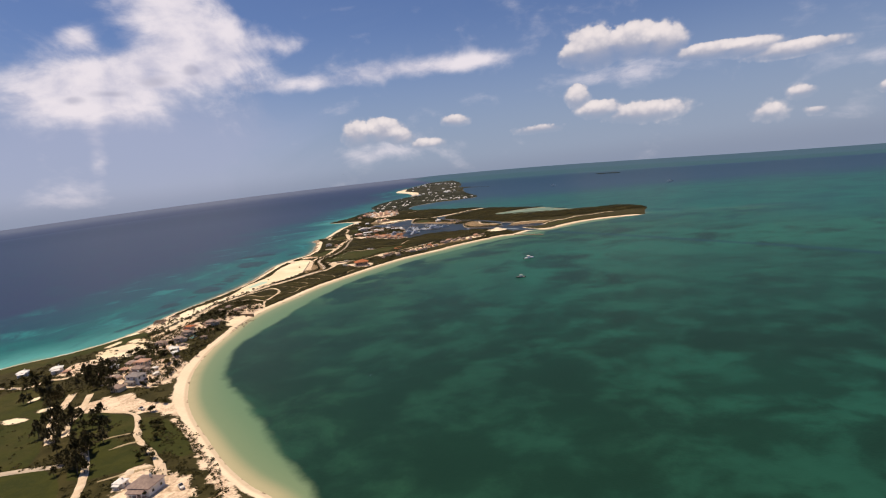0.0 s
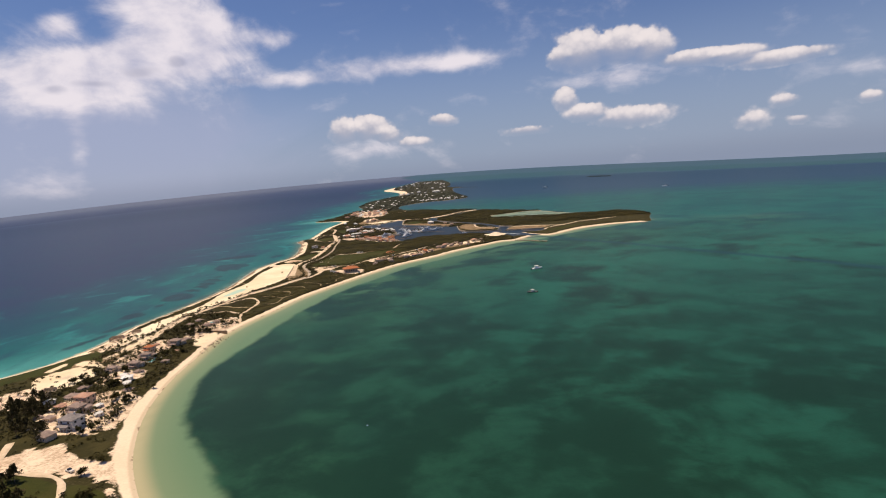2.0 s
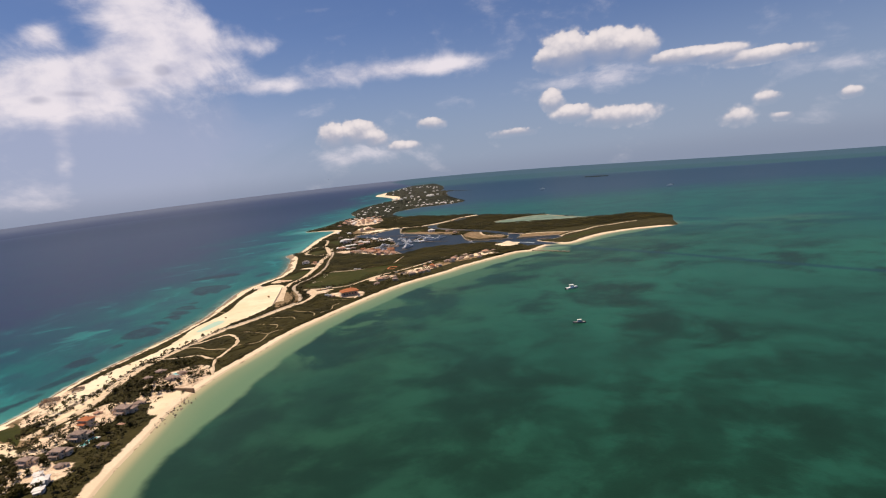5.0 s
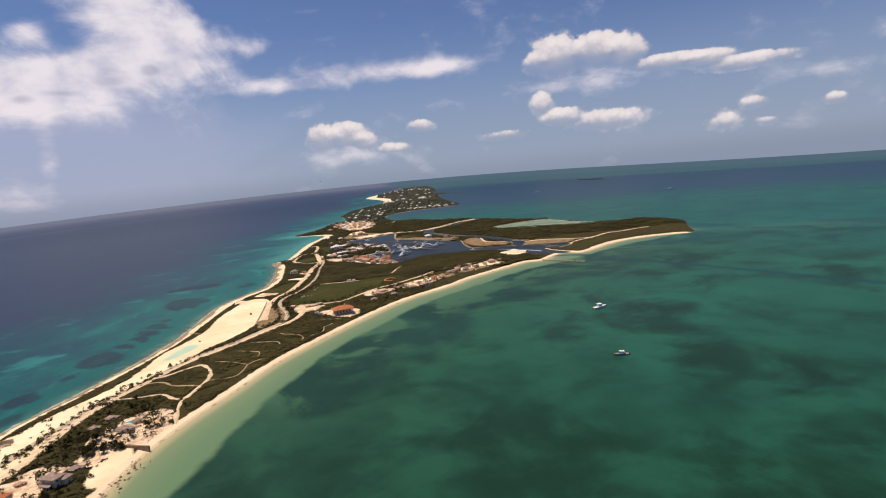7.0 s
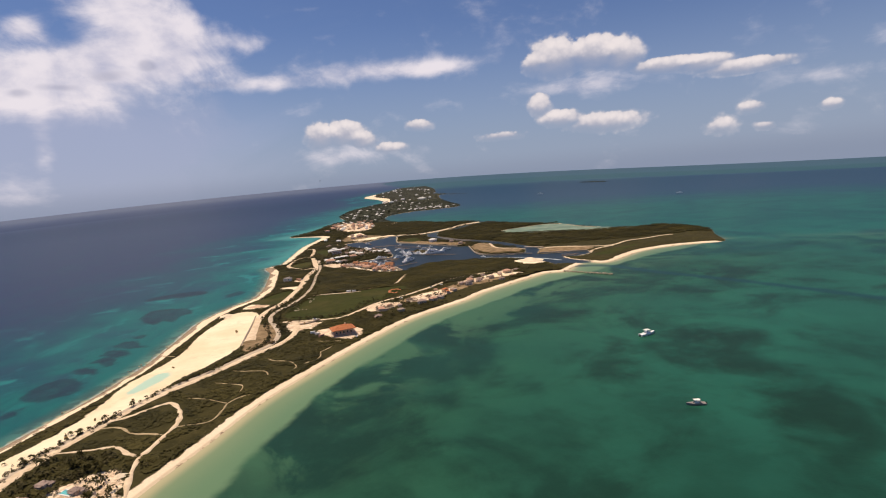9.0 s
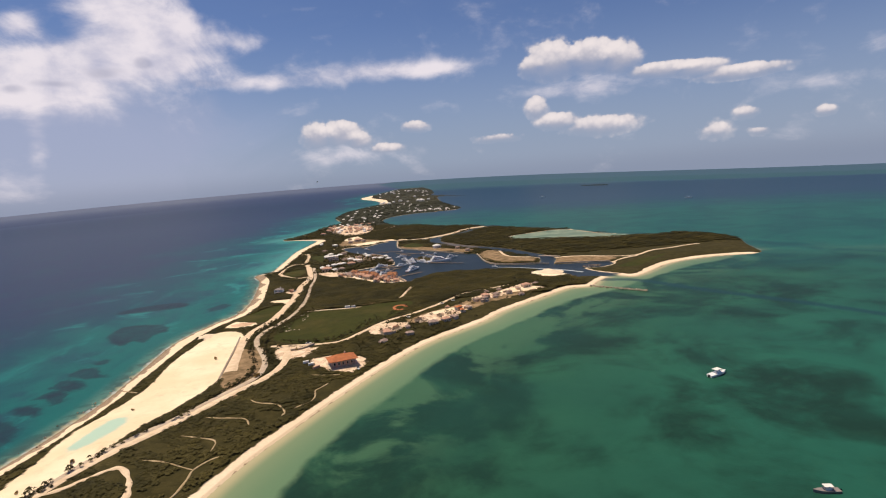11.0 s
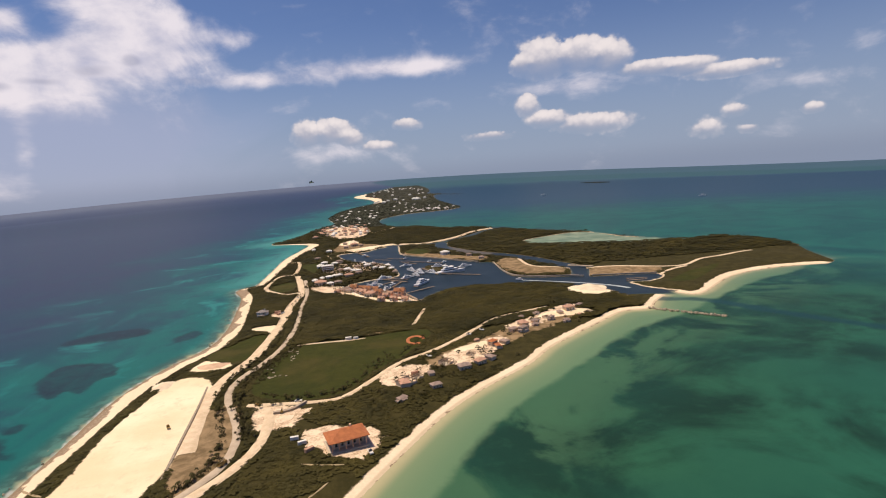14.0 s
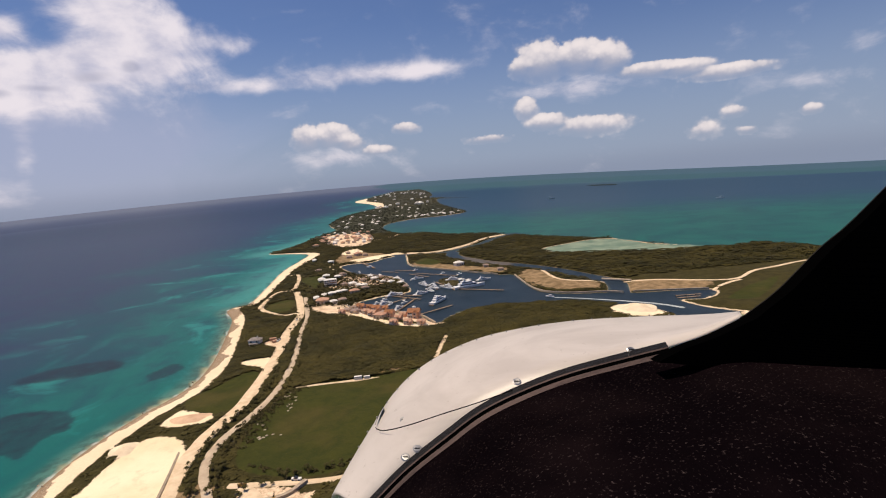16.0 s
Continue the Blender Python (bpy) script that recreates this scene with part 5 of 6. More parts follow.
def gabled(label, roof):
    """A tall narrow waterfront house: a main gable, a cross gable and white verandas on two floors."""
    def ridge(bm, x, y, z, w, d, h, turn, over=0.45, thick=0.2):
        m = Matrix.Translation((x, y, z)) @ Matrix.Rotation(turn, 4, "Z")
        outline = ((-d / 2 - over, -over * h / (d / 2)), (0, h), (d / 2 + over, -over * h / (d / 2)), (d / 2 + over, thick - over * h / (d / 2)), (0, h + thick), (-d / 2 - over, thick - over * h / (d / 2)))
        ends = [[bm.verts.new(m @ Vector((s * (w / 2 + over), p, q))) for p, q in outline] for s in (-1, 1)]
        for i in range(6):
            bm.faces.new((ends[0][i - 1], ends[0][i], ends[1][i], ends[1][i - 1]))
        for e in ends:
            bm.faces.new(e[0:2] + e[4:6])
            bm.faces.new(e[1:5])
        bmesh.ops.recalc_face_normals(bm, faces=bm.faces)
        return bm

    def walls(x, y, w, d, h, top, turn):
        bm = bmesh.new()
        m = Matrix.Translation((x, y, 0)) @ Matrix.Rotation(turn, 4, "Z")
        outline = ((-d / 2, -0.6), (d / 2, -0.6), (d / 2, h), (0, h + top), (-d / 2, h))
        ends = [[bm.verts.new(m @ Vector((s * w / 2, p, q))) for p, q in outline] for s in (-1, 1)]
        for i in range(5):
            bm.faces.new((ends[0][i - 1], ends[0][i], ends[1][i], ends[1][i - 1]))
        bm.faces.new(ends[0])
        bm.faces.new(ends[1][::-1])
        bmesh.ops.recalc_face_normals(bm, faces=bm.faces)
        return bm

    def make():
        root = thing("house", label, "house")
        part("wall", walls(0, 0, 9.0, 5.6, 4.8, 2.3, 0), PINKWALL, root)
        part("roof", ridge(bmesh.new(), 0, 0, 4.8, 9.0, 5.6, 2.3, 0), roof, root)
        part("wall", walls(1.6, -2.6, 4.2, 3.6, 4.6, 1.7, math.pi / 2), PINKWALL, root)
        part("roof", ridge(bmesh.new(), 1.6, -2.6, 4.6, 4.2, 3.6, 1.7, math.pi / 2), roof, root)
        for z in (0.1, 2.5):
            part("balcony", boxes((-2.4, -3.5, z, 3.6, 1.5, 0.18), (-2.4, -4.2, z + 0.18, 3.6, 0.08, 0.75)), WHITE, root)
        for x in (-4.1, -0.7):
            part("column", boxes((x, -4.1, 0.0, 0.22, 0.22, 4.7)), WHITE, root)
        for x, z in ((-3.3, 0.7), (-1.7, 0.7), (-3.3, 3.1), (-1.7, 3.1)):
            window(root, x, -2.8, z, 1.0, 1.4, 0)
        for z in (0.7, 3.0):
            window(root, 1.6, -4.7, z, 1.5, 1.3, 0)
            window(root, 4.5, 0, z, 1.2, 1.3, math.pi / 2)
            window(root, -4.5, 0, z, 1.2, 1.3, -math.pi / 2)
        part("door", boxes((-0.7, -2.83, 0.2, 1.0, 0.12, 2.05)), WOOD, root)
        part("chimney", boxes((2.8, 0.9, 5.4, 0.6, 0.6, 2.3)), STUCCO, root)
        return root

    return make


KINDS = {
    "A": villa(BRONZE, STUCCO, 9.5, 6.5, 5.2, 2, True, "two-storey cream villa with grey-brown hipped roofs"),
    "B": villa(BRONZE, STUCCO, 8.5, 6.0, 3.0, 1, True, "cream bungalow with grey-brown hipped roof and veranda"),
    "C": villa(PALEROOF, WHITE, 6.0, 5.0, 2.8, 1, False, "small white cottage with pale metal roof"),
    "D": villa(TILE, STUCCO, 8.0, 6.0, 4.6, 2, False, "villa with new bare orange roof sheathing"),
    "E": villa(PINKROOF, STUCCO, 8.0, 5.5, 3.0, 1, True, "salmon-roofed villa among palms"),
    "F": villa(SLATE, WHITE, 9.0, 6.5, 4.8, 2, False, "white house with blue-grey roof and columned porch"),
    "G": shell("roofless concrete villa frame under construction on sand"),
    "H": cottage(PALEROOF, "small white-roofed island house in the trees"),
    "I": cottage(PINKROOF, "small pinkish-roofed settlement house on sandy ground"),
    "J": cottage(BRONZE, "small brown-roofed island house in the trees"),
    "P": gabled("two-storey pale marina house with rust-brown gabled roof", RUST),
    "Q": gabled("sandy-pink two-storey marina house with salmon gables", PINKROOF),
    "M": villa(BRONZE, WHITE, 9.5, 8.5, 3.2, 1, False, "white beach house with broad grey-brown hipped roof and veranda"),
    "R": villa(PINKROOF, STUCCO, 8.5, 6.5, 5.0, 2, False, "two-storey cream house with salmon hipped roof"),
    "K": clubhouse, "L": hotel,
}
HOUSES = [  # kind, plan x, plan y, turn, size
    "F -181 294 -20 1.05", "A -189 311 -20 0.80", "R -193 323 -15 0.95", "B -205 332 -15 0.70", "J -185 283 -25 0.80", "C -187 351 20 0.90", "C -184 345 20 0.70", "A -206 370 -15 0.72", "A -195 374 -12 0.82", "A -196 390 -15 0.88", "D -202 406 -15 0.80",
    "B -188 364 -10 0.60", "A -190 417 -18 1.00", "B -179 336 -12 0.60", "C -276 333 20 1.10", "C -254 333 25 1.20", "B -208 345 -15 0.66", "E -203 319 70 0.60", "B -206 308 70 0.57", "C -213 326 0 0.80", "C -193 358 20 0.60", "E -184 402 -15 0.60",
    "B -188 428 -18 0.70", "B -185 461 -25 0.90", "B -183 470 -25 0.70", "B -199 477 -20 0.74", "B -202 467 -20 0.66", "G -246 446 10 0.80", "G -226 344 0 0.80", "G -240 462 20 0.70",
    "K -102 651 18 1.00", "G -75 708 38 1.10", "B -78 688 38 0.82", "G -51 735 38 0.90", "D -19 758 38 0.90", "A 6 779 40 0.82", "B 41 794 40 0.82", "B 26 819 40 0.74",
    "B 17 789 40 0.74", "A 32 801 40 0.66", "E 55 806 40 0.66", "B 13 813 40 0.66", "G 63 809 40 0.70", "E -27 771 38 0.66", "F -191 898 -8 0.95", "M -112 176 -12 1.0", "C -124 181 -10 0.75",
    "L -158 1106 12 1.00", "C -126 1088 20 1.04", "H -133 1097 25 0.98", "H -120 1084 10 0.83", "P -118 977 -35 0.94", "P -111 982 -30 0.77", "P -104 966 -35 1.02", "P -97 969 -25 0.85", "Q -107 946 -35 0.85", "P -93 939 -30 1.02", "Q -86 923 -30 0.85", "P -73 932 -20 1.27",
    "Q -69 906 -20 0.85", "Q -79 908 -25 0.85", "Q -90 910 -30 0.85", "J -123 965 -35 1.10", "J -130 974 -35 1.00", "Q -134 965 -35 0.77", "Q -112 958 -35 0.85", "I -101 936 -30 1.10", "J -116 966 -30 0.80", "J -98 953 -35 0.90", "J -125 984 -35 0.90", "Q -82 936 -25 0.77",
    "C -115 1145 20 1.04", "H -109 1117 30 0.98", "C -104 1147 50 0.88", "B -96 1108 40 1.00", "H -91 1090 40 0.90", "C -84 1116 20 1.12", "H -80 1084 60 0.90", "J -76 1060 80 1.00", "J -122 1118 10 1.00", "J -102 1128 20 1.00", "H -100 1098 20 0.68", "J -142 1100 30 1.00", "C -165 1037 0 1.04", "C -159 1051 10 0.96", "H -151 1053 10 0.90", "H -145 1058 0 0.83",
    "I -156 1014 0 1.20", "H -146 1014 20 0.83", "J -138 1020 20 1.10", "H -140 1060 30 0.83", "I -128 1050 20 1.00", "J -118 1066 20 1.10", "H -170 1173 0 0.98", "H -155 1161 0 0.90", "H -15 1077 30 0.75", "H -8 1070 50 0.68", "J 24 1136 0 1.00", "J 35 1104 0 1.00",
    "A -150 1168 0 1.00", "C -172 1142 0 1.50", "B -186 1226 0 1.00", "C -205 1330 0 1.20", "H -5 1166 20 1.30", "J -152 1330 0 1.2", "I -140 1350 30 1.2", "J -158 1385 10 1.1", "J -128 1340 20 1.0", "H -176 1290 0 1.00",
    "G -69 716 28 0.68", "J -60 701 20 0.79", "I -76 706 100 0.74", "J -61 719 98 0.64", "J -42 723 13 1.02", "G -35 744 53 0.61", "I -32 729 30 0.67", "J -25 734 128 0.82", "D -17 751 98 0.66", "J -11 760 128 0.82", "J 0 782 30 0.86", "I 9 791 100 0.80", "J 19 796 15 0.78", "G 30 806 15 0.59", "J 43 814 100 0.71", "I 52 821 15 0.82", "J 63 829 40 0.74",
    "C -182 316 -20 0.6", "J -198 304 -20 0.7", "E -216 316 40 0.7", "B -226 328 20 0.7", "E -234 332 15 0.7", "C -176 306 -30 0.6", "J -180 380 -10 0.6", "E -205 420 -15 0.6", "E -246 330 30 0.7",
]
HOUSES = [h.split() for h in HOUSES]
at = stand([(float(h[1]), float(h[2])) for h in HOUSES])
for h, p in zip(HOUSES, at):
    s = float(h[4])
    placed(h[0], KINDS[h[0]], Matrix.Translation(p) @ Matrix.Rotation(radians(float(h[3])), 4, "Z") @ Matrix.Diagonal((s, s, s, 1)), group="houses of the cay")

# the settlement and the scattered homes farther along the cay
spots = []
for _ in range(300):
    q = rng.uniform((-232, 1540), (-125, 1790))
    if all(abs(q[0] - o[0]) > 9 or abs(q[1] - o[1]) > 24 for o in spots) and len(spots) < 44:
        spots.append(q)
far_spots = []
for lo, hi, n in (((-262, 1820), (-110, 2500), 14), ((-150, 2050), (150, 2450), 18), ((-200, 2500), (130, 3400), 18), ((-280, 3500), (220, 7500), 34), ((-30, 2080), (130, 2200), 16), ((-180, 2450), (110, 3300), 8), ((-60, 1655), (20, 1700), 6), ((-230, 1900), (-120, 2100), 8)):
    for _ in range(n * 8):
        q = rng.uniform(lo, hi)
        if n and coast(q[None] * U)[0][0] > 8 and all(np.hypot(*(q - o)) > 16 for o in far_spots):
            far_spots.append(q)
            n -= 1
for q in spots + far_spots:
    town = q[1] < 1800
    kind = rng.choice(["H", "I", "I", "J"] if town else ["H"])
    s = rng.uniform(0.8, 1.1) if town else rng.uniform(0.8, 1.35) * float(drawn_in(q[None] * U)[0]) * (1.7 if q[1] > 2900 else 1.0)
    p = stand([q])[0]
    placed(kind, KINDS[kind], Matrix.Translation(p) @ Matrix.Rotation(rng.uniform(0, 3.1), 4, "Z") @ Matrix.Diagonal((s, s, s, 1)), group="far settlement houses")


# ---- boats, docks and harbour works ----
def hull(L, B, H, sheer=0.35):
    """A boat's hull with a raked bow, along +y."""
    bm = bmesh.new()
    rows = []
    for k in range(11):
        u = k / 10
        half = B / 2 * (1 - max(0, (u - 0.45) / 0.55) ** 2.2) * (0.92 + 0.08 * min(1, u * 4))
        top = H * (1 + sheer * u * u)
        rake = max(0, u - 0.8) * L * 0.12
        y = (u - 0.5) * L
        rows.append([bm.verts.new(p) for p in ((0, y - rake, -0.35), (half * 0.75, y - rake * 0.7, -0.1), (half, y, top * 0.6), (half * 1.02, y + rake * 0.3, top),
                                               (0, y + rake * 0.3, top + 0.02), (-half * 1.02, y + rake * 0.3, top), (-half, y, top * 0.6), (-half * 0.75, y - rake * 0.7, -0.1))])
    for a, b in zip(rows, rows[1:]):
        for i in range(8):
            bm.faces.new((a[i], a[(i + 1) % 8], b[(i + 1) % 8], b[i]))
    bm.faces.new(rows[0])
    bm.faces.new(rows[-1][::-1])
    bmesh.ops.recalc_face_normals(bm, faces=bm.faces)
    return bm


def cabin(y, z, w, l, h, rake=0.35):
    """A deckhouse with a raked front and rounded edges."""
    bm = boxes((0, y, z, w, l, h))
    for v in bm.verts:
        if v.co.z > z + h / 2:
            v.co.x *= 0.86
            v.co.y -= rake * h * (1 if v.co.y > y else 0.2)
    bmesh.ops.bevel(bm, geom=list(bm.edges), offset=min(0.12, h * 0.15), segments=2, affect="EDGES")
    return bm


def yacht(L, label, dark=False):
    def make():
        root = thing("yacht", label, "yacht")
        B, H = L * 0.22, L * 0.075
        part("hull", hull(L, B, H), HULL if not dark else SLATE, root, "" if not dark else "dark blue-grey hull")
        part("deckhouse", cabin(-L * 0.06, H * 0.98, B * 0.8, L * 0.55, L * 0.075), HULL, root)
        part("window_band", cabin(-L * 0.055, H * 0.98 + L * 0.025, B * 0.83, L * 0.51, L * 0.028), DARKGLASS, root)
        part("flybridge", cabin(-L * 0.09, H + L * 0.07, B * 0.66, L * 0.34, L * 0.055), HULL, root)
        part("window_band", cabin(-L * 0.08, H + L * 0.088, B * 0.69, L * 0.30, L * 0.022), DARKGLASS, root)
        arch = boxes((-B * 0.25, -L * 0.16, H + L * 0.12, 0.25, L * 0.04, L * 0.05), (B * 0.25, -L * 0.16, H + L * 0.12, 0.25, L * 0.04, L * 0.05), (0, -L * 0.17, H + L * 0.165, B * 0.6, L * 0.05, 0.2))
        part("radar_arch", arch, HULL, root)
        part("mast", tube(bmesh.new(), (0, -L * 0.17, H + L * 0.16), (0, -L * 0.19, H + L * 0.27), 0.12, 0.05), WHITE, root)
        part("swim_platform", boxes((0, -L * 0.52, 0.15, B * 0.8, L * 0.05, 0.2)), WOOD, root)
        for sx in (-1, 1):
            rail = bmesh.new()
            for k in range(5):
                y0 = L * (0.18 + 0.06 * k)
                x0 = sx * B * 0.5 * (1 - max(0, (y0 / L + 0.5 - 0.45) / 0.55) ** 2.2)
                box(rail, x0, y0, H * 1.1, 0.06, 0.06, 0.9)
                box(rail, x0, y0 + L * 0.03, H * 1.1 + 0.88, 0.06, L * 0.06, 0.06)
            part("bow_rail", rail, STEEL, root)
        return root

    return make


def motorboat(L, label, dark=False):
    def make():
        root = thing("motorboat", label, "boat")
        part("hull", hull(L, L * 0.3, L * 0.1, 0.4), HULL if not dark else SLATE, root)
        part("console", cabin(-L * 0.02, L * 0.1, L * 0.17, L * 0.3, L * 0.09), HULL, root)
        part("windscreen", cabin(L * 0.1, L * 0.13, L * 0.15, L * 0.08, L * 0.06, 0.8), DARKGLASS, root)
        part("canopy", boxes((0, -L * 0.05, L * 0.27, L * 0.24, L * 0.34, 0.12)), WHITE, root)
        for sx in (-1, 1):
            for sy in (-0.2, 0.1):
                part("canopy_post", boxes((sx * L * 0.1, sy * L, L * 0.1, 0.07, 0.07, L * 0.17)), STEEL, root)
            part("outboard_motor", cabin(-L * 0.53, 0.1, L * 0.05, L * 0.08, L * 0.12, 0.1), RUBBER, root)
        return root

    return make


def moor(key, maker, x, y, turn, s=1.0, group="boats in the marina"):
    p = fold(np.array([(x * U, y * U)]), np.zeros(1))[0]
    placed(key, maker, Matrix.Translation(p) @ Matrix.Rotation(radians(turn), 4, "Z") @ Matrix.Diagonal((s, s, s, 1)), group=group)


big, mid_size = yacht(24, "large white motor yacht moored stern-to at the marina"), yacht(15, "white motor yacht moored in the marina")
for x, y, turn, s in ((-48, 984, -35, 1.25), (-12, 1034, -75, 1.25), (-22, 1078, -100, 0.7)):
    moor("big", big, x, y, turn, s)
for x, y, turn, s in ((-62, 1024, -60, 1.0), (-48, 1050, 18, 1.1), (-57, 1068, 25, 0.95), (-35, 1040, 35, 1.0), (-85, 970, -30, 0.8), (-98, 994, -35, 0.8), (-88, 1030, -60, 0.9), (-53, 1036, 22, .8), (-60, 1108, -80, 0.65), (8, 1064, -75, 0.8)):
    moor("mid", mid_size, x, y, turn, s * 1.25)
small = motorboat(8, "small white open motorboat with canopy")
for i, (x, y, turn) in enumerate(((-110, 992, -40), (-105, 1000, -40), (-92, 992, -30), (-80, 992, 150), (-72, 968, -30), (-98, 1012, -50), (-84, 1030, 60), (-78, 1060, 80), (-66, 1104, -70), (-80, 1110, 100), (-130, 1190, 10), (-118, 1230, 60), (-60, 1170, -60), (-30, 1126, -45), (-12, 1110, -45))):
    moor("small", small, x, y, turn, 1.0 + 0.14 * (i % 4))
moor("cat", motorboat(13, "white motor launch at anchor in the green bay"), 93, 585, -70, 1, "boats in the bay")
moor("darkboat", motorboat(9, "dark-hulled boat at anchor over seagrass", True), 68, 486, 80, 1, "boats in the bay")
moor("far", motorboat(20, "white boat under way on the distant flats"), 560, 2600, 70, 1.3, "boats in the bay")
moor("far", None, 820, 1900, 60, 0.8, "boats in the bay")


def dock(points, width, label):
    """A plank deck on piles."""
    root = thing("dock", label, "dock")
    p = np.array(points, float) * U
    for a, b in zip(p, p[1:]):
        length, turn = np.hypot(*(b - a)), math.atan2(b[1] - a[1], b[0] - a[0])
        bm = bmesh.new()
        for k in range(max(2, int(length / 1.2))):
            u = (k + 0.5) / max(2, int(length / 1.2))
            q = a + (b - a) * u
            box(bm, q[0], q[1], 0.9, length / max(2, int(length / 1.2)) - 0.06, width, 0.18, turn)
        part("deck", bm, WOOD, root)
        for k in range(int(length / 9) + 1):
            q = a + (b - a) * min(1, k * 9 / length)
            for s in (-1, 1):
                n = np.array((-math.sin(turn), math.cos(turn))) * s * width / 2
                part("pile", tube(bmesh.new(), (q[0] + n[0], q[1] + n[1], -1), (q[0] + n[0], q[1] + n[1], 1.7), 0.17, 0.15), WOOD, root)
    return root


for pts, w in ((((-70, 940), (-38, 962)), 2.2), (((-88, 958), (-70, 1000)), 2.0), (((-108, 978), (-74, 1012)), 2.0), (((-92, 1034), (-62, 1012)), 2.2), (((-62, 1145), (-15, 1100)), 2.2), (((-43, 1076), (-33, 1046)), 2.4),
               (((-30, 1031), (16, 1001)), 2.4), (((-131, 1274), (-111, 1213)), 2.6), (((-92, 1028), (-64, 998)), 2.2), (((-102, 1180), (-80, 1162)), 2.0), (((-68, 1142), (-47, 1110)), 2.0), (((-84, 1180), (-60, 1162)), 2.0), (((137, 906), (156, 905)), 2.2), (((140, 914), (160, 911)), 2.0)):
    dock(pts, w, "weathered timber dock on piles in dark marina water")

# rock jetty at the harbour mouth
root = thing("jetty", "low rubble-stone jetty reaching out at the harbour mouth", "jetty")
a, b = np.array((110, 811)) * U, np.array((146, 772)) * U
rocks = []
for k in range(4):
    random.seed(k)
    bm = bmesh.new()
    bmesh.ops.create_icosphere(bm, subdivisions=1, radius=1)
    for v in bm.verts:
        v.co *= random.uniform(0.75, 1.2)
    me = bpy.data.meshes.new("rock")
    bm.to_mesh(me)
    bm.free()
    me.materials.append(ROCK)
    rocks.append(me)
for k in range(110):
    q = a + (b - a) * (k / 109) + rng.normal(0, 0.9, 2)
    ob = new("rock", rocks[k % 4])
    ob.parent = root
    s = rng.uniform(0.7, 1.3)
    ob.matrix_basis = pose(q[0], q[1], rng.uniform(-0.1, 0.7), *rng.uniform(0, 360, 3)) @ Matrix.Diagonal((s, s * 1.2, s * 0.7, 1))
# broken rock along the ocean waterline
for label, pts, n in (("brown limestone ledge along the surf", [(-229, 770), (-214, 820), (-215, 875), (-225, 940), (-236, 996), (-251, 1034)], 60), ("scattered brown beach rock in the wash", [(-240, 560), (-236, 600), (-232, 640), (-234, 690), (-236, 739)], 40),
                      ("dark toppled stones at the foot of the beach", [(-166, 396), (-165, 412), (-163, 430)], 60)):
    root = thing("beach_rocks", label, "rocks")
    for q in along(pts, n, 2.6):
        ob = new("rock", rocks[int(rng.integers(4))])
        ob.parent = root
        s = rng.uniform(0.2, 0.62)
        ob.matrix_basis = pose(q[0], q[1], 0.1, *rng.uniform(0, 360, 3)) @ Matrix.Diagonal((s * 1.5, s * 1.5, s * 0.5, 1))


def wall_along(name, points, width, height, base, material, label, category):
    line = spline(points)
    d = np.gradient(line, axis=0)
    d /= np.linalg.norm(d, axis=1)[:, None]
    n = np.column_stack([-d[:, 1], d[:, 0]]) * width / 2
    bm = bmesh.new()
    rows = []
    for p, o in zip(line, n):
        rows.append([bm.verts.new((*q, z)) for q, z in ((p - o, base), (p - o * 0.9, base + height), (p + o * 0.9, base + height), (p + o, base))])
    for r0, r1 in zip(rows, rows[1:]):
        for i in range(3):
            bm.faces.new((r0[i], r0[i + 1], r1[i + 1], r1[i]))
    bm.faces.new(rows[0])
    bm.faces.new(rows[-1][::-1])
    bmesh.ops.recalc_face_normals(bm, faces=bm.faces)
    return tagged(part(name, bm, material), label, category, kind="structure")


for pts in ([(-67, 1300), (-66, 1229), (-54, 1191), (-16, 1142), (28, 1087)], [(44, 1073), (45, 993), (65, 965), (97, 954), (110, 945)], [(118, 944), (144, 937), (177, 927)],
            [(-58, 911), (-70, 944), (-88, 960), (-108, 979), (-126, 1011)], [(-71, 1042), (-76, 1091), (-92, 1137), (-127, 1174)]):
    wall_along("quay_wall", pts, 1.0, 3.0, -1.3, CONCRETE, "pale concrete quay edging the harbour water", "quay")
wall_along("retaining_wall", [(-188, 448), (-176, 444), (-164, 440)], 0.8, 3.0, 0.0, WOOD, "long brown timber retaining wall on the beach lot", "wall")
wall_along("retaining_wall", [(-132, 1000), (-112, 945), (-92, 912), (-64, 903)], 0.9, 2.4, 0.6, WHITE, "low white wall round the marina village", "wall")
wall_along("sand_berm", [(-172, 640), (-176, 668), (-182, 712), (-186, 738)], 1.3, 1.0, 1.6, ROCK, "low spoil ridge across the sand fill", "berm")
wall_along("sand_berm", [(-140, 690), (-132, 692), (-126, 700)], 2.0, 2.4, 1.2, ROCK, "low dark spoil ridge beside the track", "berm")
wall_along("bridge", [(114, 1003), (124, 994), (135, 984)], 3.2, 1.0, 1.6, CONCRETE, "flat concrete bridge over the canal", "bridge")


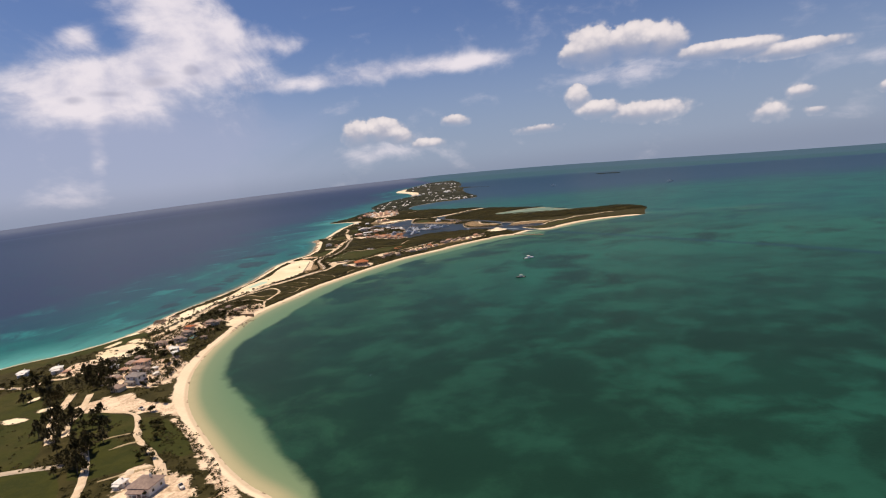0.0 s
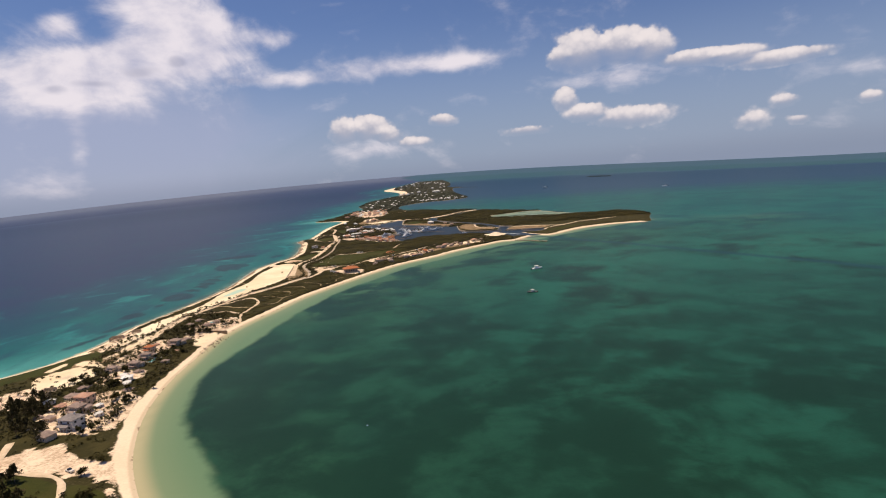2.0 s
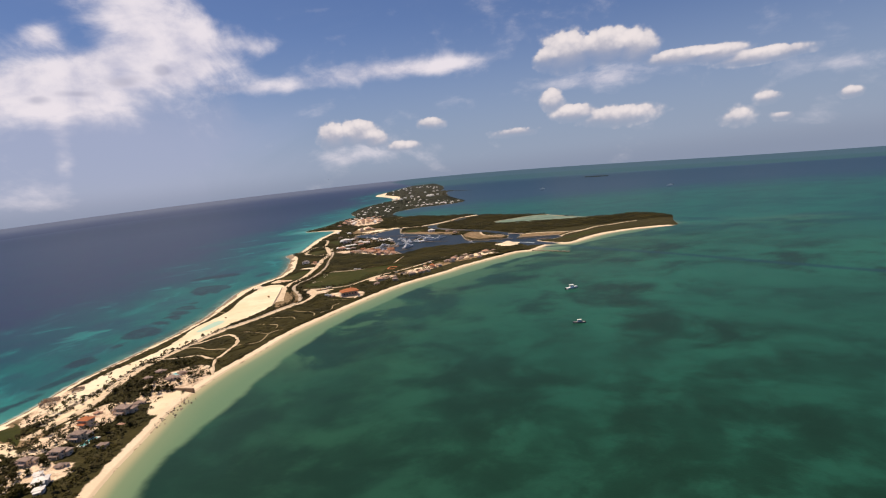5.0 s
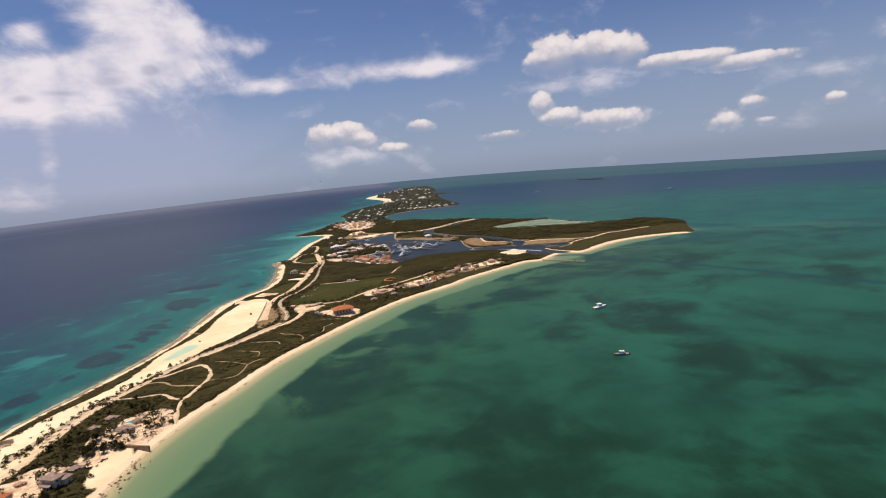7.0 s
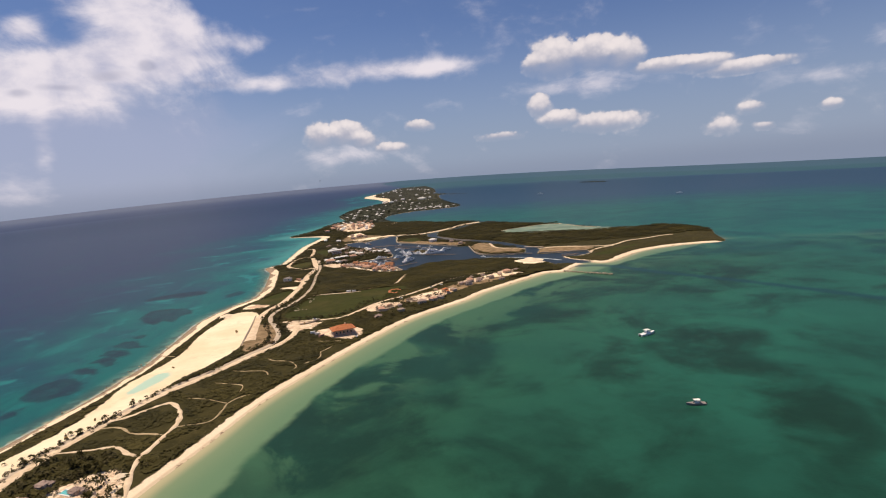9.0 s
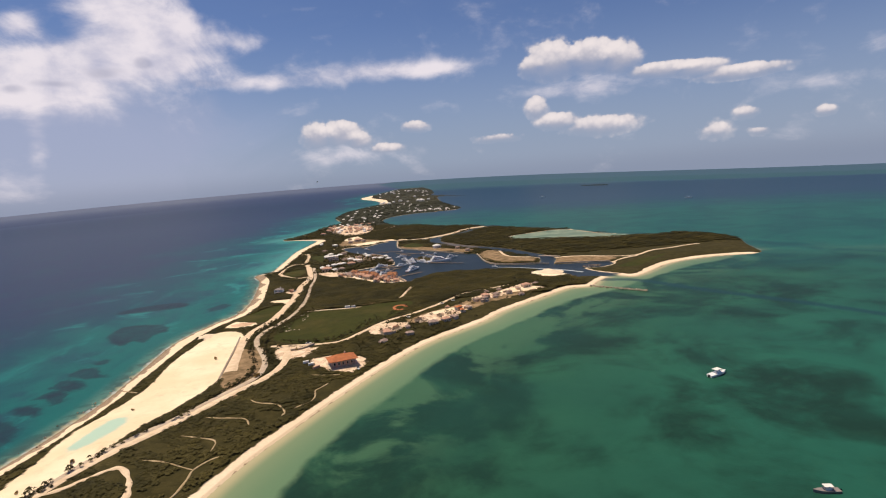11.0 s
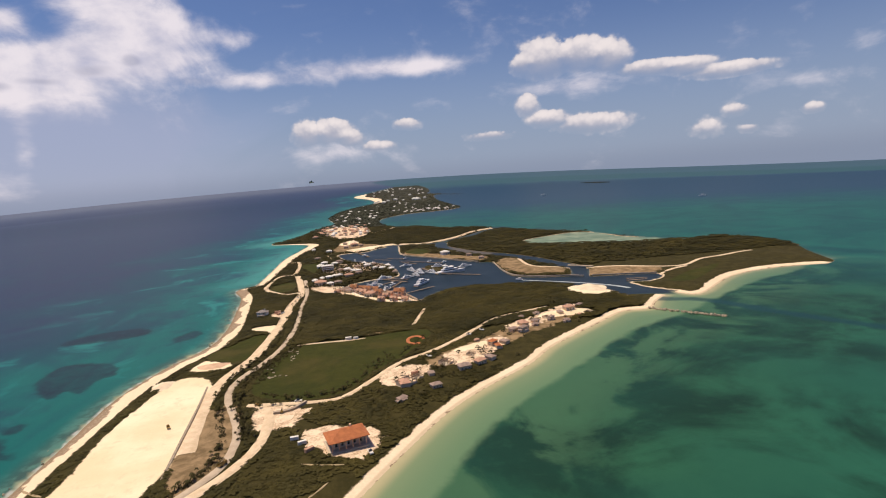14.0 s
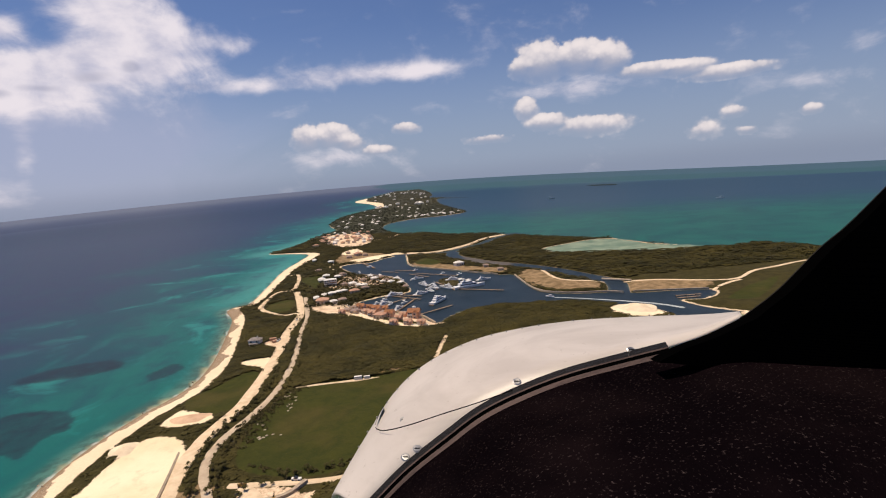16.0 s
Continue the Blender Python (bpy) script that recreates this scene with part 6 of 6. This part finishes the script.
def mound(x, y, rx, ry, h, material, name, label):
    bm = bmesh.new()
    rows = []
    base = stand([(x, y)])[0]
    for k in range(8):
        t = k / 7
        rows.append([bm.verts.new(base + Vector((rx * t * math.cos(a) * (1 + 0.15 * math.sin(3 * a + k)), ry * t * math.sin(a) * (1 + 0.12 * math.cos(2 * a)), h * (math.cos(t * math.pi) + 1) / 2 - 0.25 + 0.2 * math.sin(5 * a + 2 * k) * (1 - t))))
                     for a in (i * math.pi / 12 for i in range(24))])
    for r0, r1 in zip(rows, rows[1:]):
        for i in range(24):
            bm.faces.new((r0[i], r0[(i + 1) % 24], r1[(i + 1) % 24], r1[i]))
    bmesh.ops.remove_doubles(bm, verts=bm.verts, dist=0.001)
    bmesh.ops.recalc_face_normals(bm, faces=bm.faces)
    return tagged(part(name, bm, material, smooth=True), label, "sand")


SANDY = plain("loose_white_sand", (0.80, 0.68, 0.51), (0.66, 0.53, 0.38), 0.15, 0.95, gloss=0.1)
CLAY = plain("peach_sand", (0.66, 0.46, 0.32), (0.50, 0.33, 0.22), 0.2, 0.95, gloss=0.1)
mound(92, 886, 17, 20, 4.5, SANDY, "sand_heap", "big bright heap of dredged sand by the inlet")
mound(-194, 773, 12, 9, 1.8, CLAY, "sand_heap", "low heap of pinkish-brown sand beside the track")
mound(-214, 748, 9, 12, 2.5, SANDY, "sand_heap", "bulldozed shoulder of white sand fill")
mound(-146, 1420, 8, 22, 4, SANDY, "sand_heap", "pale dredge heap behind the marina")
for x, y, rx, ry in ((-238, 432, 5, 4), (-232, 368, 5, 6), (-126, 190, 3, 3), (-172, 480, 4, 3), (-133, 684, 6, 4)):
    mound(x, y, rx, ry, 1.3, SANDY, "sand_heap", "small builders' heap of pale sand")


def pool(x, y, w, d, turn, label, rim=True):
    root = thing("pool", label, "pool")
    p = stand([(x, y)])[0]
    root.matrix_basis = Matrix.Translation(p) @ Matrix.Rotation(radians(turn), 4, "Z")
    if rim:
        part("coping", boxes((0, -d / 2, -0.3, w + 1, 0.6, 0.6), (0, d / 2, -0.3, w + 1, 0.6, 0.6), (-w / 2, 0, -0.3, 0.6, d, 0.6), (w / 2, 0, -0.3, 0.6, d, 0.6)), WHITE, root)
    part("water", boxes((0, 0, -0.3, w, d, 0.5)), POOLWATER, root)


pool(-190, 386, 4, 10, -15, "narrow blue swimming pool beside a villa")
pool(-186, 470, 7, 3.5, -25, "blue swimming pool behind the beach villa")

# ---- vehicles and yard clutter ----
def truck():
    root = thing("dump_truck", "dusty yellow dump truck on the white sand fill", "truck")
    part("chassis", boxes((0, 0, 0.6, 1.6, 6.0, 0.35)), STEEL, root)
    bed = boxes((0, -1.0, 0.95, 2.3, 3.7, 0.15), (-1.1, -1.0, 1.1, 0.12, 3.7, 1.0), (1.1, -1.0, 1.1, 0.12, 3.7, 1.0), (0, 0.8, 1.1, 2.3, 0.12, 1.3))
    part("bed", bed, YELLOW, root)
    c = part("cab", cabin(2.1, 0.9, 2.1, 1.7, 1.7, 0.15), YELLOW, root)
    part("windscreen", boxes((0, 2.86, 1.7, 1.6, 0.1, 0.7)), DARKGLASS, c)
    for x in (-1.0, 1.0):
        for y in (-2.2, -1.0, 2.0):
            part("wheel", tube(bmesh.new(), (x - 0.2, y, 0.5), (x + 0.2, y, 0.5), 0.5, 0.5, 14), RUBBER, root)
    return root


def excavator():
    root = thing("excavator", "yellow tracked excavator beside a spoil heap", "excavator")
    for x in (-0.9, 0.9):
        part("track", cabin(0, 0, 0.5, 3.4, 0.8, 0.0), RUBBER, root)
        root.children[-1].location.x = x
    part("body", cabin(-0.4, 0.9, 2.2, 2.6, 1.1, 0.1), YELLOW, root)
    part("cab", cabin(0.5, 1.0, 0.9, 1.2, 1.7, 0.2), DARKGLASS, root)
    part("boom", tube(bmesh.new(), (0.4, 0.8, 1.6), (0.4, 3.2, 3.6), 0.25, 0.2, 6), YELLOW, root)
    part("stick", tube(bmesh.new(), (0.4, 3.2, 3.6), (0.4, 4.8, 1.6), 0.2, 0.15, 6), YELLOW, root)
    part("bucket", cabin(4.9, 0.7, 0.9, 0.8, 0.9, 0.4), STEEL, root)
    return root


def car():
    root = thing("car", "parked pale pickup on the sandy track", "car")
    part("body", cabin(0, 0.35, 1.7, 4.3, 0.65, 0.05), WHITE, root)
    part("cab", cabin(0.2, 0.95, 1.5, 1.7, 0.6, 0.5), DARKGLASS, root)
    for x in (-0.8, 0.8):
        for y in (-1.35, 1.35):
            part("wheel", tube(bmesh.new(), (x - 0.1, y, 0.33), (x + 0.1, y, 0.33), 0.33, 0.33, 12), RUBBER, root)
    return root


def container(material, label):
    def make():
        root = thing("container", label, "container")
        body_ = bmesh.new()
        box(body_, 0, 0, 0.1, 6.0, 2.4, 2.5)
        part("body", body_, material, root)
        for k in range(14):
            part("rib", boxes((-2.8 + k * 0.43, -1.23, 0.2, 0.12, 0.06, 2.3)), material, root)
        part("door", boxes((3.03, 0, 0.2, 0.06, 2.2, 2.3)), STEEL, root)
        return root

    return make


for key, maker, spots3 in (("truck", truck, ((-188, 688, 30, 0.6), (-205, 612, 60, 0.6), (-214, 540, 20, 0.6), (-150, 702, 80, 1), (-151, 646, -30, 1.3))), ("digger", excavator, ((-216, 520, 40, 0.7), (-223, 470, 100, 0.7), (-136, 690, 10, 1), (-205, 560, 200, 0.9))),
                           ("car", car, ((-130, 702, 80, 1), (-92, 642, 20, 1), (-172, 962, 0, 1), (-60, 750, 40, 1), (-204, 316, 10, 1), (-156, 253, 60, 1), (-100, 176, 40, 1), (-176, 902, 0, 1), (-175, 905, 10, 1), (-20, 792, 40, 1), (-30, 786, 40, 1))),
                           ("white_box", container(WHITE, "long white storage container at the field's edge"), ((-112, 803, 2, 0.8), (-107, 803, 2, 0.8), (-121, 655, 20, 0.8), (-125, 660, 10, 0.8))),
                           ("brown_box", container(PINKROOF, "weathered reddish storage container in a building yard"), ((-180, 905, 5, 0.9), (-178, 900, 60, 0.8), (-117, 648, 40, 0.8), (-70, 722, 30, 0.8)))):
    for x, y, turn, s in spots3:
        p = stand([(x, y)])[0] + Vector((0, 0, 0.12))
        placed(key, maker, Matrix.Translation(p) @ Matrix.Rotation(radians(turn), 4, "Z") @ Matrix.Diagonal((s, s, s, 1)), group="site vehicles and containers")

# clay ring at the end of the playing field, and pale slabs left on the turf
bm = bmesh.new()
base = stand([(-66, 786)])[0] + Vector((0, 0, 0.12))
ring = [[bm.verts.new(base + Vector((r * math.cos(a), r * 1.5 * math.sin(a), z))) for a in (i * math.pi / 20 for i in range(34))] for r, z in ((4.6, 0), (5.2, 0.25), (6.6, 0.25), (7.2, 0))]
for r0, r1 in zip(ring, ring[1:]):
    for i in range(33):
        bm.faces.new((r0[i], r0[i + 1], r1[i + 1], r1[i]))
tagged(part("clay_ring", bm, TILE), "open ring of orange clay at the end of the lawn", "path", kind="structure")
slab_mesh = None
for q in along([(-148, 792), (-146, 770), (-152, 752), (-146, 740)], 22, 2.6):
    p = grounded(q)[0]
    if slab_mesh is None:
        bm = boxes((0, 0, -0.1, 1.6, 1.0, 0.35))
        bmesh.ops.bevel(bm, geom=list(bm.edges), offset=0.08, segments=1, affect="EDGES")
        slab_mesh = tagged(part("stone_slab", bm, CONCRETE), "pale loose stone slab lying on turf", "stone", "slabs on the field")
        slab_mesh.matrix_basis = Matrix.Translation(p)
    else:
        copy_thing(slab_mesh, Matrix.Translation(p) @ Matrix.Rotation(rng.uniform(0, 6), 4, "Z") @ Matrix.Diagonal((rng.uniform(0.5, 1.5), rng.uniform(0.5, 1.2), 1, 1)))
# low planted rows round the field
verge = np.vstack([along([(-198, 562), (-176, 604), (-160, 634), (-157, 662), (-166, 694), (-174, 716), (-175, 745), (-170, 768), (-164, 790), (-163, 815), (-163, 840)], 330, 1.3), along([(-147, 668), (-156, 692), (-163, 714), (-165, 742), (-159, 766), (-151, 795), (-151, 850), (-158, 920), (-161, 980)], 330, 1.5), along([(-232, 400), (-224, 440), (-222, 490), (-204, 545)], 200, 1.6)])
bushes("hedge", verge, (0.5, 1.3), (0.6, 2.0), 14, (0.5, 1.0), PINE, "dark young shrubs along the winding road")
hedge = np.vstack([along([(-150, 716), (-130, 708), (-108, 712), (-94, 735), (-76, 762), (-62, 790)], 120, 1.2), along([(-158, 735), (-154, 772), (-142, 796)], 160, 2.2), along([(-96, 740), (-86, 752), (-84, 764)], 40, 3.0)])
bushes("hedge", hedge, (0.5, 1.1), (0.6, 1.8), 14, (0.4, 0.8), PINE, "small dark bushes planted round the field")
wild_lawn = np.vstack([along([(-226, 250), (-205, 240), (-190, 212)], 30, 5.0), along([(-190, 204), (-170, 205), (-160, 204)], 70, 1.6), along([(-146, 226), (-128, 206), (-114, 186)], 60, 3.0), along([(-142, 240), (-120, 208), (-97, 180)], 120, 2.0), along([(-131, 235), (-113, 213), (-99, 195), (-82, 169)], 150, 1.6), along([(-178, 248), (-160, 236), (-166, 215)], 30, 3.0)])
bushes("hedge", wild_lawn, (0.4, 1.2), (0.4, 1.6), 14, (0.35, 0.8), SCRUB, "low bushes dotted over the rough grass")

# gardens and palms between the villas
q = rng.uniform(np.array((-275, 280)) * U, np.array((-160, 500)) * U, (2600, 2))
e, made, pond = coast(q)
q = q[e > 11]
q = q[union(q, LAWNS) < -1]
houses_at = np.array([(float(h[1]), float(h[2])) for h in HOUSES]) * U
q = q[np.hypot(q[:, None, 0] - houses_at[:, 0], q[:, None, 1] - houses_at[:, 1]).min(1) > 5.5]
u = union(q, SANDS)
q = q[(u < 4) | (rng.uniform(0, 1, len(q)) < 0.22)]
bushes("hedge", q[:750], (0.5, 1.5), (0.5, 1.8), 16, (0.5, 1.0), SCRUB, "garden shrubs between the beach villas")

# foam trail of a launch in the entrance channel
moor("launch", motorboat(9, "white launch under way in the harbour channel"), 48, 958, 50, 1, "boats in the bay")
trail = spline([(51, 955), (83, 931), (114, 902), (128, 880)])
d = np.gradient(trail, axis=0)
d /= np.linalg.norm(d, axis=1)[:, None]
n = np.column_stack([-d[:, 1], d[:, 0]])
bm = bmesh.new()
foam_rows = []
for i, (p, o) in enumerate(zip(trail, n)):
    w = 1.0 + 1.3 * i / len(trail)
    foam_rows.append([bm.verts.new((*(p + o * side * w), z)) for side, z in ((-1, 0.01), (-0.5, 0.12), (0.5, 0.12), (1, 0.01))])
for r0, r1 in zip(foam_rows, foam_rows[1:]):
    for i in range(3):
        bm.faces.new((r0[i], r0[i + 1], r1[i + 1], r1[i]))
FOAM = plain("churned_foam", (0.55, 0.58, 0.58), (0.14, 0.19, 0.22), 1.2, 0.8)
tagged(part("wake", bm, FOAM), "churned white foam trail on channel water", "wake", kind="structure")

# thickets between the marina houses
q = rng.uniform(np.array((-172, 1000)) * U, np.array((-78, 1190)) * U, (1500, 2))
e, made, pond = coast(q)
q = q[(e > 4) & (np.hypot(q[:, None, 0] - houses_at[:, 0], q[:, None, 1] - houses_at[:, 1]).min(1) > 5)]
q = np.vstack([q, along([(-134, 990), (-120, 985), (-104, 975), (-112, 950), (-96, 930)], 60, 7.0)])
bushes("hedge", q, (0.8, 2.2), (1.6, 4.0), 16, (0.9, 1.7), PINE, "dark palms and shrubs crowded round the marina houses")

# small wooded islet between the yacht berths
bm = bmesh.new()
outline = np.array([(-39, 1086), (-29, 1096), (-19, 1085), (-20, 1056), (-29, 1046), (-36, 1062)], float)
edge_line = spline(outline, True)
middle = edge_line.mean(0)
rings = []
for k, z in ((1.0, -0.6), (0.97, 0.55), (0.6, 0.9), (0.25, 1.05)):
    flat = middle + (edge_line - middle) * k
    rings.append([bm.verts.new(p) for p in fold(flat, np.full(len(flat), z))])
for r0, r1 in zip(rings, rings[1:]):
    for i in range(len(r0)):
        bm.faces.new((r0[i - 1], r0[i], r1[i], r1[i - 1]))
bm.faces.new(rings[-1])
bmesh.ops.recalc_face_normals(bm, faces=bm.faces)
tagged(part("islet", bm, plain("dark_soil", (0.075, 0.062, 0.028), (0.045, 0.038, 0.016), 0.3, 0.95, gloss=0.1)), "small low islet between the yacht berths", "islet", kind="structure")
q = middle + (edge_line[rng.integers(0, len(edge_line), 260)] - middle) * np.sqrt(rng.uniform(0, 0.75, (260, 1)))
bushes("islet_thicket", q, (1.0, 2.2), (1.5, 3.2), 14, (0.9, 1.7), PINE, "dark trees crowding the harbour islet")

# taller thickets crowding the villa plots
q = np.vstack([rng.uniform(np.array((-232, 290)) * U, np.array((-164, 500)) * U, (700, 2)), along([(-92, 700), (-70, 714), (-40, 742), (0, 780), (40, 812), (70, 832)], 420, 11.0)])
e, made, pond = coast(q)
q = q[(e > strand_width(q, made, pond) + 2) & (union(q, SANDS) < -0.5) & (np.hypot(q[:, None, 0] - houses_at[:, 0], q[:, None, 1] - houses_at[:, 1]).min(1) > 6.5)]
for _, line, half, _, _ in ROADS:
    q = q[distance(q, line) > half + 1.5]
bushes("thicket", q[:420], (0.9, 2.2), (1.6, 4.0), 20, (0.7, 1.4), PINE, "dark seagrape and palm thickets between villas")


# ---- the aeroplane's nose and windscreen, as they stand at the end of the flight ----
NOSE_AT = pose(-94.32, 556.57, 121.56, 82.55, 4.67, -6.02)  # x right, y up, -z ahead


def curve(points, n=6):
    """A smooth line through points in space."""
    p = [Vector(q) for q in points]
    out = []
    for i in range(len(p) - 1):
        a, b, c, d = p[max(i - 1, 0)], p[i], p[i + 1], p[min(i + 2, len(p) - 1)]
        for k in range(n):
            s = k / n
            out.append(0.5 * (2 * b + (c - a) * s + (2 * a - 5 * b + 4 * c - d) * s * s + (3 * b - a - 3 * c + d) * s ** 3))
    return out + [p[-1]]


def skin(rows, thick=0.0):
    """A sheet over several lines, with some thickness below it."""
    bm = bmesh.new()
    v = [[bm.verts.new(p) for p in r] for r in rows]
    for a, b in zip(v, v[1:]):
        for i in range(len(a) - 1):
            bm.faces.new((a[i], a[i + 1], b[i + 1], b[i]))
    bmesh.ops.recalc_face_normals(bm, faces=bm.faces)
    if thick:
        bmesh.ops.solidify(bm, geom=list(bm.faces), thickness=thick)
    return bm


def cowl_paint(n):
    at = n.add("ShaderNodeTexCoord").outputs["Object"]
    grime, fine = n.noise(at, 3.0, 5, 0.6, 0.6), n.noise(at, 60.0, 3)
    c = n.mix(n.step(grime, 0.40, 0.70, 0.0, 0.7), (0.54, 0.50, 0.47), (0.38, 0.345, 0.32))
    return {"Base Color": n.mix(n.step(fine, 0.66, 0.72, 0.0, 0.5), c, (0.30, 0.26, 0.23)), "Roughness": 0.42, "Specular IOR Level": 0.4, "Bump": (grime, 0.08, 0.01)}


def vinyl(n):
    at = n.add("ShaderNodeTexCoord").outputs["Object"]
    grain, dust, streak = n.noise(at, 90.0, 4, 0.6, 1.5), n.noise(at, 230.0, 3), n.noise(at, 4.0, 3)
    c = n.mix(n.step(streak, 0.4, 0.7), (0.0026, 0.0016, 0.0024), (0.0060, 0.0036, 0.0044))
    return {"Base Color": n.mix(n.step(dust, 0.60, 0.74, 0.0, 0.7), c, (0.060, 0.045, 0.046)), "Roughness": 0.9, "Specular IOR Level": 0.0, "Bump": (grain, 0.5, 0.003)}


COWL, VINYL = finish("chalky_white_aircraft_paint", cowl_paint), finish("dusty_black_vinyl", vinyl)
# near-black base colour holds the shade of the unlit cabin
BLACK = finish("unlit_cabin_black", lambda n: {"Base Color": (0.0008, 0.0008, 0.0009), "Roughness": 0.9, "Specular IOR Level": 0.0})
SEAL = plain("black_seal", (0.010, 0.009, 0.009), None, 30.0, 0.6, gloss=0.1)
LEDGE = plain("dusty_brown_ledge", (0.10, 0.072, 0.066), (0.045, 0.033, 0.032), 18.0, 0.9, gloss=0.05)


def seen(x, y, depth):
    """A place in the aeroplane, from its bearing across and down (thousandths) and its distance ahead."""
    return Vector((x / 1000 * depth, -y / 1000 * depth, -depth))


plane = tagged(new("aircraft_nose"), "chalky white aircraft nose seen over a dusty black glareshield", "aircraft")
plane.matrix_basis = NOSE_AT @ Matrix.Scale(0.36, 4)
crest = [(-206, 490), (-184, 432), (-141, 346), (-88, 264), (-25, 209), (59, 169), (143, 148), (238, 134), (343, 127), (454, 123), (556, 122)]
foot = [(-152, 490), (-125, 462), (-67, 404), (6, 346), (69, 299), (143, 262), (227, 230), (322, 204), (417, 180), (490, 155), (556, 122)]
tops, feet = curve([seen(x, y, 2.2 - 0.13 * max(0, 5 - i)) for i, (x, y) in enumerate(crest)]), curve([seen(x, y, 1.3) for x, y in foot])
rows = []
for k in range(9):
    t = k / 8
    rows.append([f.lerp(c, t) + Vector((-0.03, 0.05, 0)) * math.sin(t * math.pi) * (1 - 0.8 * i / len(tops)) for i, (f, c) in enumerate(zip(feet, tops))])
rows.append([c + Vector((0.02, -0.25, -0.35)) for c in tops])
part("cowling", skin(rows, 0.01), COWL, plane, "chalky white painted metal cowling", True)


def on_cowl(x, y, lift=0.985):
    """A place just above the cowling at a bearing."""
    p = min((q for r in rows[:9] for q in r), key=lambda q: (q.x / -q.z * 1000 - x) ** 2 + (-q.y / -q.z * 1000 - y) ** 2)
    return seen(x, y, -p.z * lift)


for x, y in ((-110, 306), (-73, 318), (138, 247), (351, 188), (-48, 372), (-70, 388)):
    bm = tube(bmesh.new(), (0, 0, -0.001), (0, 0, 0.001), 0.011, 0.008, 16)
    bmesh.ops.transform(bm, matrix=Matrix.Translation(on_cowl(x, y)) @ Matrix.Rotation(radians(-55), 4, "X"), verts=bm.verts)
    f = part("fastener", bm, STEEL, plane, "round steel fastener")
    bm = boxes((0, 0, 0.001, 0.013, 0.002, 0.001))
    bmesh.ops.transform(bm, matrix=Matrix.Translation(on_cowl(x, y)) @ Matrix.Rotation(radians(-55), 4, "X"), verts=bm.verts)
    part("slot", bm, SEAL, f)
seam_at = [(-112, 292), (-126, 326), (-119, 336), (-100, 336), (-60, 326), (0, 306), (60, 287), (130, 262)]
seam = [curve([on_cowl(x, y + d, 0.975) for x, y in seam_at], 5) for d in (0, 2.2)]
part("panel_seam", skin(seam), SEAL, plane, "thin dark panel seam")
rivet = None
for i in range(4, len(tops) - 8, 2):
    p = rows[7][i] + Vector((0, 0.006, 0.01))
    if rivet is None:
        bm = bmesh.new()
        bmesh.ops.create_icosphere(bm, subdivisions=1, radius=0.0035)
        rivet = part("rivet", bm, STEEL, plane)
        rivet.location = p
    else:
        o = new("rivet", rivet.data)
        o.parent, o.location = plane, p
# seal_channel is a solid strip; its black stands for the gap's shade
for name, off0, off1, d0, d1, material, label in (("windscreen_seal", -3, 7, 1.28, 1.25, SEAL, "black rubber windscreen seal"), ("seal_lip", 7, 10, 1.25, 1.24, LEDGE, "thin lighter lip of the seal"),
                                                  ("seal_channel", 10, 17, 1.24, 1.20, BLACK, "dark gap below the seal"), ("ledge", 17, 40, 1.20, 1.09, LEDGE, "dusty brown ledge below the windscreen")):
    a = curve([seen(x + off0 * 0.5, y + off0 * 0.9, d0) for x, y in foot[:9]])
    b = curve([seen(x + off1 * 0.5, y + off1 * 0.9, d1) for x, y in foot[:9]])
    part(name, skin([a, b], 0.006), material, plane, label)
rim = [(x + 19, y + 35) for x, y in foot[:9]] + [(512, 189), (680, 192), (900, 198)]
rear = [(-130 + 110 * i, 800) for i in range(12)]
a, b = curve([seen(x, y, 1.08) for x, y in rim]), curve([seen(x, y, 0.42) for x, y in rear])
part("glareshield", skin([[p.lerp(q, k / 8) + Vector((0, 0.02, 0)) * math.sin(k / 8 * math.pi) for p, q in zip(a, b)] for k in range(9)], 0.02), VINYL, plane, "dusty black textured vinyl glareshield", True)
inner = curve([seen(x, y, 1.0) for x, y in ((860, -150), (760, -50), (701, 0), (627, 74), (575, 115), (548, 132), (490, 160), (430, 182), (385, 205))])
outer = curve([seen(x, y, 0.95) for x, y in ((1100, -150), (1100, -50), (1100, 0), (1100, 74), (1100, 115), (1100, 160), (1100, 200), (1100, 240), (1100, 260))])
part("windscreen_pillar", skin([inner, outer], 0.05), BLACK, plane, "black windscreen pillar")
edge_line = [p + Vector((-0.0015, 0.0015, 0.001)) for p in inner[:30]]
part("pillar_edge", skin([edge_line, inner[:30]], 0.002), SEAL, plane, "thin worn edge of the pillar")
for x, y, w, h in ((345, 222, 0.035, 0.012), (450, 190, 0.04, 0.012)):
    p = seen(x, y, 1.04)
    part("clip", boxes((p.x, p.z, p.y, w, 0.02, h)), LEDGE, plane, "small worn metal clip")
    plane.children[-1].data.transform(Matrix(((1, 0, 0, 0), (0, 0, 1, 0), (0, 1, 0, 0), (0, 0, 0, 1))))
